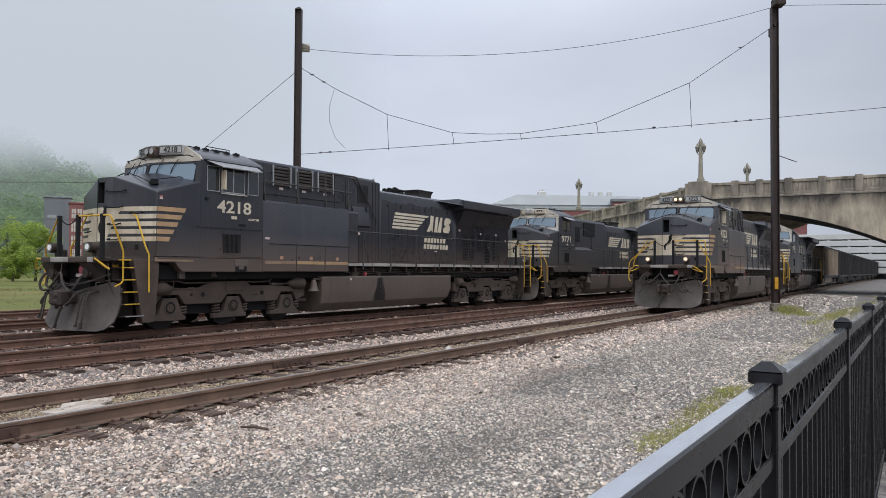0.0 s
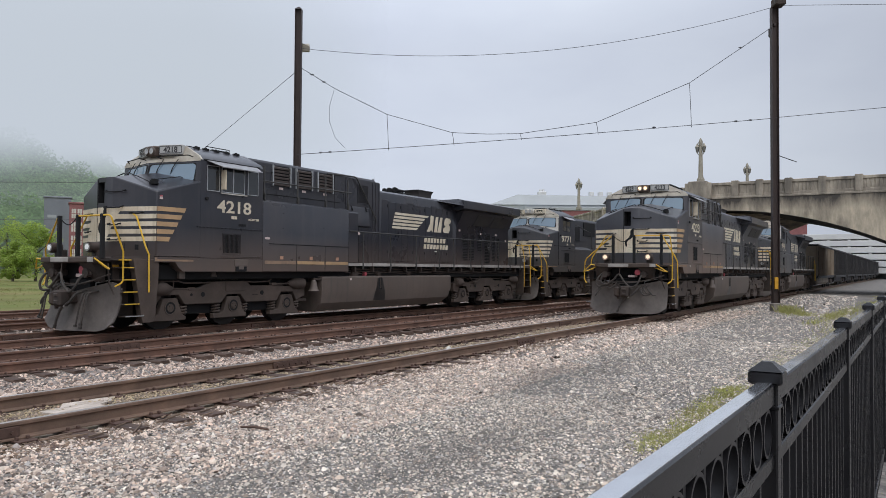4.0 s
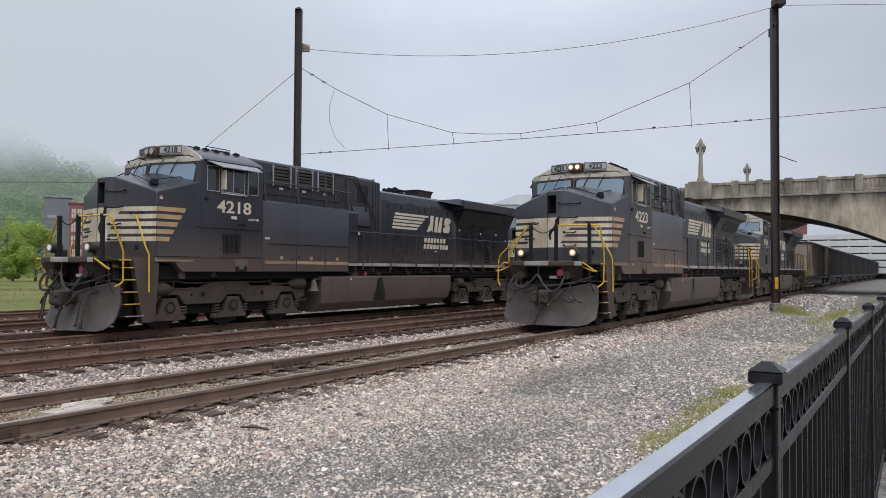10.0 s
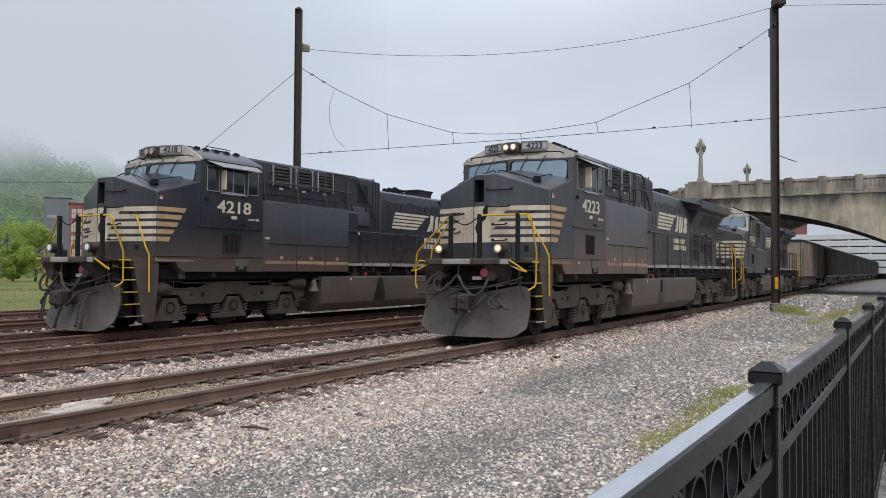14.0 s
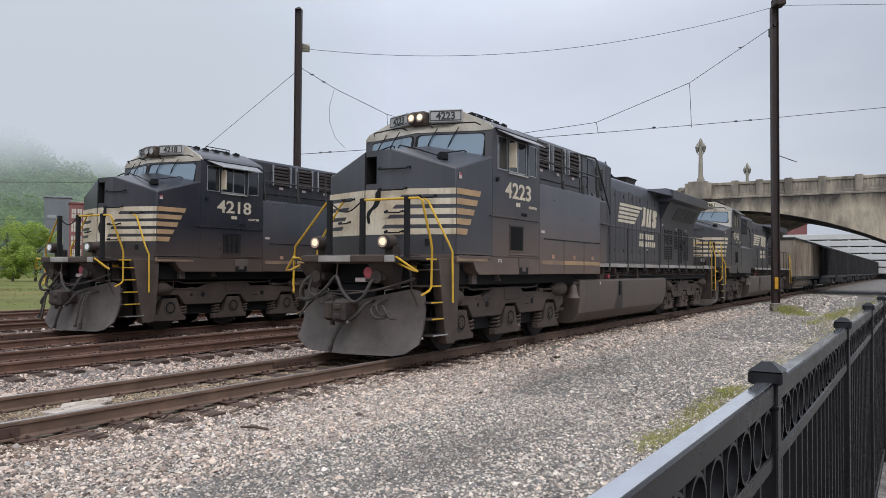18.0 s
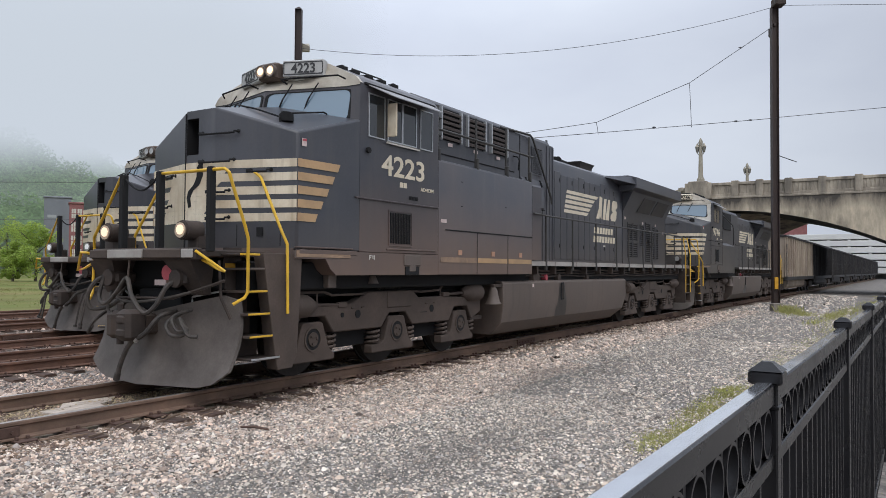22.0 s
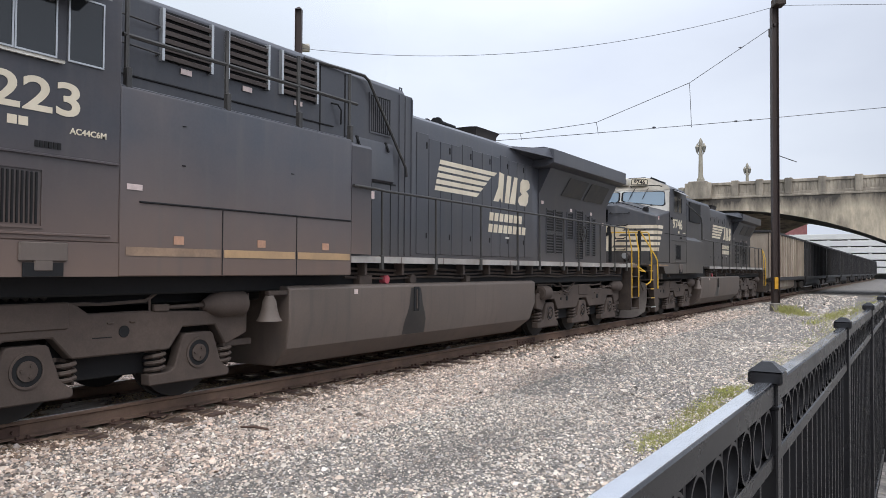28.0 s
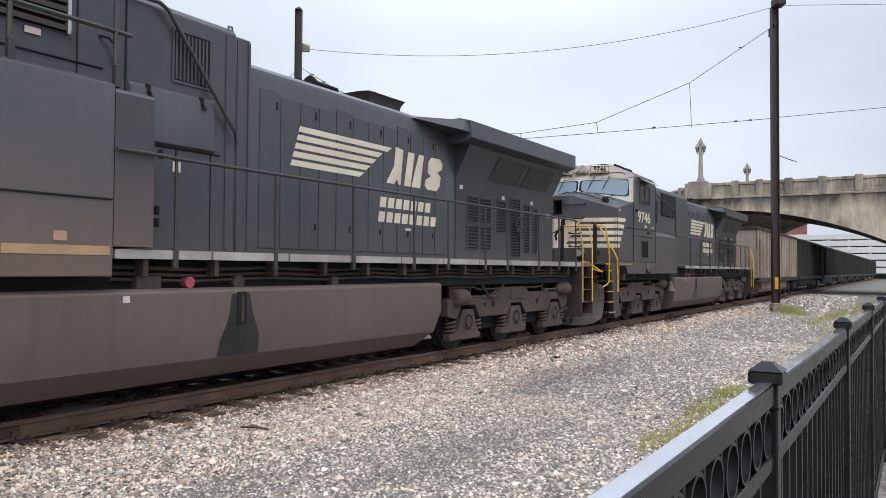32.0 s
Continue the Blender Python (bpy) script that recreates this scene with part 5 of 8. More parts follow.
        for s in (-1, 1):
            g.tube([(2.85, s * 1.45, 3.9), (5.1, s * 1.45, 3.55), (5.2, s * 1.47, 3.3), (5.2, s * 1.47, 2.69), (6.5, s * 1.47, 2.69)], 0.022)
        part("deck_handrail", g, M_RAILTUBE, tall)
    if rebuilt:
        for s in (-1, 1):
            for xx in (8.30, 8.50, 8.69):
                g = Geo()
                yy = 0.985 if xx < 8.45 else 0.965
                g.bevbox(xx - 0.018, xx + 0.018, s * yy - 0.014, s * yy + 0.014, 1.74, 4.42, 0.005)
                part("hood_rib", g, hood_paint, tall)
            for xx, zz in ((7.30, 2.16), (7.34, 2.80), (7.30, 2.02)):
                g = Geo()
                g.bevbox(xx - 0.03, xx + 0.03, s * 0.985 - 0.012, s * 0.985 + 0.012, zz - 0.05, zz + 0.05, 0.006)
                part("latch", g, M_DARK, tall)
        for xx, zz in ((3.5, 2.62), (3.5, 3.05), (5.2, 2.72)):
            g = Geo()
            g.bevbox(xx - 0.025, xx + 0.025, -W - 0.006, -W + 0.004, zz - 0.006, zz + 0.006, 0.002)
            part("jack_slot", g, M_DARK, box)
    # engine hood
    EH = 0.88
    g = Geo()
    ez = 4.06
    g.prism([(-EH, 1.70), (-EH, ez), (-EH + 0.035, ez + 0.10), (-EH + 0.13, ez + 0.17), (-0.3, ez + 0.24), (0.3, ez + 0.24), (EH - 0.13, ez + 0.17), (EH - 0.035, ez + 0.10), (EH, ez), (EH, 1.70)], "x", 8.721 if rebuilt else 8.751, 14.02)
    hood = part("engine_hood", g, hood_paint, lo)
    doors = [8.95 + 0.395 * k for k in range(13)]
    for s in (-1, 1):
        y = s * (EH + 0.002)
        for k in range(12):
            g = Geo()
            g.bevbox(doors[k] + 0.012, doors[k + 1] - 0.012, y - 0.012, y + 0.012, 1.78, 3.86 if k % 4 else 3.92, 0.006)
            dr = part("hood_door", g, hood_paint, lo)
            if k % 2 == 0:
                q = Geo()
                q.bevbox(doors[k + 1] - 0.09, doors[k + 1] - 0.05, y - 0.02, y + 0.02, 2.06, 2.16, 0.006)
                q.bevbox(doors[k + 1] - 0.09, doors[k + 1] - 0.05, y - 0.02, y + 0.02, 3.66, 3.78, 0.006)
                part("latch", q, M_DARK, dr)
    hood_lettering(hood, -EH - 0.018)
    g = Geo()
    g.box(12.35, 12.52, -EH - 0.02, -EH - 0.012, 2.17, 2.21)
    part("small_plate", g, M_WHITE, hood)
    # roof: horns, stack
    g = Geo()
    for k, (dx, dy, ln) in enumerate(((0.0, -0.26, 0.50), (0.10, -0.13, 0.42), (0.0, 0.0, 0.58), (0.12, 0.13, 0.36), (0.02, 0.26, 0.46))):
        xa, zz = 10.62 + dx, 4.43 + 0.02 * (k % 2)
        g.tube([(xa, dy, zz), (xa + 0.06, dy, zz), (xa + 0.16, dy, zz), (xa + 0.16 + ln, dy, zz)], [0.10, 0.09, 0.05, 0.035], 14)
        g.tube([(xa + 0.16 + ln, dy, zz), (xa + 0.16 + ln, dy, 4.30)], 0.03, 8)
    g.bevbox(10.7, 11.5, -0.32, 0.32, 4.28, 4.35, 0.01)
    part("air_horn", g, M_DARK, lo)
    g = Geo()
    g.loft([[(xa, -hw, z), (xb, -hw, z), (xb + 0.06, -hw * 0.6, z), (xb + 0.06, hw * 0.6, z), (xb, hw, z), (xa, hw, z), (xa - 0.06, hw * 0.6, z), (xa - 0.06, -hw * 0.6, z)]
            for xa, xb, hw, z in ((12.10, 13.02, 0.32, 4.20), (12.12, 13.00, 0.30, 4.36), (12.10, 13.03, 0.31, 4.47), (12.05, 13.08, 0.34, 4.54), (12.03, 13.10, 0.36, 4.57))])
    part("exhaust_outlet", g, M_RUSTPIPE, lo, "rust-brown exhaust stack")
    # radiator end
    g = Geo()
    g.prism([(-0.90, 1.70), (-0.90, 3.27), (-1.20, 3.86), (1.20, 3.86), (0.90, 3.27), (0.90, 1.70)], "x", 14.021, 18.55)
    rad = part("radiator_hood", g, hood_paint, lo)
    g = Geo()
    top, low = 4.24, 3.88
    g.loft([[(12.6, -0.9, 4.14), (12.6, 0.9, 4.14), (12.6, 0.6, 4.22), (12.6, -0.6, 4.22)],
            [(13.75, -1.41, 4.02), (13.75, 1.41, 4.02), (13.75, 1.30, 4.26), (13.75, -1.30, 4.26)]], True, True)
    g.loft([[(x, -1.41, low + 0.05), (x, -1.20, low - 0.02), (x, 1.20, low - 0.02), (x, 1.41, low + 0.05), (x, 1.41, top), (x, 1.15, top + 0.07), (x, -1.15, top + 0.07), (x, -1.41, top)] for x in (13.72, 18.75)])
    wing = part("radiator_wing", g, hood_paint, rad, "overhanging radiator cab roof", bevel=0.012)
    for s in (-1, 1):
        for xa, xb in ((15.2, 16.55), (16.65, 18.1)):
            q = lambda x, z: (x, s * (0.908 + 0.30 * (z - 3.27) / 0.59), z)
            quad_part("radiator_screen", M_RAILTUBE, rad, [q(xa + 0.02, 3.33), q(xb - 0.04, 3.33), q(xb, 3.76), q(xa + 0.12, 3.76)], -0.008 * s, "dark mesh radiator screen")
        y = s * 0.905
        for xa, xb, za, zb in ((14.45, 14.85, 2.45, 2.95), (14.98, 15.38, 2.45, 2.95), (14.45, 14.85, 1.92, 2.38), (14.98, 15.38, 1.92, 2.38), (15.7, 16.05, 2.3, 2.95), (16.3, 16.75, 1.8, 3.05), (17.0, 17.22, 1.9, 2.95), (17.45, 17.65, 1.9, 2.9)):
            g = Geo()
            frame_ring(g, xa, xb, za, zb, y, 0.02, 0.014)
            d = part("louvre_door", g, hood_paint, lo)
            q2 = Geo()
            nlv = int((zb - za) / 0.06)
            for k in range(nlv):
                z = za + (zb - za) * k / nlv
                q2.box(xa, xb, y - 0.01, y + 0.008, z, z + 0.035)
            part("louvres", q2, M_DARK, d)
        hw = Geo()
        hw.ring((16.55, s * 1.02, 2.45), "y", 0.19, 0.215, 0.025, 20)
        for k in range(4):
            a = k * math.pi / 4
            hw.tube([(16.55 - 0.2 * math.cos(a), s * 1.02, 2.45 - 0.2 * math.sin(a)), (16.55 + 0.2 * math.cos(a), s * 1.02, 2.45 + 0.2 * math.sin(a))], 0.012, 4)
        hw.cyl((16.55, s * 0.96, 2.45), "y", 0.035, 0.14, 8)
        part("brake_wheel", hw, M_RAILTUBE, rad, "hand brake wheel")
        for xx, zz in ((14.15, 3.05), (15.9, 2.98), (17.3, 2.98), (18.2, 2.75)):
            quad_part("warning_label", M_LABEL, rad, [(xx, y - s * 0.002, zz), (xx + 0.12, y - s * 0.002, zz), (xx + 0.12, y - s * 0.002, zz + 0.08), (xx, y - s * 0.002, zz + 0.08)], -0.006 * s)
    if not rebuilt:
        for s in (-1, 1):
            y = s * (W + 0.002)
            g = Geo()
            for xx in (0.55, 2.70):
                g.box(xx, xx + 0.014, y - 0.004, y + 0.004, 1.76, 4.1)
            g.box(0.0, 2.7, y - 0.004, y + 0.006, 2.70, 2.72)
            part("panel_seam", g, M_DARK, lo)
    # handrails along the walkway
    for s in (-1, 1):
        g = Geo()
        xs0 = 6.4 if rebuilt else 5.2
        g.tube([(xs0, s * 1.545, 2.69), (xs0 + 0.5, s * 1.54, 2.69), (xs0 + 0.8, s * 1.47, 2.69), (18.45, s * 1.47, 2.69), (18.75, s * 1.44, 2.66)], 0.021, 8)
        hr = part("handrail", g, M_RAILTUBE, lo)
        for xx in (7.17, 8.68, 10.23, 11.77, 12.82, 14.14, 15.04, 16.52, 17.6, 18.6):
            g = Geo()
            g.tube([(xx, s * 1.48, 1.50), (xx, s * 1.47, 2.69)], 0.020, 6)
            g.bevbox(xx - 0.03, xx + 0.03, s * 1.47 - 0.03, s * 1.47 + 0.03, 1.5, 1.72, 0.008)
            part("handrail_post", g, M_RAILTUBE, hr)
    # rear platform and steps
    g = Geo()
    g.bevbox(18.55, 19.85, -1.35, 1.35, 1.60, 1.70, 0.01)
    g.bevbox(19.75, 19.90, -1.35, 1.35, 0.9, 1.70, 0.02)
    g.bevbox(19.9, 20.17, -0.2, 0.2, 0.7, 1.0, 0.03)
    part("rear_platform", g, M_UNDER, lo)
    for s in (-1, 1):
        for k in range(4):
            st = Geo()
            st.bevbox(18.97, 19.64, s * 1.32 - 0.16, s * 1.32 + 0.16, 0.42 + 0.30 * k, 0.45 + 0.30 * k, 0.006)
            part("rear_step", st, M_UNDER, lo)
        for xa in (18.92, 19.64):
            st = Geo()
            st.bevbox(xa, xa + 0.05, s * 1.3 - 0.2, s * 1.3 + 0.2, 0.40, 1.6, 0.01)
            part("step_side", st, M_UNDER, lo)
        yr = Geo()
        yr.tube([(18.98, s * 1.5, 0.75), (18.98, s * 1.5, 2.1), (18.80, s * 1.46, 2.66)], 0.018, 8)
        yr.tube([(19.62, s * 1.5, 0.75), (19.62, s * 1.5, 2.1), (19.78, s * 1.36, 2.6)], 0.018, 8)
        part("step_rail", yr, M_YELLOW, lo, "yellow step handrail")
    # front platform, plow, steps
    g = Geo()
    g.bevbox(-1.90, -0.55, -1.14, 1.06, 1.64, 1.73, 0.015)
    g.bevbox(-2.00, -1.86, -1.12, 0.88, 1.60, 1.75, 0.02)
    part("front_platform", g, M_UNDER, lo)
    g = Geo()
    for ya, yb, worn in ((-0.20, 0.50, True), (-0.90, -0.21, False), (-1.11, -0.91, True), (0.51, 0.87, False)):
        g = Geo()
        g.bevbox(-2.03, -2.002, ya, yb, 1.625, 1.735, 0.010)
        part("anticlimber_edge", g, M_SILL if worn else M_TRUCK, lo, "pale worn edge of the front platform" if worn else "brown edge of the front platform")
    g = Geo()
    loops = []
    for i in range(13):
        u = -1 + i / 6
        y = 1.31 * u - 0.05
        d = 0.07 + 0.28 * (1 - abs(u))
        ztop = 0.94 + 0.28 * abs(u) ** 0.9 - (0.10 * ((abs(u) - 0.83) / 0.17) ** 2 if abs(u) > 0.83 else 0)
        zb = 0.07 if abs(u) < 0.78 else 0.07 + 0.20 * (abs(u) - 0.78) / 0.22
        col = []
        for q in range(7):
            w = q / 6
            z = zb + (ztop - zb) * w
            col.append((-1.46 - d - 0.16 * (1 - w) ** 2 + 0.06 * math.sin(w * math.pi), y, z))
        loops.append(col + [(p[0] + 0.05, p[1], p[2]) for p in reversed(col)])
    g.loft(loops)
    plow = part("snowplow", g, M_SNOWPLOW, lo, "scuffed brown-grey steel snowplow")
    for s in (-1, 1):
        g = Geo()
        g.tube([(-1.60, s * 0.62, 1.04), (-1.60, s * 0.62, 1.15), (-1.42, s * 1.05, 1.24), (-1.42, s * 1.05, 1.13)], 0.014)
        part("plow_handle", g, M_CHROME, plow)
    # pilot in black, which puts the shade behind the plow into colour
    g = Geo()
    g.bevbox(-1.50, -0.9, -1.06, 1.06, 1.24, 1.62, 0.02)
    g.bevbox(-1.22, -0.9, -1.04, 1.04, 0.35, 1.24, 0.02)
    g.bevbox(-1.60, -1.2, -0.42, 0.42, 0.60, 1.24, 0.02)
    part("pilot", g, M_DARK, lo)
    # coupler
    g = Geo()
    g.bevbox(-2.0, -1.2, -0.17, 0.17, 0.68, 0.94, 0.03)
    g.bevbox(-2.25, -1.96, -0.26, 0.02, 0.62, 1.00, 0.05)
    g.bevbox(-2.22, -1.96, 0.06, 0.24, 0.64, 0.98, 0.05)
    g.tube([(-2.08, 0.12, 0.56), (-2.08, 0.12, 1.06)], 0.045, 10)
    for z in (0.72, 0.88):
        g.bevbox(-2.27, -2.05, -0.2, -0.04, z - 0.05, z + 0.05, 0.02)
    part("coupler", g, M_UNDER, lo)

    # hoses
    def hose(pts, r=0.03):
        h = Geo()
        n = []
        pts = [Vector(p) for p in pts]
        for i in range(len(pts) - 1):
            p0, p1, p2, p3 = pts[max(i - 1, 0)], pts[i], pts[i + 1], pts[min(i + 2, len(pts) - 1)]
            for k in range(5):
                t = k / 5
                n.append(0.5 * ((2 * p1) + (p2 - p0) * t + (2 * p0 - 5 * p1 + 4 * p2 - p3) * t * t + (3 * p1 - p0 - 3 * p2 + p3) * t ** 3))
        n.append(pts[-1])
        h.tube(n, r, 7)
        return part("air_hose", h, M_RUBBER, lo)
    hose([(-1.75, -0.50, 0.98), (-2.0, -0.52, 0.92), (-2.08, -0.36, 0.72), (-2.10, -0.10, 0.58), (-2.10, 0.06, 0.36), (-2.10, 0.14, 0.17)], 0.031)
    for a, b in (((-2.10, 0.13, 0.20), (-2.10, 0.16, 0.12)), ((-2.095, -0.24, 0.655), (-2.10, -0.20, 0.625))):
        g = Geo()
        g.tube([a, b], 0.040, 8)
        part("hose_clamp", g, M_CHROME if a[2] > 0.4 else M_STEELW, lo)
    hose([(-1.7, -0.62, 1.38), (-1.95, -0.60, 1.30), (-2.05, -0.50, 1.05), (-2.05, -0.28, 0.96), (-2.05, -0.05, 1.16), (-2.0, 0.12, 1.38), (-2.0, 0.32, 1.20), (-2.0, 0.55, 1.05), (-1.95, 0.76, 1.12), (-1.9, 0.74, 1.38)], 0.029)
    hose([(-1.7, 0.70, 1.42), (-1.95, 0.78, 1.36), (-2.02, 0.90, 1.15), (-1.98, 0.88, 0.98), (-1.85, 0.7, 1.0), (-1.9, 0.4, 1.1)], 0.030)
    if lit:
        hose([(-1.72, -0.62, 0.98), (-1.96, -0.60, 0.84), (-1.98, -0.72, 0.70), (-1.92, -0.90, 0.74), (-1.96, -0.84, 0.90), (-1.96, -0.98, 0.72), (-1.9, -1.08, 0.70)], 0.026)
        hose([(-1.7, -0.74, 1.0), (-1.95, -0.70, 0.92), (-1.97, -0.80, 0.76), (-1.94, -0.96, 0.78)], 0.022)
    else:
        # hoses hung straight down before the plow
        for y0, y1, z1 in ((-0.60, -0.50, 0.20), (-0.70, -0.68, 0.16), (-0.78, -0.70, 0.24), (0.80, 0.84, 0.34), (0.88, 0.94, 0.36)):
            hose([(-1.62, y0, 0.98), (-1.86, y0, 0.93), (-1.93, y0, 0.80), (-1.97, (y0 + y1) / 2, 0.52), (-1.99, y1, z1 + 0.05), (-1.98, y1 + 0.04, z1)], 0.020)
            g = Geo()
            g.bevbox(-2.01, -1.95, y1, y1 + 0.09, z1 - 0.04, z1 + 0.02, 0.012)
            part("glad_hand", g, M_STEELW, lo)
    hose([(-1.7, 0.55, 1.25), (-1.9, 0.45, 1.12), (-1.95, 0.1, 1.08), (-1.92, -0.4, 1.12), (-1.85, -0.9, 1.22)], 0.018)
    hose([(-1.7, 0.30, 1.15), (-1.95, 0.26, 1.05), (-1.98, 0.42, 0.92), (-1.92, 0.62, 1.0), (-1.8, 0.7, 1.2)], 0.022)
    hose([(-1.75, 0.85, 0.95), (-1.95, 0.88, 0.80), (-1.96, 0.96, 0.66), (-1.86, 1.02, 0.74)], 0.022)
    g = Geo()
    g.tube([(-1.88, 0.62, 1.12), (-1.88, -0.6, 1.14), (-1.80, -1.18, 1.30), (-1.70, -1.30, 1.36)], 0.02, 6)
    part("uncoupling_lever", g, M_UNDER, lo)
    g = Geo()
    g.tube([(-1.98, 0.10, 1.60), (-1.99, 0.11, 1.42), (-2.0, 0.12, 1.32)], 0.014, 6)
    part("hose_chain", g, M_UNDER, lo)
    g = Geo()
    g.tube([(-1.7, -1.2, 1.6), (-1.68, -1.22, 1.15), (-1.6, -1.3, 0.9)], 0.018, 6)
    part("brace", g, M_UNDER, lo)
    for s in (-1, 1):
        g = Geo()
        g.bevbox(-1.86, -1.56, s * 0.66 - 0.14, s * 0.66 + 0.14, 1.30, 1.46, 0.03)
        g.cyl((-1.88, s * 0.66, 1.38), "x", 0.11, 0.05, 12)
        part("receptacle", g, M_UNDER, lo)
        g = Geo()
        g.loft([[(-1.95, s * 0.50, 1.60), (-1.95, s * 1.0, 1.60), (-1.6, s * 1.0, 1.60), (-1.6, s * 0.5, 1.60)], [(-1.70, s * 0.72, 1.18), (-1.70, s * 0.95, 1.18), (-1.6, s * 0.95, 1.18), (-1.6, s * 0.72, 1.18)]])
        part("platform_bracket", g, M_UNDER, lo)
    g = Geo()
    g.cyl((-1.84, -0.46, 1.45), "x", 0.095, 0.05, 14)
    g.cyl((-1.68, -0.46, 1.45), "x", 0.05, 0.30, 10)
    part("receptacle_cover", g, M_RED, lo, "faded red cover")
    g = Geo()
    g.box(-1.775, -1.500, -0.34, -0.12, 1.29, 1.36)
    part("maker_plate", g, M_LABEL, lo)
    # ditch lights
    for yl in (-0.84, 0.62):
        g = Geo()
        g.bevbox(-1.80, -1.58, yl - 0.10, yl + 0.10, 1.73, 1.92, 0.02)
        g.cyl((-1.83, yl, 1.96), "x", 0.120, 0.24, 20)
        g.cyl((-1.955, yl, 1.96), "x", 0.108, 0.04, 20)
        dl = part("ditch_light", g, M_UNDER, lo)
        q = Geo()
        q.cyl((-1.972, yl, 1.96), "x", 0.092, 0.03, 20)
        part("lens", q, M_REFLECT if lit else M_LAMPOFF, dl, "warm round lens" if lit else "clear round lens")
        if rebuilt:
            q = Geo()
            q.cyl((-1.985, yl - 0.01, 1.965), "x", 0.060, 0.03, 14)
            part("bulb", q, M_LAMPW if lit else M_LAMPDIM, dl, "lit bulb" if lit else "dimly lit white bulb")
    # front handrails
    for y in (-1.27, -0.36, 0.36):
        g = Geo()
        g.bevbox(-1.94, -1.85, y - 0.042, y + 0.042, 1.70, 2.70, 0.012)
        part("front_post", g, M_DARK, lo)
    for s in (-1, 1):
        g = Geo()
        if s < 0:
            g.tube([(-1.9, s * 0.34, 2.67), (-1.9, s * 1.50, 2.66), (-1.88, s * 1.55, 2.62), (-1.62, s * 1.55, 2.00), (-1.56, s * 1.54, 1.86), (-1.54, s * 1.52, 1.22), (-1.56, s * 1.49, 1.16), (-1.66, s * 1.40, 1.08)], 0.02, 8)
        else:
            g.tube([(-1.9, 0.34, 2.67), (-1.9, 0.42, 2.66), (-1.60, 1.42, 1.92), (-1.54, 1.50, 1.78), (-1.54, 1.52, 1.22), (-1.56, 1.49, 1.16), (-1.66, 1.40, 1.08)], 0.02, 8)
        part("front_handrail", g, M_YELLOW, lo, "yellow front handrail")
        g = Geo()
        g.tube([(fx(0.9) - 0.07, s * 0.90, 2.78), (fx(1.0) - 0.08, s * 1.00, 2.70), (-0.92, s * 1.46, 1.98), (-0.88, s * 1.52, 1.82), (-0.87, s * 1.53, 0.94)], 0.02, 8)
        part("step_handrail", g, M_YELLOW, lo, "yellow step handrail")
        g = Geo()
        g.tube([(-1.80, s * 1.00, 1.62), (-1.95, s * 1.02, 1.70), (-1.98, s * 1.12, 1.71), (-1.82, s * 1.44, 1.47), (-1.80, s * 1.30, 1.50), (-1.80, s * 1.00, 1.62)], 0.018, 8)
        part("uncoupling_handle", g, M_YELLOW, lo, "yellow bent handle")
        for k in range(5):
            z = 0.385 + 0.275 * k
            xs = -1.44 - 0.03 * k
            xe = -0.96 if k == 0 else -1.04 - 0.05 * k
            g = Geo()
            g.bevbox(xs, xe, min(s * 1.06, s * 1.49), max(s * 1.06, s * 1.49), z, z + 0.03, 0.006)
            stp = part("front_step", g, M_UNDER, lo)
            q = Geo()
            q.bevbox(xs, xe, s * 1.492 - 0.006, s * 1.492 + 0.006, z + 0.008, z + 0.032, 0.003)
            part("step_edge", q, M_CHROME if k == 0 else M_TANK if k == 4 and lit else M_YELLOW, stp, "bare step edge" if k == 0 else "grimy step edge" if k == 4 and lit else "yellow step edge")
            q = Geo()
            q.box(xs + 0.02, xe - 0.02, s * 1.10 - 0.01, s * 1.10 + 0.01, z + 0.03, z + 0.275)
            part("riser", q, M_UNDER, stp)
        g = Geo()
        g.bevbox(-1.62, -1.30, min(s * 1.10, s * 1.47), max(s * 1.10, s * 1.47), 1.66, 1.69, 0.005)
        ts = part("top_step", g, M_UNDER, lo)
        g = Geo()
        g.bevbox(-1.62, -1.30, s * 1.472 - 0.006, s * 1.472 + 0.006, 1.664, 1.69, 0.003)
        part("step_edge", g, M_YELLOW, ts, "yellow step edge")
        quad_part("warning_label", M_SIGNY, lo, [(-1.53, s * 1.115, 1.50), (-1.37, s * 1.115, 1.50), (-1.37, s * 1.115, 1.57), (-1.53, s * 1.115, 1.57)], -0.006 * s, "orange warning label by the steps")
        g = Geo()
        g.prism([(-1.25, 1.70), (-0.56, 1.70), (-0.56, 1.64), (-0.58, 1.20), (-0.64, 0.42), (-0.72, 0.24), (-0.98, 0.24), (-1.03, 0.42)], "y", s * 1.48, s * 1.30)
        part("fender", g, M_TRUCK, lo, "dusty brown step fender", bevel=0.01)
        quad_part("warning_label", M_LABEL, lo, [(-1.40, s * 1.115, 0.985), (-1.27, s * 1.115, 0.985), (-1.27, s * 1.115, 1.03), (-1.40, s * 1.115, 1.03)], -0.006 * s, "small white label between the steps")
    g = Geo()
    ch = [(-1.9, -0.32 + 0.064 * k, 2.64 - 0.16 * math.sin(math.pi * k / 10)) for k in range(11)]
    g.tube(ch, 0.013, 5)
    part("safety_chain", g, M_DARK, lo)
    # fuel tank
    g = Geo()
    tx0, tx1 = 5.256, 12.69
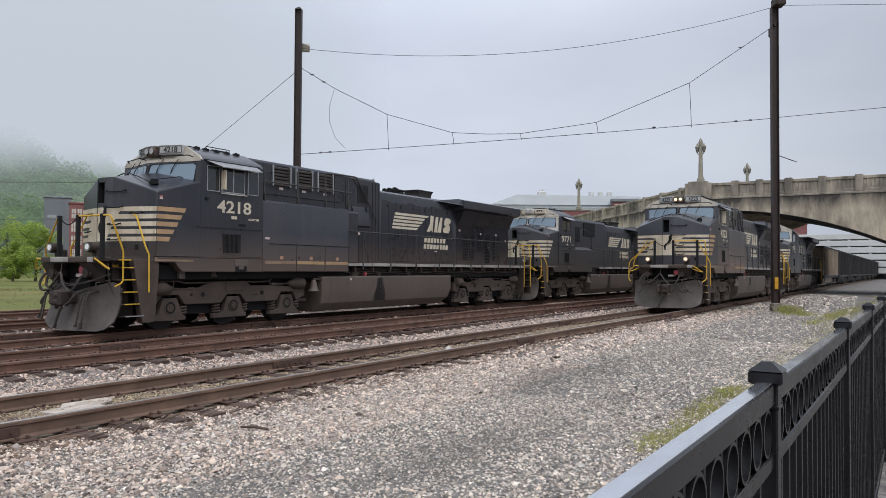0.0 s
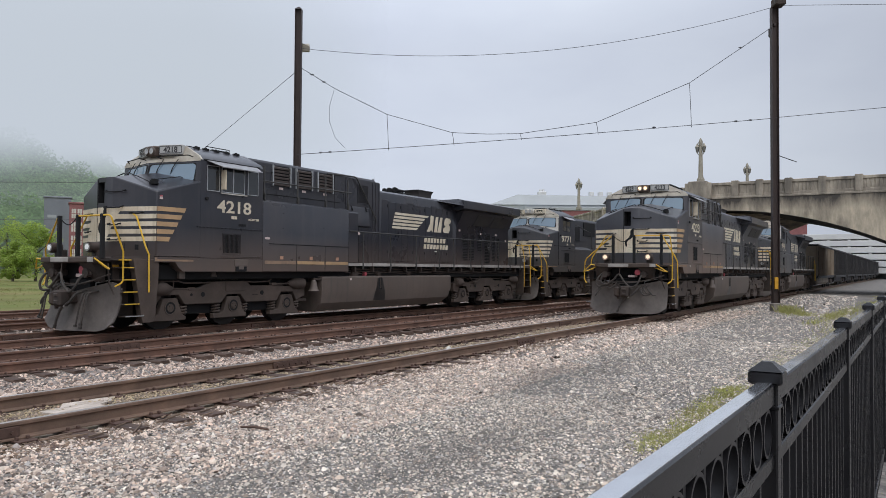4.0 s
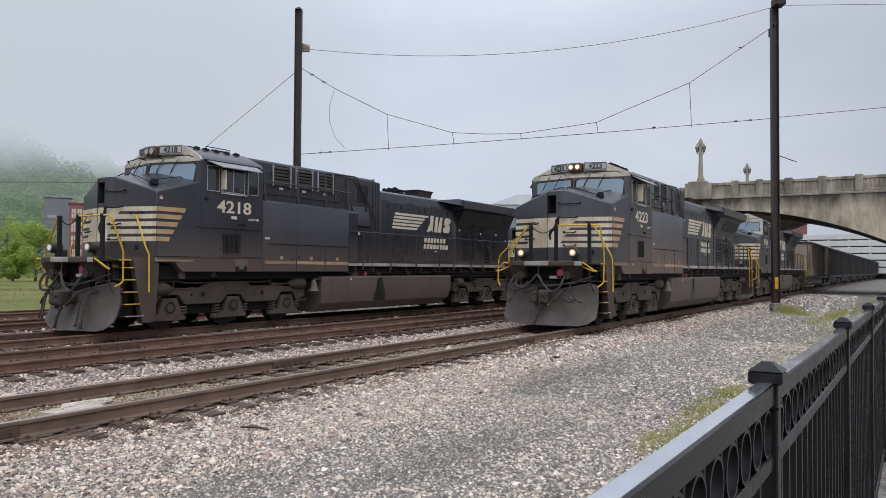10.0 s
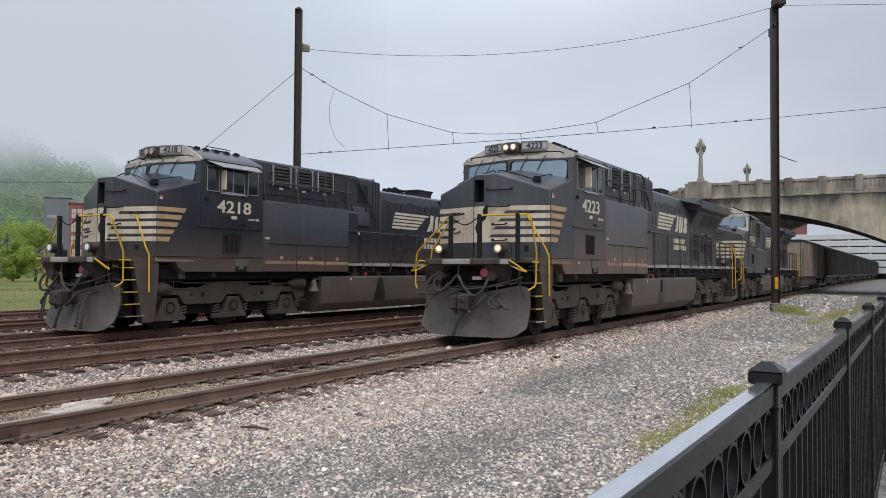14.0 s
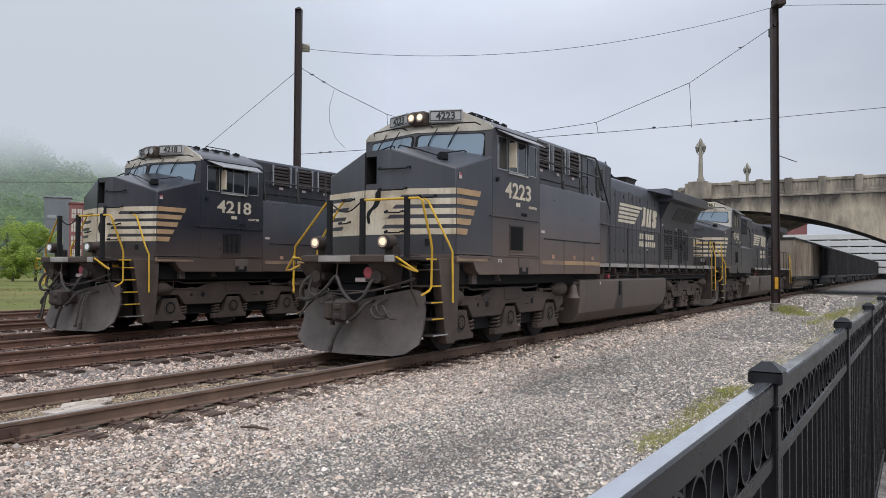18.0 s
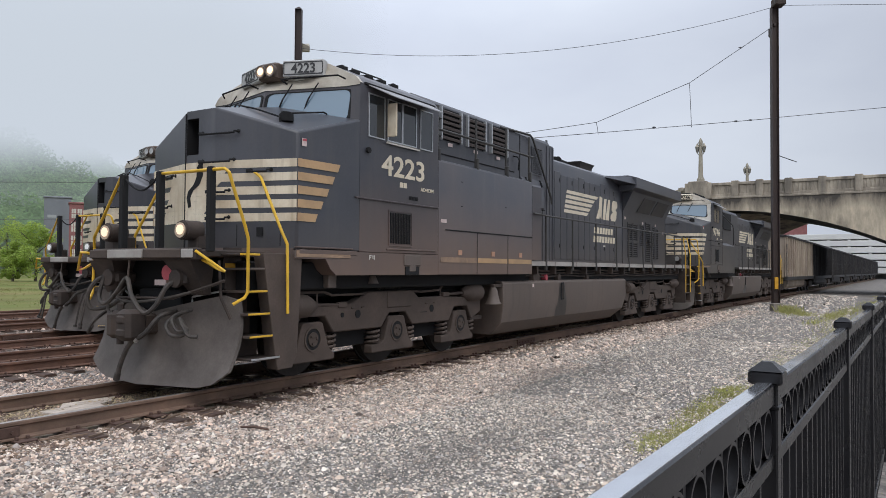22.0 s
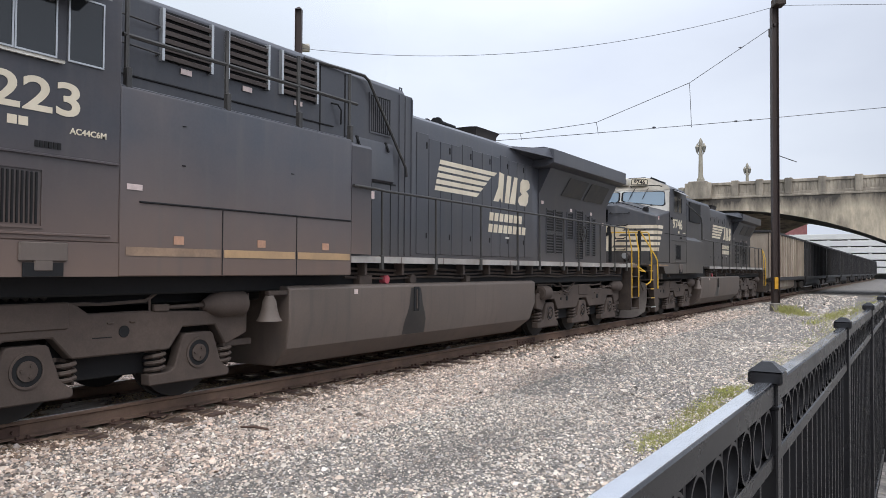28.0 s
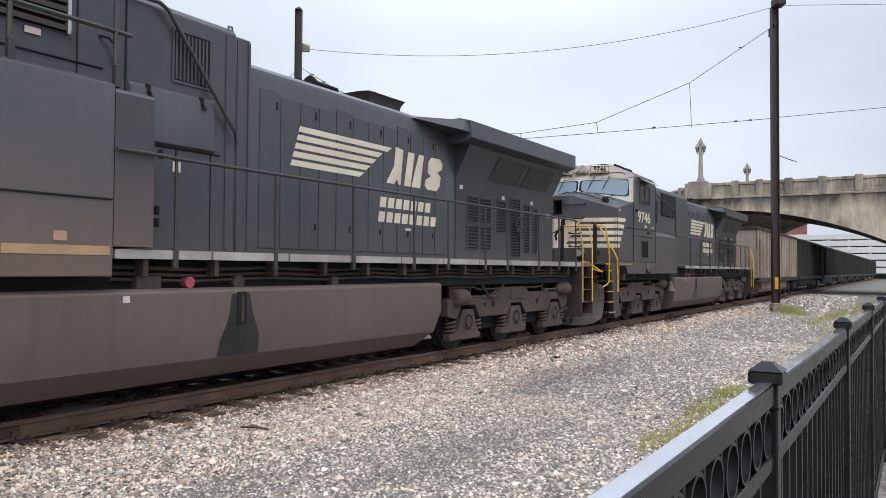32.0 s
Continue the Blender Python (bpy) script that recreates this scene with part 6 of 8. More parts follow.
    prof = [(1.37, 1.285), (1.43, 1.25), (1.43, 0.81), (1.36, 0.47), (1.10, 0.22), (-1.10, 0.22), (-1.36, 0.47), (-1.43, 0.81), (-1.43, 1.25), (-1.37, 1.285)]
    g.loft([[(tx0 + (0.0 if z > 0.3 else 0.06), y, z) for y, z in prof], [(tx1 - (0.0 if z > 0.6 else (0.12 if z > 0.3 else 0.34)), y, z) for y, z in prof]])
    tank = part("fuel_tank", g, M_TANK, lo, "dusty grey-brown fuel tank", bevel=0.02)
    for s in (-1, 1):
        g = Geo()
        g.box(8.10, 8.24, s * 1.434 - 0.012, s * 1.434 + 0.012, 0.84, 1.23)
        sg = part("sight_glass", g, M_DARK, tank)
        q = Geo()
        q.box(8.155, 8.185, s * 1.45 - 0.004, s * 1.45 + 0.004, 0.88, 1.19)
        part("gauge_tube", q, M_UNDER, sg)
        quad_part("warning_label", M_LABEL, tank, [(6.57, s * 1.432, 1.15), (6.65, s * 1.432, 1.15), (6.65, s * 1.432, 1.22), (6.57, s * 1.432, 1.22)], -0.005 * s)
        # grime washed down below the filler
        g = Geo()
        q3 = lambda x, z: (x, s * (1.4335 if z >= 0.81 else 1.4335 - 0.07 * (0.81 - z) / 0.34), z)
        g.loft([[q3(8.02, 1.21), q3(8.30, 1.21)], [q3(7.98, 0.95), q3(8.36, 0.95)], [q3(7.92, 0.812), q3(8.42, 0.812)], [q3(7.88, 0.70), q3(8.48, 0.70)], [q3(7.86, 0.475), q3(8.50, 0.475)]], False)
        part("spill_stain", g, M_STAIN, tank, "dark fuel stain")
        g = Geo()
        g.cyl((7.47, s * 1.30, 1.35), "y", 0.065, 0.12, 14)
        part("filler_cap", g, M_RED, tank, "red filler cap")
        g = Geo()
        g.cyl((8.20, s * 1.28, 1.34), "y", 0.09, 0.14, 14)
        part("filler_neck", g, M_UNDER, tank)
        g = Geo()
        g.bevbox(6.78, 7.08, s * 1.25 - 0.12, s * 1.25 + 0.12, 1.27, 1.42, 0.01)
        part("valve_box", g, M_UNDER, tank)
        g = Geo()
        g.bevbox(9.9, 10.05, s * 1.3 - 0.06, s * 1.3 + 0.06, 1.27, 1.40, 0.01)
        part("vent_box", g, M_UNDER, tank)
        # bell in front of the tank
        if s < 0:
            b = Geo()
            b.tube([(4.96, -1.36, 1.17), (4.96, -1.36, 1.10), (4.96, -1.36, 1.00), (4.96, -1.36, 0.90), (4.96, -1.36, 0.85)], [0.05, 0.085, 0.10, 0.13, 0.16], 16)
            bell = part("bell", b, M_TANK, lo, "dusty grey bell")
            b = Geo()
            b.bevbox(4.91, 5.27, -1.40, -1.32, 1.17, 1.23, 0.008)
            part("bell_bracket", b, M_UNDER, bell)
    # gear between the frame and the trucks, black for the shade there
    for xa, xb in ((-0.6, 5.2), (12.75, 19.0)):
        g = Geo()
        g.bevbox(xa, xb, -0.95, 0.95, 1.10, 1.40, 0.02)
        part("centre_sill", g, M_DARK, lo)
    for s in (-1, 1):
        for xc, ln in ((2.6, 1.5), (16.2, 1.2)):
            g = Geo()
            g.cyl((xc, s * 1.12, 1.32), "x", 0.09, ln, 12)
            part("air_reservoir", g, M_UNDER, lo)
        for k in range(7):
            g = Geo()
            g.tube([(1.4 + k * 0.09, s * 1.0, 1.45), (1.55 + k * 0.09, s * 1.08, 1.3), (1.7 + k * 0.09, s * 1.06, 1.2)], 0.025, 5)
            part("cable", g, M_RUBBER, lo)
            g = Geo()
            g.tube([(14.5 + k * 0.22, s * 1.0, 1.5), (14.6 + k * 0.21, s * 1.17, 1.38), (14.7 + k * 0.2, s * 1.15, 1.25 + 0.02 * k)], 0.022, 5)
            part("cable", g, M_RUBBER, lo)
        g = Geo()
        g.tube([(14.4, s * 1.22, 1.28), (14.7, s * 1.24, 1.02), (14.9, s * 1.24, 0.98), (15.1, s * 1.24, 1.04), (15.3, s * 1.22, 1.15), (15.6, s * 1.2, 1.35)], 0.022, 6)
        part("brake_chain", g, M_UNDER, lo)
        g = Geo()
        g.cyl((1.25, s * 1.25, 1.35), "z", 0.10, 0.12, 12, 0.05)
        part("step_lamp", g, M_TANK, lo)
        g = Geo()
        g.bevbox(0.12, 0.30, s * 1.3 - 0.05, s * 1.3 + 0.05, 1.24, 1.44, 0.01)
        part("junction_box", g, M_TANK, lo)
    wheels = truck(lo, 0.0) + truck(lo, 14.03)
    return lo, wheels


# ---- coal cars ----
def coal_car(x, paint, label):
    c = thing("coal_car", (x, T1, 0), 0, label, "freight car", "coal train")
    L0, L1, H, Z0, Z1 = 0.55, 15.75, 1.50, 1.08, 3.68
    g = Geo()
    for s in (-1, 1):
        g.box(L0, L1, s * H - 0.03, s * H + 0.03, Z0, Z1)
    g.box(L0, L0 + 0.06, -H, H, Z0, Z1)
    g.box(L1 - 0.06, L1, -H, H, Z0, Z1)
    g.box(L0, L1, -H, H, Z0, Z0 + 0.06)
    body = part("body", g, paint, c)
    g = Geo()
    for s in (-1, 1):
        g.bevbox(L0 - 0.04, L1 + 0.04, s * (H + 0.03) - 0.09, s * (H + 0.03) + 0.09, Z1 - 0.02, Z1 + 0.12, 0.015)
        g.bevbox(L0, L1, s * (H + 0.03) - 0.07, s * (H + 0.03) + 0.07, Z0 - 0.12, Z0 + 0.10, 0.012)
    g.bevbox(L0 - 0.09, L0 + 0.06, -H, H, Z1 - 0.02, Z1 + 0.12, 0.015)
    g.bevbox(L1 - 0.06, L1 + 0.09, -H, H, Z1 - 0.02, Z1 + 0.12, 0.015)
    part("top_chord", g, M_HOP_DARK, c)
    g = Geo()
    g.prism([(1.25, Z0), (1.25, 0.55), (1.05, 0.36), (0.6, 0.30), (-0.6, 0.30), (-1.05, 0.36), (-1.25, 0.55), (-1.25, Z0)], "x", 3.4, 12.9)
    part("tub", g, paint, c)
    for k in range(14):
        xx = L0 + 0.45 + k * 1.10
        for s in (-1, 1):
            r = Geo()
            r.bevbox(xx - 0.06, xx + 0.06, s * (H + 0.07) - 0.05, s * (H + 0.07) + 0.05, Z0 + 0.08, Z1 - 0.01, 0.015)
            part("side_rib", r, paint, c)
    g = Geo()
    g.v, g.f = [], []
    rnd = random.Random(int(x * 10))
    nx, ny = 24, 5
    for i in range(nx):
        for j in range(ny):
            edge = j in (0, ny - 1)
            g.v.append((L0 + 0.1 + (L1 - L0 - 0.2) * i / (nx - 1), -1.44 + 2.88 * j / (ny - 1), Z1 - (0.12 if edge else 0.02) + rnd.uniform(-0.05, 0.08) + (0 if edge else 0.10 * math.sin(i * 0.8))))
    g.f = [(i * ny + j, (i + 1) * ny + j, (i + 1) * ny + j + 1, i * ny + j + 1) for i in range(nx - 1) for j in range(ny - 1)]
    part("coal_load", g, M_COAL, c, "heaped black coal")
    for xx in (L0 + 0.25, L1 - 0.25):
        for s in (-1, 1):
            g = Geo()
            for k in range(6):
                g.tube([(xx - 0.2, s * (H + 0.12), 1.2 + 0.38 * k), (xx + 0.2, s * (H + 0.12), 1.2 + 0.38 * k)], 0.014, 5)
            for d in (-0.2, 0.2):
                g.tube([(xx + d, s * (H + 0.12), 0.7), (xx + d, s * (H + 0.12), 3.2)], 0.014, 5)
            part("ladder", g, M_RAILTUBE, c)
    for xa, xb, ya, yb in ((0, L0 + 0.6, L0, 3.4), (L1 - 0.6, 16.3, 12.9, L1)):
        g = Geo()
        g.bevbox(xa, xb, -0.16, 0.16, 0.75, 1.0, 0.02)
        part("draft_gear", g, M_UNDER, c)
        g = Geo()
        g.bevbox(ya, yb, -1.2, 1.2, Z0 - 0.2, Z0, 0.02)
        part("end_platform", g, M_UNDER, c)
    wheels = []
    for xc in (1.95, 14.35):
        g = Geo()
        for s in (-1, 1):
            g.prism([(xc - 1.25, 0.55), (xc - 1.2, 0.72), (xc - 0.5, 0.80), (xc + 0.5, 0.80), (xc + 1.2, 0.72), (xc + 1.25, 0.55), (xc + 1.1, 0.40), (xc + 0.55, 0.34), (xc - 0.55, 0.34), (xc - 1.1, 0.40)], "y", s * 0.98, s * 1.12)
        g.bevbox(xc - 0.2, xc + 0.2, -1.0, 1.0, 0.35, 0.75)
        part("side_frame", g, M_UNDER, c)
        for d in (-0.89, 0.89):
            w = Geo()
            w.cyl((0, 0, 0), "y", 0.07, 1.9, 8)
            for s in (-1, 1):
                w.cyl((0, s * 0.755, 0), "y", 0.457, 0.13, 24)
            ws = part("wheelset", w, M_WHEEL, c)
            ws.location = (xc + d, 0, 0.457)
            wheels.append(ws)
    return c, wheels


# ---- poles and wires ----
POLE_R, POLE_L = Vector((34.784, 4.942, 0)), Vector((24.445, 22.658, 0))


def steel_pole(at, top, turn, label):
    p = thing("steel_pole", (at.x, at.y, 0), turn, label, "utility pole", "steel poles")
    g = Geo()
    w, t = 0.13, 0.012
    for s in (-1, 1):
        g.bevbox(-w, w, s * w - t, s * w + t, -0.3, top, 0.004)
    g.box(-0.009, 0.009, -w, w, -0.3, top)
    part("column", g, M_POLE, p)
    g = Geo()
    g.loft([[(-w - 0.02, -w - 0.02, top), (w + 0.02, -w - 0.02, top), (w + 0.02, w + 0.02, top), (-w - 0.02, w + 0.02, top)], [(-0.03, -0.03, top + 0.12), (0.03, -0.03, top + 0.12), (0.03, 0.03, top + 0.12), (-0.03, 0.03, top + 0.12)]])
    part("cap", g, M_POLE, p)
    g = Geo()
    for k in range(30):
        z = 0.5 + (k * 0.41) % (top - 1)
        g.cyl((0.07 * (1 if k % 2 else -1), -w - t, z), "y", 0.018, 0.03, 6)
    part("rivets", g, M_POLE, p)["kind"] = "stuff"
    g = Geo()
    g.bevbox(-0.19, 0.19, -0.19, 0.19, -0.35, 0.16, 0.03)
    part("footing", g, M_CONCF, p)
    return p


poleR = steel_pole(POLE_R, 12.80, 30, "dark brown steel pole with a yellow marker by the track")
poleL = steel_pole(POLE_L, 12.80, 30, "dark brown steel pole with a floodlight behind the engine")
g = Geo()
g.bevbox(-0.142, -0.02, -0.06, 0.09, 0.76, 1.26, 0.004)
part("marker", g, M_SIGNY, poleR, "yellow painted marker")
g = Geo()
g.bevbox(-0.42, 0.12, -0.35, 0.10, 12.82, 13.18, 0.04)
part("floodlight", g, M_UNDER, poleR, "brown floodlight housing")
g = Geo()
g.bevbox(0.1, 0.32, -0.14, 0.14, 11.6, 12.0, 0.04)
g.bevbox(-0.1, 0.25, -0.05, 0.05, 12.0, 12.15, 0.02)
part("bracket", g, M_POLE, poleR)
g = Geo()
g.loft([[(0.25, -0.45, 11.05), (0.75, -0.30, 11.15), (0.75, 0.05, 11.15), (0.25, 0.0, 11.05)], [(0.22, -0.45, 11.25), (0.80, -0.30, 11.55), (0.80, 0.05, 11.55), (0.22, 0.0, 11.45)]])
g.tube([(0.1, 0, 11.0), (0.35, -0.2, 11.1)], 0.03)
part("floodlight", g, M_LAMPSTONE, poleL, "grey floodlight on a bracket")


def span_point(t, z):
    p = POLE_L.lerp(POLE_R, t)
    return Vector((p.x, p.y, z))


def sag(z0, z1, drop, n=24, t0=0.0, t1=1.0):
    return [span_point(t0 + (t1 - t0) * k / n, z0 + (z1 - z0) * k / n - 4 * drop * (k / n) * (1 - k / n)) for k in range(n + 1)]


def wire(name, pts, r, label):
    g = Geo()
    g.tube(pts, r, 5)
    return solo(name, g, M_WIRE, label, "cable", "overhead wires")


wire("overhead_wire", sag(11.12, 12.86, 1.05), 0.011, "thin slack overhead wire between two poles")
cat = [span_point(t, z) for t, z in ((0.0, 10.32), (0.08, 9.32), (0.19, 8.21), (0.328, 7.42), (0.40, 7.36), (0.47, 7.38), (0.63, 7.87), (0.824, 9.58), (1.0, 12.05))]
wire("messenger_wire", cat, 0.0135, "dark span wire hanging in a bow between two poles")
con = [span_point(t, 6.46 + 1.60 * t - 0.06 * math.sin(math.pi * t)) for t in [k / 16 for k in range(17)]]
wire("lower_span_wire", con, 0.0135, "lower dark span wire with small insulators")
for t, z0 in ((0.19, 8.21), (0.328, 7.42), (0.47, 7.38), (0.63, 7.87), (0.824, 9.58)):
    zc = 6.46 + 1.60 * t
    d = wire("dropper_wire", [span_point(t, z0), span_point(t + 0.002, (z0 + zc) / 2), span_point(t + 0.004, zc - 0.12)], 0.012, "short dropper wire between two span wires")
wire("loose_wire", [span_point(0.078, 9.34), span_point(0.068, 8.6), span_point(0.068, 7.9), span_point(0.08, 7.2), span_point(0.101, 6.75)], 0.008, "loose thin wire hanging from a span wire")
for t, zz in ((0.03, 9.95), (0.055, 9.63), (0.05, 6.54), (0.07, 6.57), (0.93, 11.1), (0.95, 7.98), (0.92, 7.93), (0.75, 7.66)):
    a, b = span_point(t - 0.004, zz), span_point(t + 0.004, zz)
    g = Geo()
    g.tube([a, (a + b) / 2, b], [0.016, 0.042, 0.016], 8)
    solo("insulator", g, M_WIRE, "dark insulator on a span wire", "insulator", "insulators")
wire("overhead_wire", [span_point(1.0, 12.92), span_point(1.23, 12.96), span_point(2.4, 14.0)], 0.011, "thin overhead wire running past a pole")
wire("lower_span_wire", [span_point(1.0, 8.08), span_point(1.23, 8.53), span_point(2.4, 11.0)], 0.0135, "dark span wire running past a pole")
wire("pole_stub_wire", [span_point(1.005, 6.47), span_point(1.045, 6.18)], 0.02, "short cut cable end on a pole")
wire("guy_wire", [span_point(-0.006, 10.05), span_point(-0.183, 6.99), span_point(-0.55, 0.5)], 0.011, "slanting guy wire of a pole")

# ---- fence ----
def fence():
    slope = -0.0076
    fn = thing("fence", (0, 0, 0), 0, "black metal picket fence with a row of rings", "fence")
    fy = lambda x: 0.288 + slope * (x - 1.895)
    ang = math.atan(slope)
    step = 2.03

    def local(g, x, m=None):
        c, s = math.cos(ang), math.sin(ang)
        g.v = [(x + px * c - py * s, fy(x) + px * s + py * c, pz) for px, py, pz in g.v]
        return g
    for k in range(-1, 22):
        x = 1.895 + step * k
        g = Geo()
        g.bevbox(-0.0255, 0.0255, -0.0255, 0.0255, -0.34, 1.262, 0.004)
        g.bevbox(-0.0285, 0.0285, -0.0285, 0.0285, 1.195, 1.205, 0.002)
        post = part("post", local(g, x), M_FENCE, fn)
        g = Geo()
        g.bevbox(-0.037, 0.037, -0.037, 0.037, 1.252, 1.284, 0.005)
        g.loft([[(-0.037, -0.037, 1.283), (0.037, -0.037, 1.283), (0.037, 0.037, 1.283), (-0.037, 0.037, 1.283)], [(-0.012, -0.012, 1.303), (0.012, -0.012, 1.303), (0.012, 0.012, 1.303), (-0.012, 0.012, 1.303)]])
        part("post_cap", local(g, x), M_FENCE, post)
        xm = x + step / 2
        hl = step / 2 - 0.026
        for z0, z1, w in ((1.206, 1.256, 0.0195), (1.062, 1.098, 0.0175), (-0.12, -0.08, 0.0175)):
            g = Geo()
            g.bevbox(-hl, hl, -w, w, z0, z1, 0.0035)
            part("rail", local(g, xm), M_FENCE, fn)
            # pale strip added for the sky's sheen on the black rail top
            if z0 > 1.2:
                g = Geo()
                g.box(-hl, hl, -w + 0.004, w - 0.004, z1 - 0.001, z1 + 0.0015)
                part("rail_top", local(g, xm), M_RAILSHEEN, fn, "pale strip for the sky sheen on the rail top")
        n = 16
        for i in range(n):
            px = -hl + (i + 0.5) * 2 * hl / n
            if k < 4:
                g = Geo()
                g.ring((px, 0, 1.152), "y", 0.0465, 0.0535, 0.030, 28)
                part("ring", local(g, xm), M_FENCE, fn)
            if k < 10 and i < n - 1:
                g = Geo()
                pb = px + hl / n
                g.bevbox(pb - 0.0095, pb + 0.0095, -0.0095, 0.0095, -0.22, 1.208, 0.002)
                part("picket", local(g, xm), M_FENCE, fn)
        if k >= 10:
            g = Geo()
            for i in range(n):
                pb = -hl + (i + 0.5) * 2 * hl / n
                g.box(pb - 0.008, pb + 0.008, -0.008, 0.008, -0.22, 1.208)
            part("pickets", local(g, xm), M_FENCE, fn)["kind"] = "stuff"


fence()
# ---- concrete road bridge ----
BX, BW = 63.6, 12.0      # near face and width
PIL = 14.67              # bend in the parapet
RAMP = Vector((0.79, 0.613, 0)).normalized()


def arch_z(y):
    """A flat arch, struck with a radius of 28 m."""
    d = y - 13.4
    return 6.39 - (28 - math.sqrt(784 - d * d)) if abs(d) < 18.06 else -0.4


def bridge():
    br = thing("bridge", (0, 0, 0), 0, "old weathered concrete arch road bridge over the tracks", "bridge")
    # main span: wall with the arch cut out
    ys = [-45, -20, -8, -4.7] + [-4.6 + 0.4 * k for k in range(48)] + [PIL]
    g = Geo()
    top = 7.35
    low = [(y, arch_z(y)) for y in ys]
    for x in (BX, BX + BW):
        for (ya, za), (yb, zb) in zip(low, low[1:]):
            g.face((x, ya, za), (x, yb, zb), (x, yb, top), (x, ya, top))
    # underside of the arch, with its shade in the colour
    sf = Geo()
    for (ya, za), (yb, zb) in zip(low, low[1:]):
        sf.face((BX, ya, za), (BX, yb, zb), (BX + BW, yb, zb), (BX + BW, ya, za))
    part("soffit", sf, M_SOFFIT, br, "sooty underside of the arch, its shade in the colour")
    g.face((BX, -45, top), (BX, PIL, top), (BX + BW, PIL, top), (BX + BW, -45, top))
    part("arch_span", g, M_CONC, br, "stained concrete arch wall")
    # side span, turned away at the pilaster
    side = Vector((-RAMP.y, RAMP.x, 0))
    P0 = Vector((BX, PIL, 0))
    n = 28
    g = Geo()
    pts = []
    for k in range(n + 1):
        d = 60 * k / n
        u = (d - 0.0) / 17.0
        z = 0.4 + 5.85 * math.sqrt(max(0, 1 - u * u)) if u < 1 else -0.4
        pts.append((P0 + RAMP * d, z))
    off = Vector((RAMP.y, -RAMP.x, 0)) * 13.0
    for o in (Vector((0, 0, 0)), off):
        for (pa, za), (pb, zb) in zip(pts, pts[1:]):
            g.face((pa.x + o.x, pa.y + o.y, za), (pb.x + o.x, pb.y + o.y, zb), (pb.x + o.x, pb.y + o.y, top), (pa.x + o.x, pa.y + o.y, top))
    for (pa, za), (pb, zb) in zip(pts, pts[1:]):
        g.face((pa.x, pa.y, za), (pb.x, pb.y, zb), (pb.x + off.x, pb.y + off.y, zb), (pa.x + off.x, pa.y + off.y, za))
        g.face((pa.x, pa.y, top), (pb.x, pb.y, top), (pb.x + off.x, pb.y + off.y, top), (pa.x + off.x, pa.y + off.y, top))
    part("side_span", g, M_CONC, br, "stained concrete side span")

    def run(a, b, posts, depth=0.35):
        """A parapet from a to b with cornice, panels, balusters and small pilasters."""
        d = (b - a)
        ln = d.length
        d.normalize()
        m = Matrix(((d.x, -d.y, 0, a.x), (d.y, d.x, 0, a.y), (0, 0, 1, 0), (0, 0, 0, 1)))

        def put(g):
            g.v = [tuple(m @ Vector(p)) for p in g.v]
            return g
        g = Geo()
        g.bevbox(0, ln, -0.05, 0.75, 7.33, 7.50, 0.03)
        g.bevbox(0, ln, 0.02, 0.70, 7.18, 7.335, 0.03)
        part("cornice", put(g), M_CONC2, br)
        g = Geo()
        g.bevbox(0, ln, 0.16, 0.50, 7.50, 7.74, 0.02)
        g.bevbox(0, ln, 0.10, 0.55, 8.43, 8.67, 0.03)
        g.box(0, ln, 0.21, 0.42, 7.74, 8.43)
        part("parapet", put(g), M_CONC2, br, "stained concrete parapet")
        g = Geo()
        k = 0
        while k * 0.27 < ln:
            g.bevbox(k * 0.27, k * 0.27 + 0.19, 0.17, 0.215, 7.74, 8.43, 0.015)
            k += 1
        part("balusters", put(g), M_CONC2, br)["kind"] = "stuff"
        for q in posts:
            g = Geo()
            g.bevbox(q - 0.27, q + 0.27, 0.04, 0.62, 7.50, 8.78, 0.03)
            part("pilaster", put(g), M_CONC2, br)
    run(Vector((BX, PIL, 0)), Vector((BX, -40, 0)), [PIL - y for y in (12.04, 10.2, 8.1, 5.75, 3.3, 0.8, -1.7, -4.2)])
    run(Vector((BX + BW, -40, 0)), Vector((BX + BW, PIL, 0)), [40 + y for y in (12, 9, 6, 3, 0)])
    end = P0 + RAMP * 60
    run(end, P0.copy(), [60 - q for q in (4.3, 8.6, 12.9, 17.2, 21.5, 25.8, 30.1)])
    g = Geo()
    g.bevbox(BX - 0.30, BX + 1.0, 13.80, 15.9, 7.35, 8.70, 0.04)
    g.bevbox(BX - 0.36, BX + 1.0, 14.15, 15.6, 7.35, 8.84, 0.04)
    part("main_pilaster", g, M_CONC2, br, "stepped concrete pilaster")
    return br


bridge()


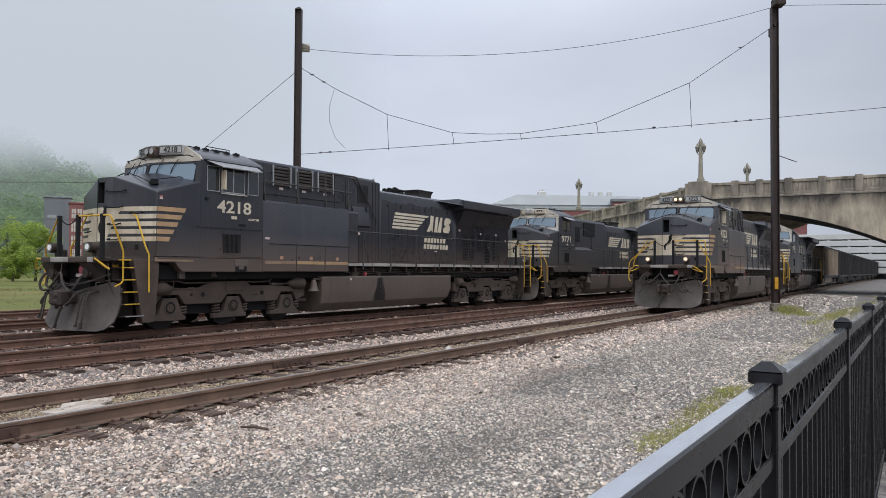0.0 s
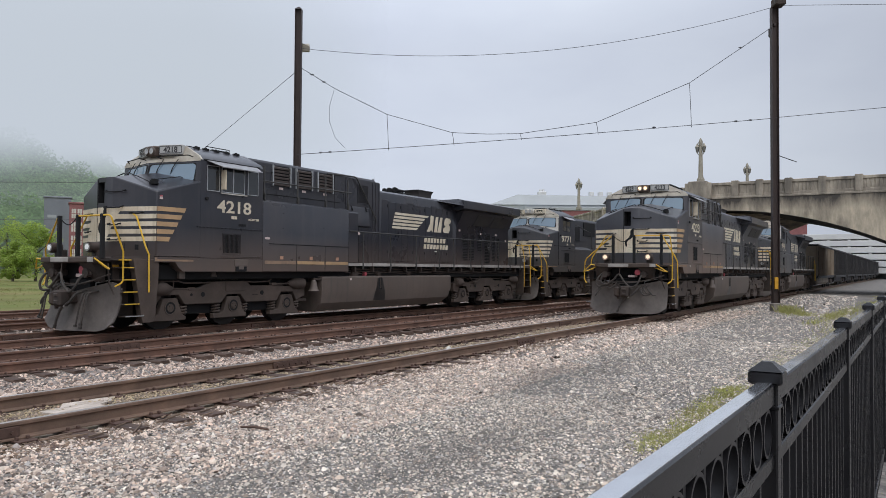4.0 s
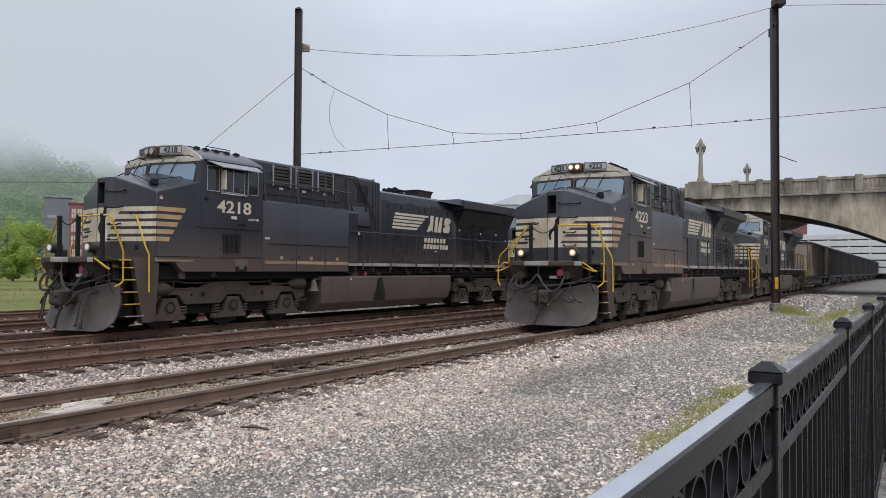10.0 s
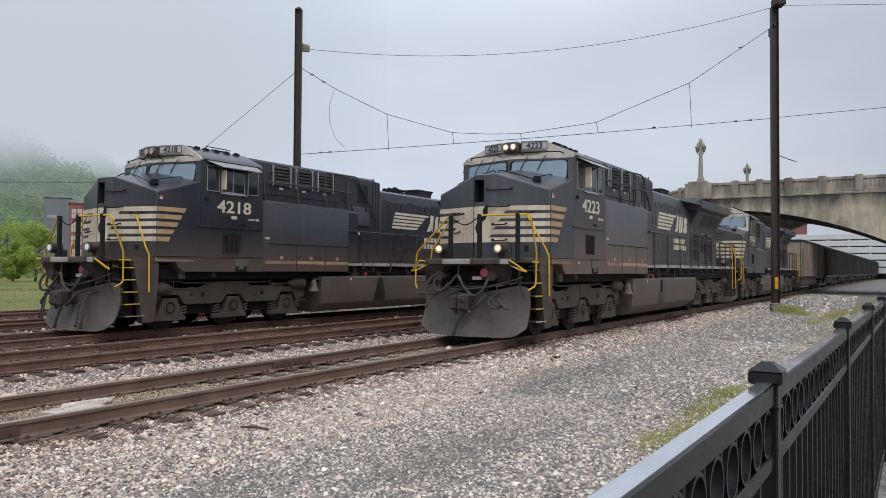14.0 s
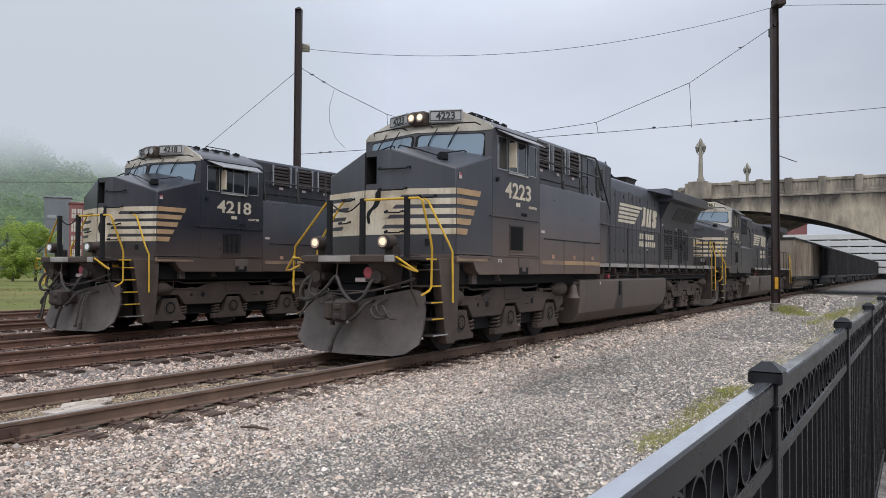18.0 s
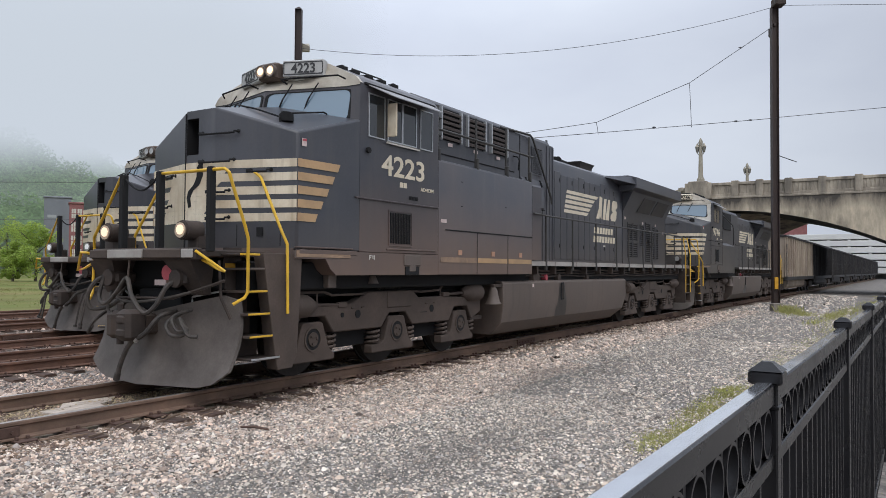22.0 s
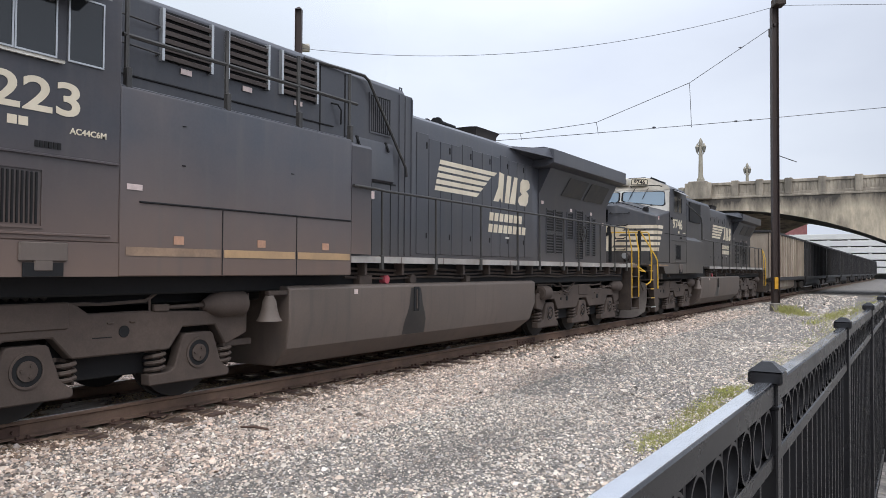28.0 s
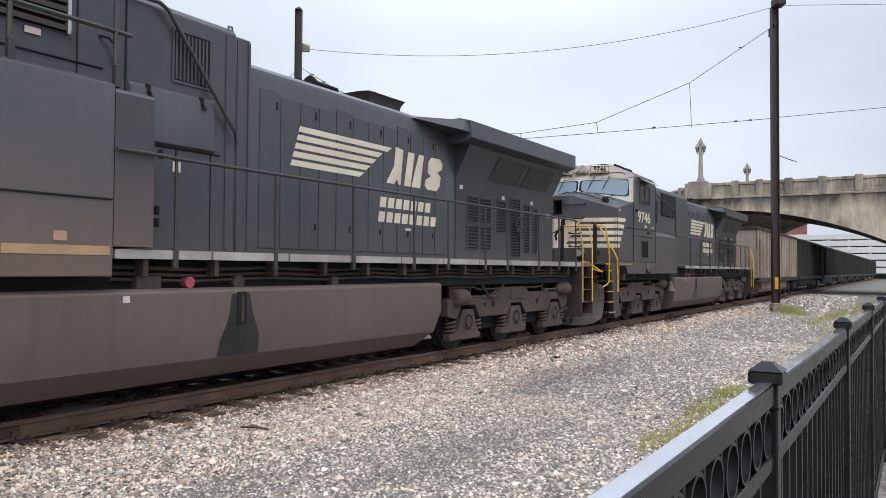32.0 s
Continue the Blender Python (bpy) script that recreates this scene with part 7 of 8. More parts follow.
def bridge_lamp(at, s=1.0):
    lp = thing("street_lamp", at, 0, "ornate old street lamp with two lanterns on the bridge", "street lamp", "bridge lamps")
    g = Geo()
    g.bevbox(-0.28 * s, 0.28 * s, -0.28 * s, 0.28 * s, 0, 0.35 * s, 0.03)
    g.tube([(0, 0, 0.35 * s), (0, 0, 0.6 * s), (0, 0, 3.3 * s)], [0.26 * s, 0.21 * s, 0.15 * s], 8)
    part("post", g, M_LAMPSTONE, lp)
    g = Geo()
    g.tube([(0, 0, 3.3 * s), (0, 0, 3.55 * s), (0, 0, 3.75 * s), (0, 0, 3.95 * s)], [0.17 * s, 0.2 * s, 0.14 * s, 0.03 * s], 8)
    part("finial", g, M_LAMPSTONE, lp)
    for sd in (-1, 1):
        g = Geo()
        g.tube([(0, 0, 2.6 * s), (0, sd * 0.2 * s, 2.5 * s), (0, sd * 0.29 * s, 2.65 * s)], 0.04 * s, 6)
        arm = part("arm", g, M_LAMPSTONE, lp)
        g = Geo()
        g.tube([(0, sd * 0.29 * s, 2.65 * s), (0, sd * 0.29 * s, 2.75 * s), (0, sd * 0.29 * s, 3.15 * s)], [0.07 * s, 0.11 * s, 0.19 * s], 8)
        part("lantern", g, M_FROST, lp, "frosted lantern")
        g = Geo()
        g.tube([(0, sd * 0.29 * s, 3.15 * s), (0, sd * 0.29 * s, 3.35 * s), (0, sd * 0.29 * s, 3.5 * s)], [0.21 * s, 0.09 * s, 0.02 * s], 8)
        part("lantern_cap", g, M_LAMPSTONE, lp)


bridge_lamp((BX + 0.35, 14.75, 8.80), 0.93)
bridge_lamp((75.30, 13.12, 8.66), 0.77)
bridge_lamp((83.9, 33.3, 8.60), 0.95)

# ---- far buildings ----
def block(name, at, turn, w, d, z1, wall, label, windows=(), roof=None):
    """A far building: shell, roof edge and windows on its front, which lies at local y = 0."""
    b = thing(name, (*at, 0), turn, label, "building")
    g = Geo()
    g.bevbox(-w / 2, w / 2, 0, d, -0.3, z1, 0.05)
    part("wall", g, wall, b)
    g = Geo()
    g.bevbox(-w / 2 - 0.15, w / 2 + 0.15, -0.15, d + 0.15, z1, z1 + 0.3, 0.05)
    part("roof", g, roof or wall, b)
    for (u0, u1, v0, v1, nu, nv, pane) in windows:
        for i in range(nu):
            for j in range(nv):
                a0, a1 = u0 + (u1 - u0) * (i + 0.12) / nu, u0 + (u1 - u0) * (i + 0.88) / nu
                c0, c1 = v0 + (v1 - v0) * (j + 0.15) / nv, v0 + (v1 - v0) * (j + 0.85) / nv
                g = Geo()
                g.box(a0, a1, -0.06, 0.1, c0, c1)
                wd = part("window", g, pane, b)
                g = Geo()
                g.box((a0 + a1) / 2 - 0.04, (a0 + a1) / 2 + 0.04, -0.09, 0.1, c0, c1)
                g.box(a0, a1, -0.09, 0.1, (c0 + c1) / 2 - 0.04, (c0 + c1) / 2 + 0.04)
                part("muntin", g, wall, wd)
    return b


wh = block("warehouse", (77.5, 128.4), -32, 4.3, 3, 13.7, M_GREYSIDE, "grey metal clad building by the wooded hill")
g = Geo()
for k in range(15):
    g.box(-2.1 + k * 0.29, -2.04 + k * 0.29, -0.05, 0.02, 0, 13.6)
part("siding_ribs", g, M_GREYSIDE, wh)["kind"] = "stuff"
g = Geo()
g.box(-1.6, -0.2, -0.07, 0.02, 10.2, 10.7)
part("lettering", g, M_PALEROOF, wh, "pale sign lettering")
block("brick_building", (75.3, 119.2), -32, 2.3, 4, 12.1, M_BRICK, "red brick building with white windows", windows=((-0.9, 0.9, 2.6, 11.6, 2, 4, M_WHITE),))

# parking garage: decks and columns
gar = thing("parking_garage", (205, 16, 0), 0, "white concrete parking garage with open decks", "building")
for k in range(6):
    g = Geo()
    g.bevbox(-4, 30, -17, 14, 1.15 + 1.6 * k, 2.45 + 1.6 * k, 0.05)
    part("deck", g, M_WHITECONC, gar)
for k in range(8):
    g = Geo()
    g.bevbox(-3.9, -3.2, -16.6 + 4.3 * k, -16.0 + 4.3 * k, 0, 10.3, 0.05)
    part("column", g, M_WHITECONC, gar)
g = Geo()
g.box(0, 26, -15, 12, 0, 10.2)
part("interior", g, M_SHADE, gar)
block("brick_building", (262, 34), -80, 12, 12, 16.3, M_BRICK, "distant red brick building behind a garage")
block("office_tower", (330, 2), -88, 24, 12, 17, M_PALEROOF, "distant glass office building", windows=((-11, 11, 1, 16, 9, 5, M_ROOFGLASS),))

# long pale hall behind the locomotives
hall = thing("hall", (205, 85, -0.9), -58, "long pale industrial hall with roof vents", "building")
g = Geo()
g.bevbox(-22, 20, -8, 8, 0, 20.6, 0.1)
part("wall", g, M_PALEROOF, hall)
g = Geo()
g.loft([[(-23, -8.3, 20.6), (21, -8.3, 20.6), (21, 8.3, 20.6), (-23, 8.3, 20.6)], [(-15, -6.5, 23.6), (19.5, -6.5, 23.2), (19.5, 6.5, 23.2), (-15, 6.5, 23.6)]])
part("roof", g, M_PALEROOF, hall, "pale hipped roof")
for xx, w in ((-8, 2.4), (6, 1.2), (8.6, 1.2), (11.2, 1.2)):
    g = Geo()
    g.bevbox(xx - w / 2, xx + w / 2, -6, -4, 23.2, 24.6, 0.1)
    part("roof_vent", g, M_WHITECONC, hall)
for xx in (-8.4, -7.6):
    g = Geo()
    g.cyl((xx, -5, 24.9), "z", 0.35, 0.6, 10)
    part("fan_hood", g, M_WHITECONC, hall)
g = Geo()
g.bevbox(-13, 14, -10, -8.1, 12, 18.9, 0.05)
part("brick_wing", g, M_BRICK, hall, "red brick wing")
g = Geo()
g.bevbox(-13.4, 14.2, -10.3, -8.1, 18.9, 19.8, 0.05)
part("wing_roof", g, M_PALEROOF, hall)
g = Geo()
g.bevbox(11, 18, -11, -8.2, 12, 21.3, 0.05)
part("brick_tower", g, M_BRICK, hall, "red brick stair tower")
g = Geo()
g.bevbox(10.6, 18.4, -11.4, -8.2, 21.3, 22.2, 0.1)
part("tower_roof", g, M_GREYSIDE, hall)

# ---- wooded hill with low cloud ----
def hill_height(x, y):
    d = math.hypot(x, y)
    az = math.degrees(math.atan2(y, x))
    rise = max(0.0, min(1.0, (d - 170) / 330))
    rise = rise * rise * (3 - 2 * rise)
    side = max(0.0, min(1.0, (az - 50.0) / 11))
    return -0.5 + rise * side * (96 + 10 * math.sin(az * 0.5) + 6 * noise.noise(Vector((x * 0.01, y * 0.01, 0))))


def hill():
    g = Geo()
    na, nd = 70, 26
    for i in range(na):
        az = radians(34 + 96 * i / (na - 1))
        for j in range(nd):
            d = 165 + 620 * j / (nd - 1)
            x, y = d * math.cos(az), d * math.sin(az)
            g.v.append((x, y, hill_height(x, y)))
    g.f = [(i * nd + j, (i + 1) * nd + j, (i + 1) * nd + j + 1, i * nd + j + 1) for i in range(na - 1) for j in range(nd - 1)]
    part("backdrop_hill", g, M_LEAFD)
    bpy.data.objects["backdrop_hill"]["kind"] = "structure"
    tagged(bpy.data.objects["backdrop_hill"], "wooded hillside rising into low cloud", "hill", "", "structure")


hill()


def leaf_cloud(centres, size, count, rnd):
    """Many small bent leaves or clumps round the centres."""
    v, f = [], []
    for (cx, cy, cz, r) in centres:
        for _ in range(count):
            while True:
                p = Vector((rnd.uniform(-1, 1), rnd.uniform(-1, 1), rnd.uniform(-1, 1)))
                if p.length < 1:
                    break
            p = p.normalized() * (p.length ** 0.5) * r
            a = Vector((rnd.gauss(0, 1), rnd.gauss(0, 1), rnd.gauss(0, 0.6))).normalized()
            b = a.cross(Vector((rnd.gauss(0, 1), rnd.gauss(0, 1), rnd.gauss(0, 1)))).normalized()
            s = size * rnd.uniform(0.6, 1.4)
            c = Vector((cx, cy, cz)) + p
            k = len(v)
            v += [tuple(c - a * s), tuple(c + b * s * 0.5), tuple(c + a * s), tuple(c - b * s * 0.5)]
            f.append((k, k + 1, k + 2, k + 3))
    me = bpy.data.meshes.new("crown")
    me.from_pydata(v, [], f)
    return me


def forest():
    rnd = random.Random(5)
    cs = []
    for _ in range(950):
        az = radians(rnd.uniform(54, 64.5))
        d = rnd.uniform(180, 420)
        x, y = d * math.cos(az), d * math.sin(az)
        r = rnd.uniform(3.5, 6.5)
        z = hill_height(x, y)
        cs += [(x, y, z + r * 0.9, r), (x + rnd.uniform(-2, 2), y + rnd.uniform(-2, 2), z + r * 1.7, r * 0.6)]
    me = leaf_cloud(cs, 0.58, 76, rnd)
    me.materials.append(M_LEAFD)
    tagged(new("forest", me), "dense green trees on the hillside", "trees", "", "stuff")


forest()


def mist(name, d, z0, z1, ztop, thin, dens):
    """A self-glowing sheet of low cloud before the hill, ragged at its foot; thin is the haze put in below."""
    g = Geo()
    n = 12
    az0, az1 = 34, 130
    g.loft([[(d * math.cos(radians(az0 + (az1 - az0) * i / n)), d * math.sin(radians(az0 + (az1 - az0) * i / n)), z) for i in range(n + 1)] for z in (-1.0, ztop)], False)
    m = bpy.data.materials.new(name)
    m.use_nodes = True
    nn, l = m.node_tree.nodes, m.node_tree.links
    nn.clear()
    out, mix, tr, em = nn.new("ShaderNodeOutputMaterial"), nn.new("ShaderNodeMixShader"), nn.new("ShaderNodeBsdfTransparent"), nn.new("ShaderNodeEmission")
    # the sheet emits its own pale light to read as cloud and haze
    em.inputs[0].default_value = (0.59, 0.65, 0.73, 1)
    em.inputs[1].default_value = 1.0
    co, no, sx, mr, ad, cl = nn.new("ShaderNodeTexCoord"), nn.new("ShaderNodeTexNoise"), nn.new("ShaderNodeSeparateXYZ"), nn.new("ShaderNodeMapRange"), nn.new("ShaderNodeMath"), nn.new("ShaderNodeMapRange")
    no.inputs["Scale"].default_value, no.inputs["Detail"].default_value = 0.012, 5
    l.new(co.outputs["Object"], no.inputs["Vector"])
    l.new(co.outputs["Object"], sx.inputs[0])
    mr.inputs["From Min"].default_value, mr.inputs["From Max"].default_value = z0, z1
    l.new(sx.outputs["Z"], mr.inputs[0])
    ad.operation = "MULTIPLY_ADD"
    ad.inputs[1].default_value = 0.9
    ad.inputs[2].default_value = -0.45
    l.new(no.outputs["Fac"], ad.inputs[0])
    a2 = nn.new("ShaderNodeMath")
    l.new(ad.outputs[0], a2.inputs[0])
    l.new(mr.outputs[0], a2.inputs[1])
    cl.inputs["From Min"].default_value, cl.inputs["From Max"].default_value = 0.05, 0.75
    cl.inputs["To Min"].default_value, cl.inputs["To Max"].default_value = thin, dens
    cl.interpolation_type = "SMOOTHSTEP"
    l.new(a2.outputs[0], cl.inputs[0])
    # thins out sideways and towards the top
    az, rz, m1, m2, tz = nn.new("ShaderNodeMath"), nn.new("ShaderNodeMapRange"), nn.new("ShaderNodeMath"), nn.new("ShaderNodeMath"), nn.new("ShaderNodeMapRange")
    az.operation, m1.operation, m2.operation = "ARCTAN2", "MULTIPLY", "MULTIPLY"
    l.new(sx.outputs["Y"], az.inputs[0])
    l.new(sx.outputs["X"], az.inputs[1])
    rz.inputs["From Min"].default_value, rz.inputs["From Max"].default_value = radians(36), radians(50)
    l.new(az.outputs[0], rz.inputs[0])
    tz.inputs["From Min"].default_value, tz.inputs["From Max"].default_value = z1 * 1.15, ztop
    tz.inputs["To Min"].default_value, tz.inputs["To Max"].default_value = 1, 0
    l.new(sx.outputs["Z"], tz.inputs[0])
    l.new(cl.outputs[0], m1.inputs[0])
    l.new(rz.outputs[0], m1.inputs[1])
    l.new(m1.outputs[0], m2.inputs[0])
    l.new(tz.outputs[0], m2.inputs[1])
    l.new(m2.outputs[0], mix.inputs[0])
    l.new(tr.outputs[0], mix.inputs[1])
    l.new(em.outputs[0], mix.inputs[2])
    l.new(mix.outputs[0], out.inputs[0])
    ob = tagged(part(name, g, m), "low grey cloud hanging on the hillside", "cloud", "", "structure")
    ob.visible_shadow = False


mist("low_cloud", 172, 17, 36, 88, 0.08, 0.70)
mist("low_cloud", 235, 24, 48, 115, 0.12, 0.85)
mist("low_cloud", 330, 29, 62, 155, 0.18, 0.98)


def tree(at, h, spread, label, leaf, seed):
    rnd = random.Random(seed)
    t = thing("tree", at, 0, label, "tree", "trees by the meadow")
    g = Geo()
    g.tube([(0, 0, -0.2), (0.1, 0.05, h * 0.25), (0.0, 0.1, h * 0.5), (0.1, 0, h * 0.85)], [0.16, 0.12, 0.08, 0.03], 7)
    limbs = []
    for k in range(9):
        z = h * rnd.uniform(0.12, 0.6)
        a = rnd.uniform(0, 6.28)
        e = Vector((math.cos(a) * spread * rnd.uniform(0.5, 0.9), math.sin(a) * spread * rnd.uniform(0.5, 0.9), z + h * rnd.uniform(0.15, 0.35)))
        g.tube([(0.05, 0.05, z), tuple(e * 0.5 + Vector((0, 0, z * 0.5))), tuple(e)], [0.06, 0.04, 0.015], 5)
        limbs.append(e)
    part("trunk", g, M_BARK, t)
    cs = [(e.x, e.y, e.z, h * rnd.uniform(0.07, 0.13)) for e in limbs]
    for _ in range(26):
        a, q = rnd.uniform(0, 6.28), rnd.uniform(0, 1) ** 0.5
        z = rnd.uniform(0.14, 0.95)
        w = spread * (1.0 - 0.75 * max(0, z - 0.45) / 0.55)
        cs.append((math.cos(a) * w * q, math.sin(a) * w * q, h * z, h * rnd.uniform(0.06, 0.12)))
    me = leaf_cloud(cs, 0.10, 260, rnd)
    me.materials.append(leaf)
    cr = new("crown", me)
    cr.parent = t


tree((46.4, 80.8, -0.2), 6.7, 2.5, "young spring-green tree on the meadow", M_LEAF, 3)
tree((44.6, 82.0, -0.2), 4.4, 1.8, "bushy spring-green tree on the meadow", M_LEAF, 8)
tree((44.0, 112.0, -0.2), 6.5, 3.4, "spring-green tree at the foot of the hill", M_LEAF, 9)
tree((60.0, 112.0, -0.2), 9.0, 4.2, "spring-green tree at the foot of the hill", M_LEAF, 10)
for z0, r in ((9.4, 0.035), (5.9, 0.022)):
    g = Geo()
    g.tube([(17.3 + 36.9 * k / 12, 104.9 - 59.5 * k / 12, z0 - 0.3 * math.sin(math.pi * k / 12) + 0.25) for k in range(13)], r, 5)
    solo("power_line", g, M_WIRE, "dark power line sagging beyond the tracks", "cable", "overhead wires")
for px, py in ((17.3, 104.9), (54.2, 45.4)):
    g = Geo()
    g.tube([(px, py, -0.5), (px, py, 9.75)], [0.16, 0.11], 10)
    solo("power_pole", g, M_BARK, "wooden pole that carries a power line", "utility pole", "power poles")


def parked_car(x, y, turn):
    c = thing("car", (x, y, -0.1), turn, "small white parked car far off", "car", "parked cars")
    g = Geo()
    prof = [(-2.1, 0.35), (2.1, 0.35), (2.15, 0.75), (1.2, 0.9), (0.6, 1.4), (-1.1, 1.42), (-1.9, 0.95), (-2.15, 0.8)]
    g.prism(prof, "y", -0.85, 0.85)
    part("body", g, M_WHITE, c, bevel=0.06)
    for xx in (-1.3, 1.3):
        for s in (-1, 1):
            w = Geo()
            w.cyl((xx, s * 0.8, 0.32), "y", 0.32, 0.2, 16)
            part("wheel", w, M_RUBBER, c)
    g = Geo()
    g.prism([(-1.05, 0.95), (1.0, 0.93), (0.55, 1.34), (-1.0, 1.36)], "y", -0.86, 0.86)
    part("side_glass", g, M_GLASSD, c)


parked_car(63, 150, 15)
parked_car(56, 152, 100)
# ---- tracks, trains ----
track1 = build_track("near_track", T1, -60, 260, True, M_RAILTOP, (-7.5, 62))
track2 = build_track("second_track", T2, -60, 260, True, M_RAILTOPR, (-2, 62))
track3 = build_track("third_track", T3, -60, 260, True, M_RAILTOPR, (2, 30))
track4 = build_track("fourth_track", T4, -60, 120, True, M_RAILTOPR, (4, 24))
track5 = build_track("fifth_track", T5, -60, 120, True, M_RAILTOPR, (6, 28))

lead, lead_wheels = locomotive("4223", True, True, (RUN[0][1], T1, 0), "black striped diesel locomotive with lit headlights, rolling", "diesel locomotives")
still, _w = locomotive("4218", True, False, (12.098, T3, 0), "black striped diesel locomotive standing on the third track", "diesel locomotives")
still2, _w = locomotive("9771", False, False, (12.098 + 22.32, T3, 0), "older black diesel locomotive coupled behind a standing one", "diesel locomotives")
trail, trail_wheels = locomotive("9746", False, False, (RUN[0][1] + 22.32, T1, 0), "older black diesel locomotive coupled behind the moving one", "diesel locomotives")
cars = []
for k in range(9):
    tan = k == 0
    cars.append(coal_car(RUN[0][1] + 42.5 + 16.3 * k, M_HOP_TAN if tan else M_HOP_DARK, "dusty tan ribbed coal car" if tan else "dark ribbed coal car heaped with coal"))
# ---- stones, grass and litter ----
def stones(name, n, xr, yr, size, material, label, seed, zoff=0.0, keep=None, power=1.0):
    """Many faceted stones in one mesh."""
    rng = np.random.default_rng(seed)
    u = rng.random(n)
    x = xr[0] + (xr[1] - xr[0]) * u ** power
    y = yr[0] + (yr[1] - yr[0]) * rng.random(n)
    # the yard opens out as a wedge from the fence
    ok = (y < 1.93 * x + 0.5) & (y > 0.045 * x + 0.55)
    if keep is not None:
        ok &= keep(x, y)
    x, y = x[ok], y[ok]
    n = len(x)
    z = np.array([ground_height(a, b) for a, b in zip(x, y)]) + zoff
    base = np.array([(1, 0, 0), (0.31, 0.95, 0), (-0.81, 0.59, 0), (-0.81, -0.59, 0), (0.31, -0.95, 0), (0.42, 0.28, 0.74), (-0.12, 0.46, 0.86), (-0.50, 0.0, 0.72), (-0.16, -0.44, 0.82), (0.38, -0.30, 0.78)])
    fcs = [(0, 1, 5), (1, 6, 5), (1, 2, 6), (2, 7, 6), (2, 3, 7), (3, 8, 7), (3, 4, 8), (4, 9, 8), (4, 0, 9), (0, 5, 9), (5, 6, 7, 8, 9)]
    s = size * np.exp(rng.normal(0, 0.36, n))
    jit = rng.normal(0, 0.14, (n, 10, 3))
    p = (base[None] + 0.75 * jit) * s[:, None, None] * np.stack([rng.uniform(0.8, 1.5, n), rng.uniform(0.7, 1.1, n), rng.uniform(0.75, 1.3, n)], 1)[:, None, :]
    a, b, c = rng.uniform(0, 6.28, n), rng.normal(0, 0.42, n), rng.normal(0, 0.42, n)
    ca, sa, cb, sb, cc, sc = np.cos(a), np.sin(a), np.cos(b), np.sin(b), np.cos(c), np.sin(c)
    X, Y, Z = p[..., 0], p[..., 1], p[..., 2]
    Y, Z = Y * cb[:, None] - Z * sb[:, None], Y * sb[:, None] + Z * cb[:, None]
    X, Z = X * cc[:, None] + Z * sc[:, None], -X * sc[:, None] + Z * cc[:, None]
    X, Y = X * ca[:, None] - Y * sa[:, None], X * sa[:, None] + Y * ca[:, None]
    v = np.stack([X + x[:, None], Y + y[:, None], Z + z[:, None] - 0.1 * s[:, None]], -1).reshape(-1, 3)
    loops, starts, totals = [], [], []
    idx = np.concatenate([np.array(f) for f in fcs])
    lens = np.array([len(f) for f in fcs])
    all_idx = (idx[None] + 10 * np.arange(n)[:, None]).reshape(-1)
    all_len = np.tile(lens, n)
    me = bpy.data.meshes.new(name)
    me.vertices.add(len(v))
    me.vertices.foreach_set("co", v.reshape(-1))
    me.loops.add(len(all_idx))
    me.loops.foreach_set("vertex_index", all_idx.astype(np.int32))
    me.polygons.add(len(all_len))
    me.polygons.foreach_set("loop_start", np.concatenate([[0], np.cumsum(all_len)[:-1]]).astype(np.int32))
    me.update(calc_edges=True)
    me.materials.append(material)
    tagged(new(name, me), label, "gravel", "", "stuff")


def off_rails(x, y):
    ok = np.ones(len(x), bool)
    for t in (T1, T2, T3):
        for s in (-1, 1):
            ok &= np.abs(y - t - s * 0.7535) > 0.12
    return ok


def over_ties(x, y):
    on = np.zeros(len(x), bool)
    for t in (T1, T2, T3):
        xs = np.array(TIE_X[t])
        k = np.clip(np.searchsorted(xs, x), 1, len(xs) - 1)
        near = np.minimum(np.abs(x - xs[k - 1]), np.abs(x - xs[k])) < 0.135
        on |= near & (np.abs(y - t) < 1.34)
    return on


def bedded(cover):
    """Stones lie in the cribs; only this share of them lies on the ties."""
    def keep(x, y):
        pick = np.random.default_rng(77).random(len(x))
        return off_rails(x, y) & (~over_ties(x, y) | (pick < cover))
    return keep


stones("gravel", 82000, (0.4, 9.5), (0.45, 6.5), 0.0102, M_STONE, "loose grey gravel stones", 1, keep=lambda x, y: (x * 0.85 + y * 0.527 > 4.3) & (y < 1.7 * x + 0.4) & (y > 0.9))
stones("gravel", 32000, (9.4, 20), (0.5, 6.6), 0.0125, M_STONE, "loose grey gravel stones", 2)
stones("gravel", 14000, (18, 36), (0.5, 6.8), 0.017, M_STONE, "loose grey gravel stones", 9)
stones("shoulder_ballast", 27000, (2.4, 13), (4.9, 7.42), 0.0138, M_STONE_P, "coarse pale ballast beside the track", 3, keep=bedded(0.62))
stones("shoulder_ballast", 9000, (12, 34), (5.4, 7.42), 0.024, M_STONE_P, "coarse pale ballast beside the track", 10, keep=bedded(0.5))
stones("track_dirt", 9000, (2.4, 26), (6.75, 7.46), 0.0095, M_DIRT, "brown dirt and bark along the near rail", 21, 0.004, power=1.5)
stones("track_dirt", 12000, (2.4, 24), (7.60, 8.88), 0.0095, M_LOAM, "tan dirt and crumbs between the rails", 22, 0.010, power=1.4)
stones("gravel", 5000, (34, 62), (-1.5, 6.9), 0.036, M_STONE, "loose grey gravel stones", 11)
stones("ballast", 24000, (2, 26), (9.0, 12.1), 0.020, M_STONE_R, "coarse ballast between the tracks", 4, 0.0, keep=bedded(0.05))
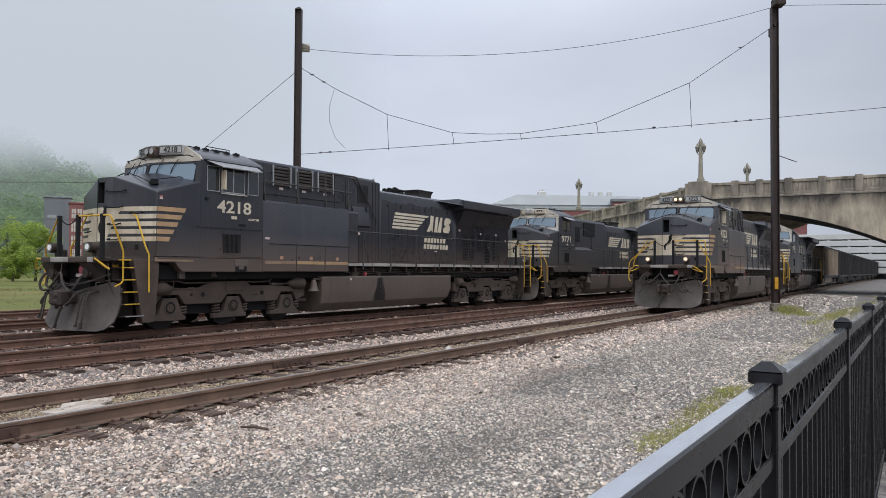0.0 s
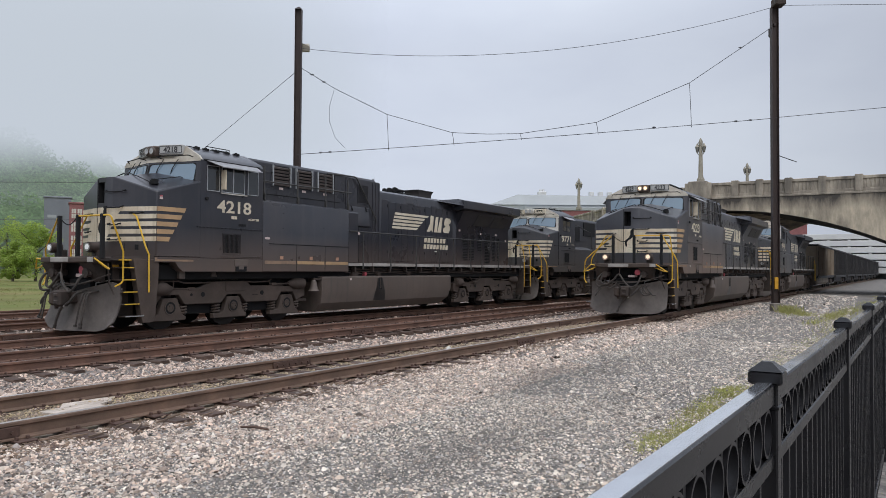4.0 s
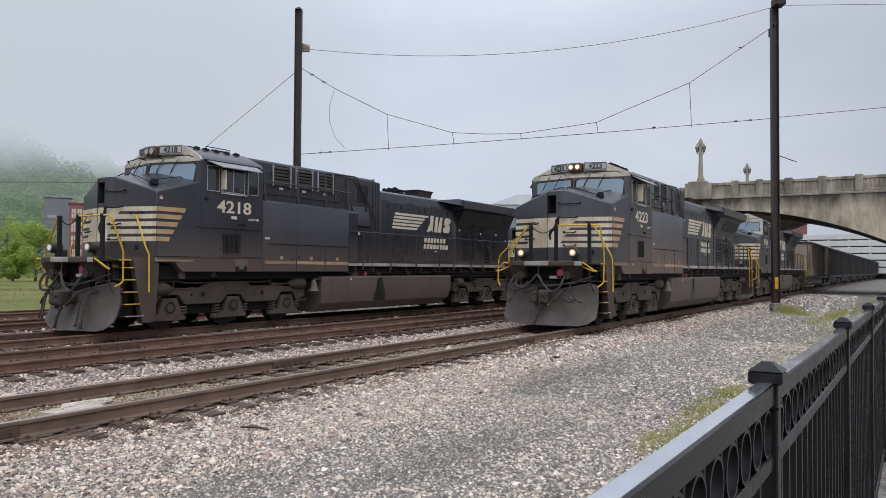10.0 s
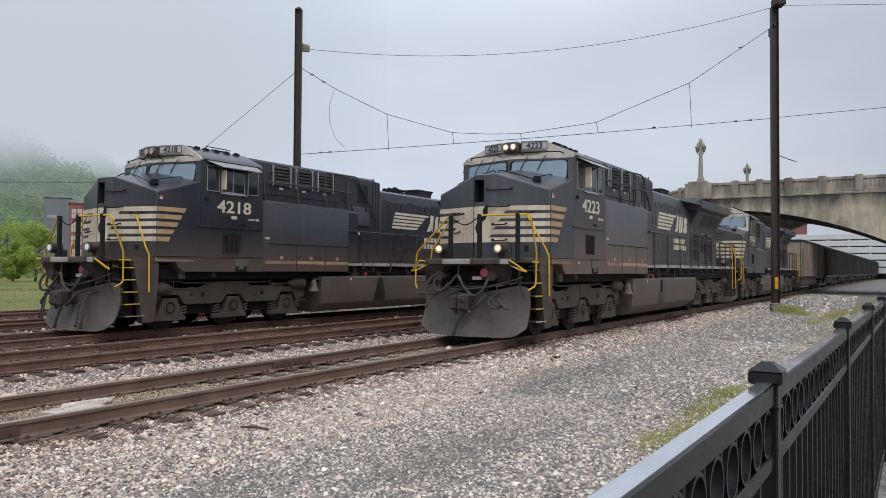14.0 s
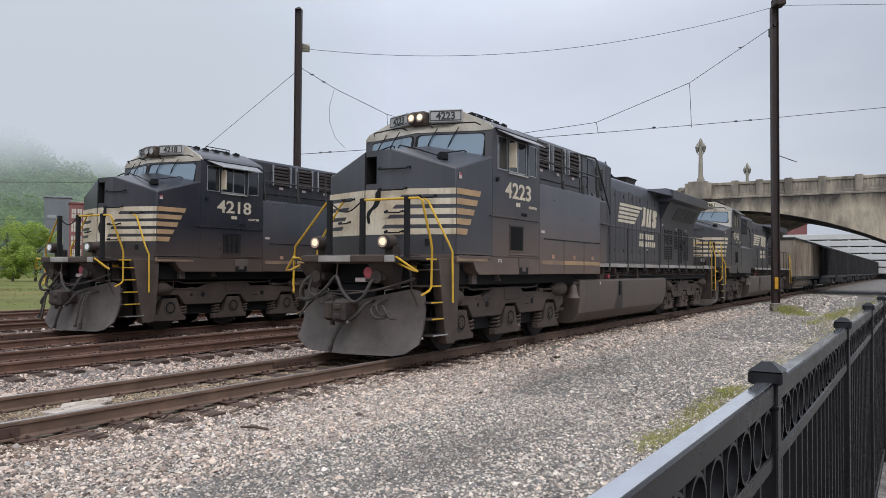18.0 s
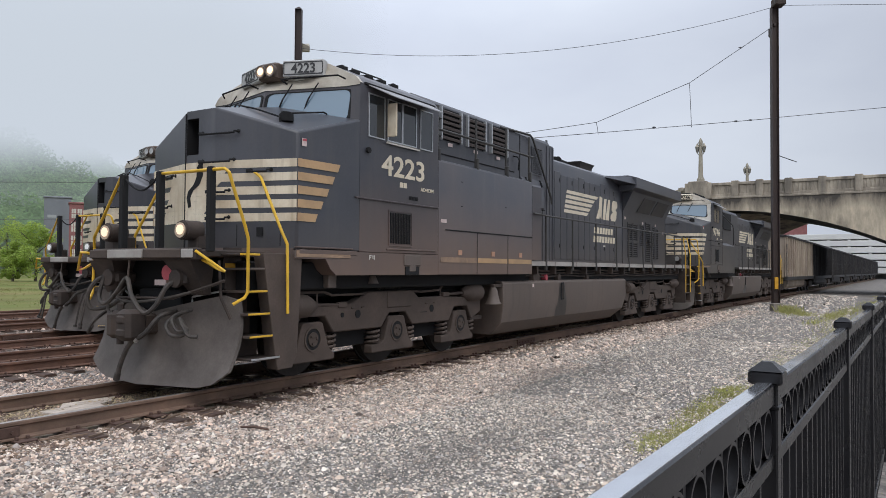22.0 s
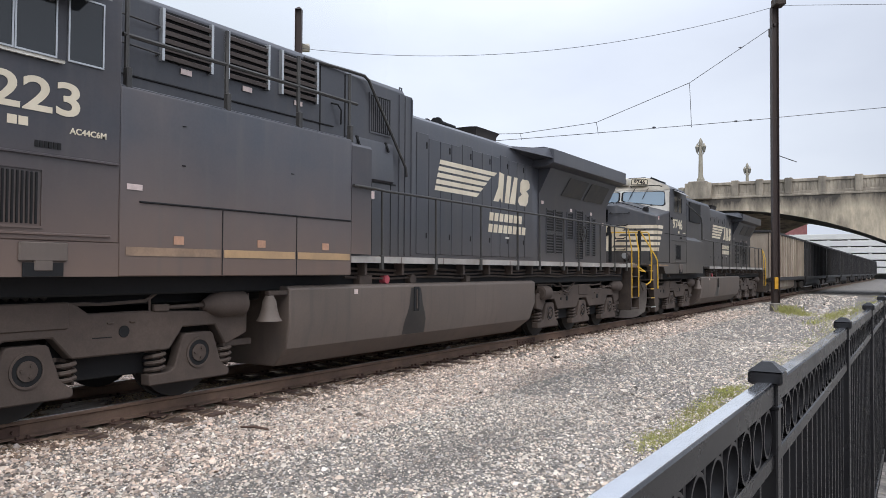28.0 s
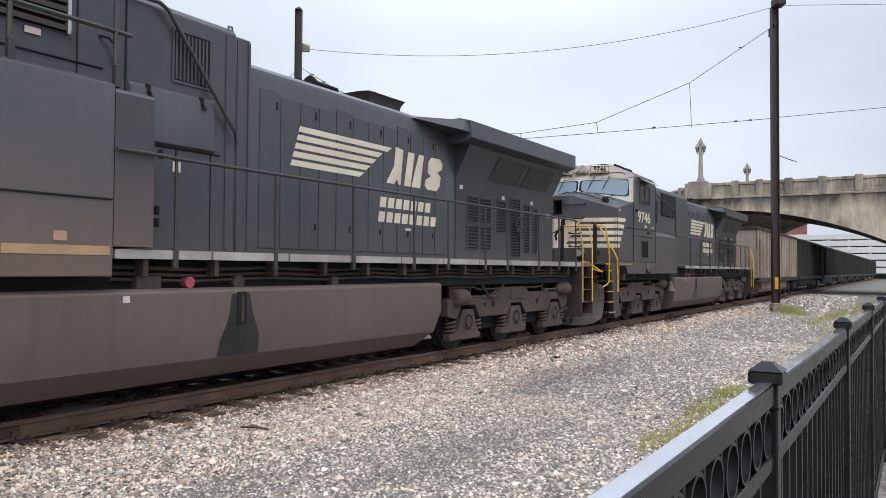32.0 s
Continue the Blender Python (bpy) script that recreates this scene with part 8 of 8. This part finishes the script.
stones("ballast", 12000, (25, 64), (9.0, 12.1), 0.027, M_STONE_R, "coarse ballast between the tracks", 12, 0.0, keep=bedded(0.1))
stones("ballast", 10000, (2, 24), (7.55, 8.92), 0.013, M_STONE_D, "sparse dirty ballast between the rails", 5, 0.006, keep=bedded(0.5))
stones("ballast", 9000, (5, 40), (13.7, 15.7), 0.024, M_STONE_R, "coarse ballast between the tracks", 6, 0.0, keep=bedded(0.1))
stones("ballast", 3500, (2, 36), (12.2, 13.6), 0.018, M_STONE_D, "sparse dirty ballast between the rails", 7, -0.012, keep=bedded(0.1))
stones("ballast", 6000, (4, 40), (17.2, 28), 0.034, M_STONE_R, "coarse ballast between the tracks", 8, 0.0, keep=off_rails)


def grass(name, spots, blade, material, label, seed):
    rnd = random.Random(seed)
    v, f = [], []
    for (cx, cy, rx, ry, n) in spots:
        for _ in range(n):
            x, y = cx + rnd.gauss(0, rx), cy + rnd.gauss(0, ry)
            z = ground_height(x, y)
            a = rnd.uniform(0, 6.28)
            h = blade * rnd.uniform(0.4, 1.3)
            w = 0.0045 + h * 0.03
            lean = Vector((rnd.gauss(0, 0.5), rnd.gauss(0, 0.5), 1)).normalized() * h
            d = Vector((math.cos(a), math.sin(a), 0)) * w
            k = len(v)
            p = Vector((x, y, z))
            v += [tuple(p - d), tuple(p + d), tuple(p + lean * 0.6 + d * 0.6 + Vector((0, 0, 0.1 * h))), tuple(p + lean)]
            f.append((k, k + 1, k + 2, k + 3))
    me = bpy.data.meshes.new(name)
    me.from_pydata(v, [], f)
    me.materials.append(material)
    tagged(new(name, me), label, "grass", "", "stuff")


rnd = random.Random(2)
strip = [(1.6 + 0.5 * k + rnd.uniform(-0.3, 0.3), 0.95 + rnd.uniform(-0.25, 0.3), 0.4, 0.18, 220) for k in range(40)]
strip += [(7.3 + 0.2 * k + rnd.uniform(-0.1, 0.1), 2.22 + 0.09 * math.sin(k * 1.9), 0.16, 0.08 - 0.03 * math.cos(k), rnd.randrange(120, 620)) for k in range(24)]
strip += [(13.2 + 0.8 * k, 2.2 + 0.15 * math.sin(k * 2.3), 0.5, 0.16, 160) for k in range(12)]
grass("weeds", strip, 0.024, M_GRASS, "low green weeds along the fence", 3)
grass("weeds", [(34.2, 4.45, 0.18, 0.16, 200), (34.0, 4.2, 0.3, 0.25, 180)], 0.34, M_GRASS, "tall weeds round the pole's foot", 14)
grass("weeds", [(33.2, 3.9, 0.6, 0.30, 220), (32.4, 3.5, 0.5, 0.2, 90), (28.3, 2.8, 0.8, 0.15, 130), (31.6, 2.6, 1.2, 0.18, 300), (34.5, 2.5, 1.2, 0.2, 300), (38.0, 2.3, 1.5, 0.25, 260)], 0.15, M_GRASS, "weeds round the pole's foot", 4)
grass("weeds", [(22 + 3 * k, 1.4 + 0.4 * math.sin(k), 1.2, 0.4, 420) for k in range(14)], 0.10, M_GRASS, "low green weeds along the fence", 5)
grass("tall_grass", [(rnd.uniform(0, 75), rnd.uniform(30, 80), 2.4, 1.6, 330) for _ in range(170)], 0.15, M_DRYGRASS, "tall dry and green meadow grass", 6)

# broken boards and litter
g = Geo()
rnd = random.Random(7)
for _ in range(120):
    x, y = rnd.uniform(1.5, 30), 7.28 - abs(rnd.gauss(0, 0.26))
    a = rnd.gauss(0.1, 0.35)
    l, w = rnd.uniform(0.04, 0.20), rnd.uniform(0.006, 0.020)
    z = ground_height(x, y) + 0.03
    d, e = Vector((math.cos(a), math.sin(a), rnd.uniform(-0.05, 0.08))) * l, Vector((-math.sin(a), math.cos(a), 0)) * w
    p = Vector((x, y, z))
    g.loft([[p - d - e, p + d - e * 0.5, p + d + e * 0.3, p - d + e], [q + Vector((0, 0, 0.014)) for q in (p - d - e, p + d - e * 0.5, p + d + e * 0.3, p - d + e)]])
tagged(part("wood_splinters", g, M_DIRT), "broken timber splinters beside the rail", "debris", "", "stuff")
g = Geo()
g.tube([(5.74, 6.08, -0.175), (5.79, 5.92, -0.165), (5.81, 5.74, -0.175)], [0.012, 0.017, 0.010], 6)
solo("stick", g, M_TIE, "dark stick lying on the gravel", "stick")
g = Geo()
edge = [(5.02, 8.62), (5.06, 8.40), (5.12, 8.16), (5.40, 8.22), (5.62, 8.20), (5.66, 8.42), (5.95, 8.62), (6.18, 8.86), (5.92, 8.90), (5.70, 8.80), (5.45, 8.84), (5.30, 8.66)]
g.loft([[(x, y, -0.19) for x, y in edge], [(x, y, -0.162 + 0.012 * math.sin(7 * x)) for x, y in edge]])
solo("pale_board", g, M_PALEWOOD, "pale broken board between the rails", "board")
for x, y, r in ((13.3, 8.1, 0.10), (13.9, 7.9, 0.09), (16.2, 7.95, 0.10)):
    g = Geo()
    g.tube([(x - r, y, -0.15), (x, y, -0.12), (x + r, y + 0.03, -0.15)], [0.02, r * 0.6, 0.02], 7)
    solo("litter", g, M_PLASTIC, "small pale crumpled litter on the ties", "litter", "litter")
g = Geo()
g.loft([[(16.9, 6.55, -0.2), (17.9, 6.5, -0.2), (18.0, 6.8, -0.2), (17.0, 6.85, -0.2)], [(17.05, 6.6, -0.15), (17.8, 6.55, -0.14), (17.85, 6.75, -0.14), (17.1, 6.8, -0.15)]])
solo("flat_slab", g, M_STONE, "pale flat stone slab beside the track", "stone", bevel=0.02)


# ---- motion ----
def motions():
    def roll(ob, radius):
        x, y, z = ob.location
        rows, t = [], 0.0
        while t <= 32.0001:
            ts = [r[0] for r in RUN]
            d = float(np.interp(t, ts, [r[1] for r in RUN])) - RUN[0][1]
            rows.append((t, pose(x, y, z, 0, math.degrees(d / radius), 0)))
            t += 0.5
        walk(ob, rows)
    for ob, gap in [(lead, 0.0), (trail, 22.32)] + [(c, 42.5 + 16.3 * k) for k, (c, _) in enumerate(cars)]:
        walk(ob, [(t, pose(x + gap, T1, 0)) for t, x in RUN])
    for w in lead_wheels + trail_wheels:
        roll(w, 0.533)
    for _, ws in cars[:3]:
        for w in ws:
            roll(w, 0.457)


motions()
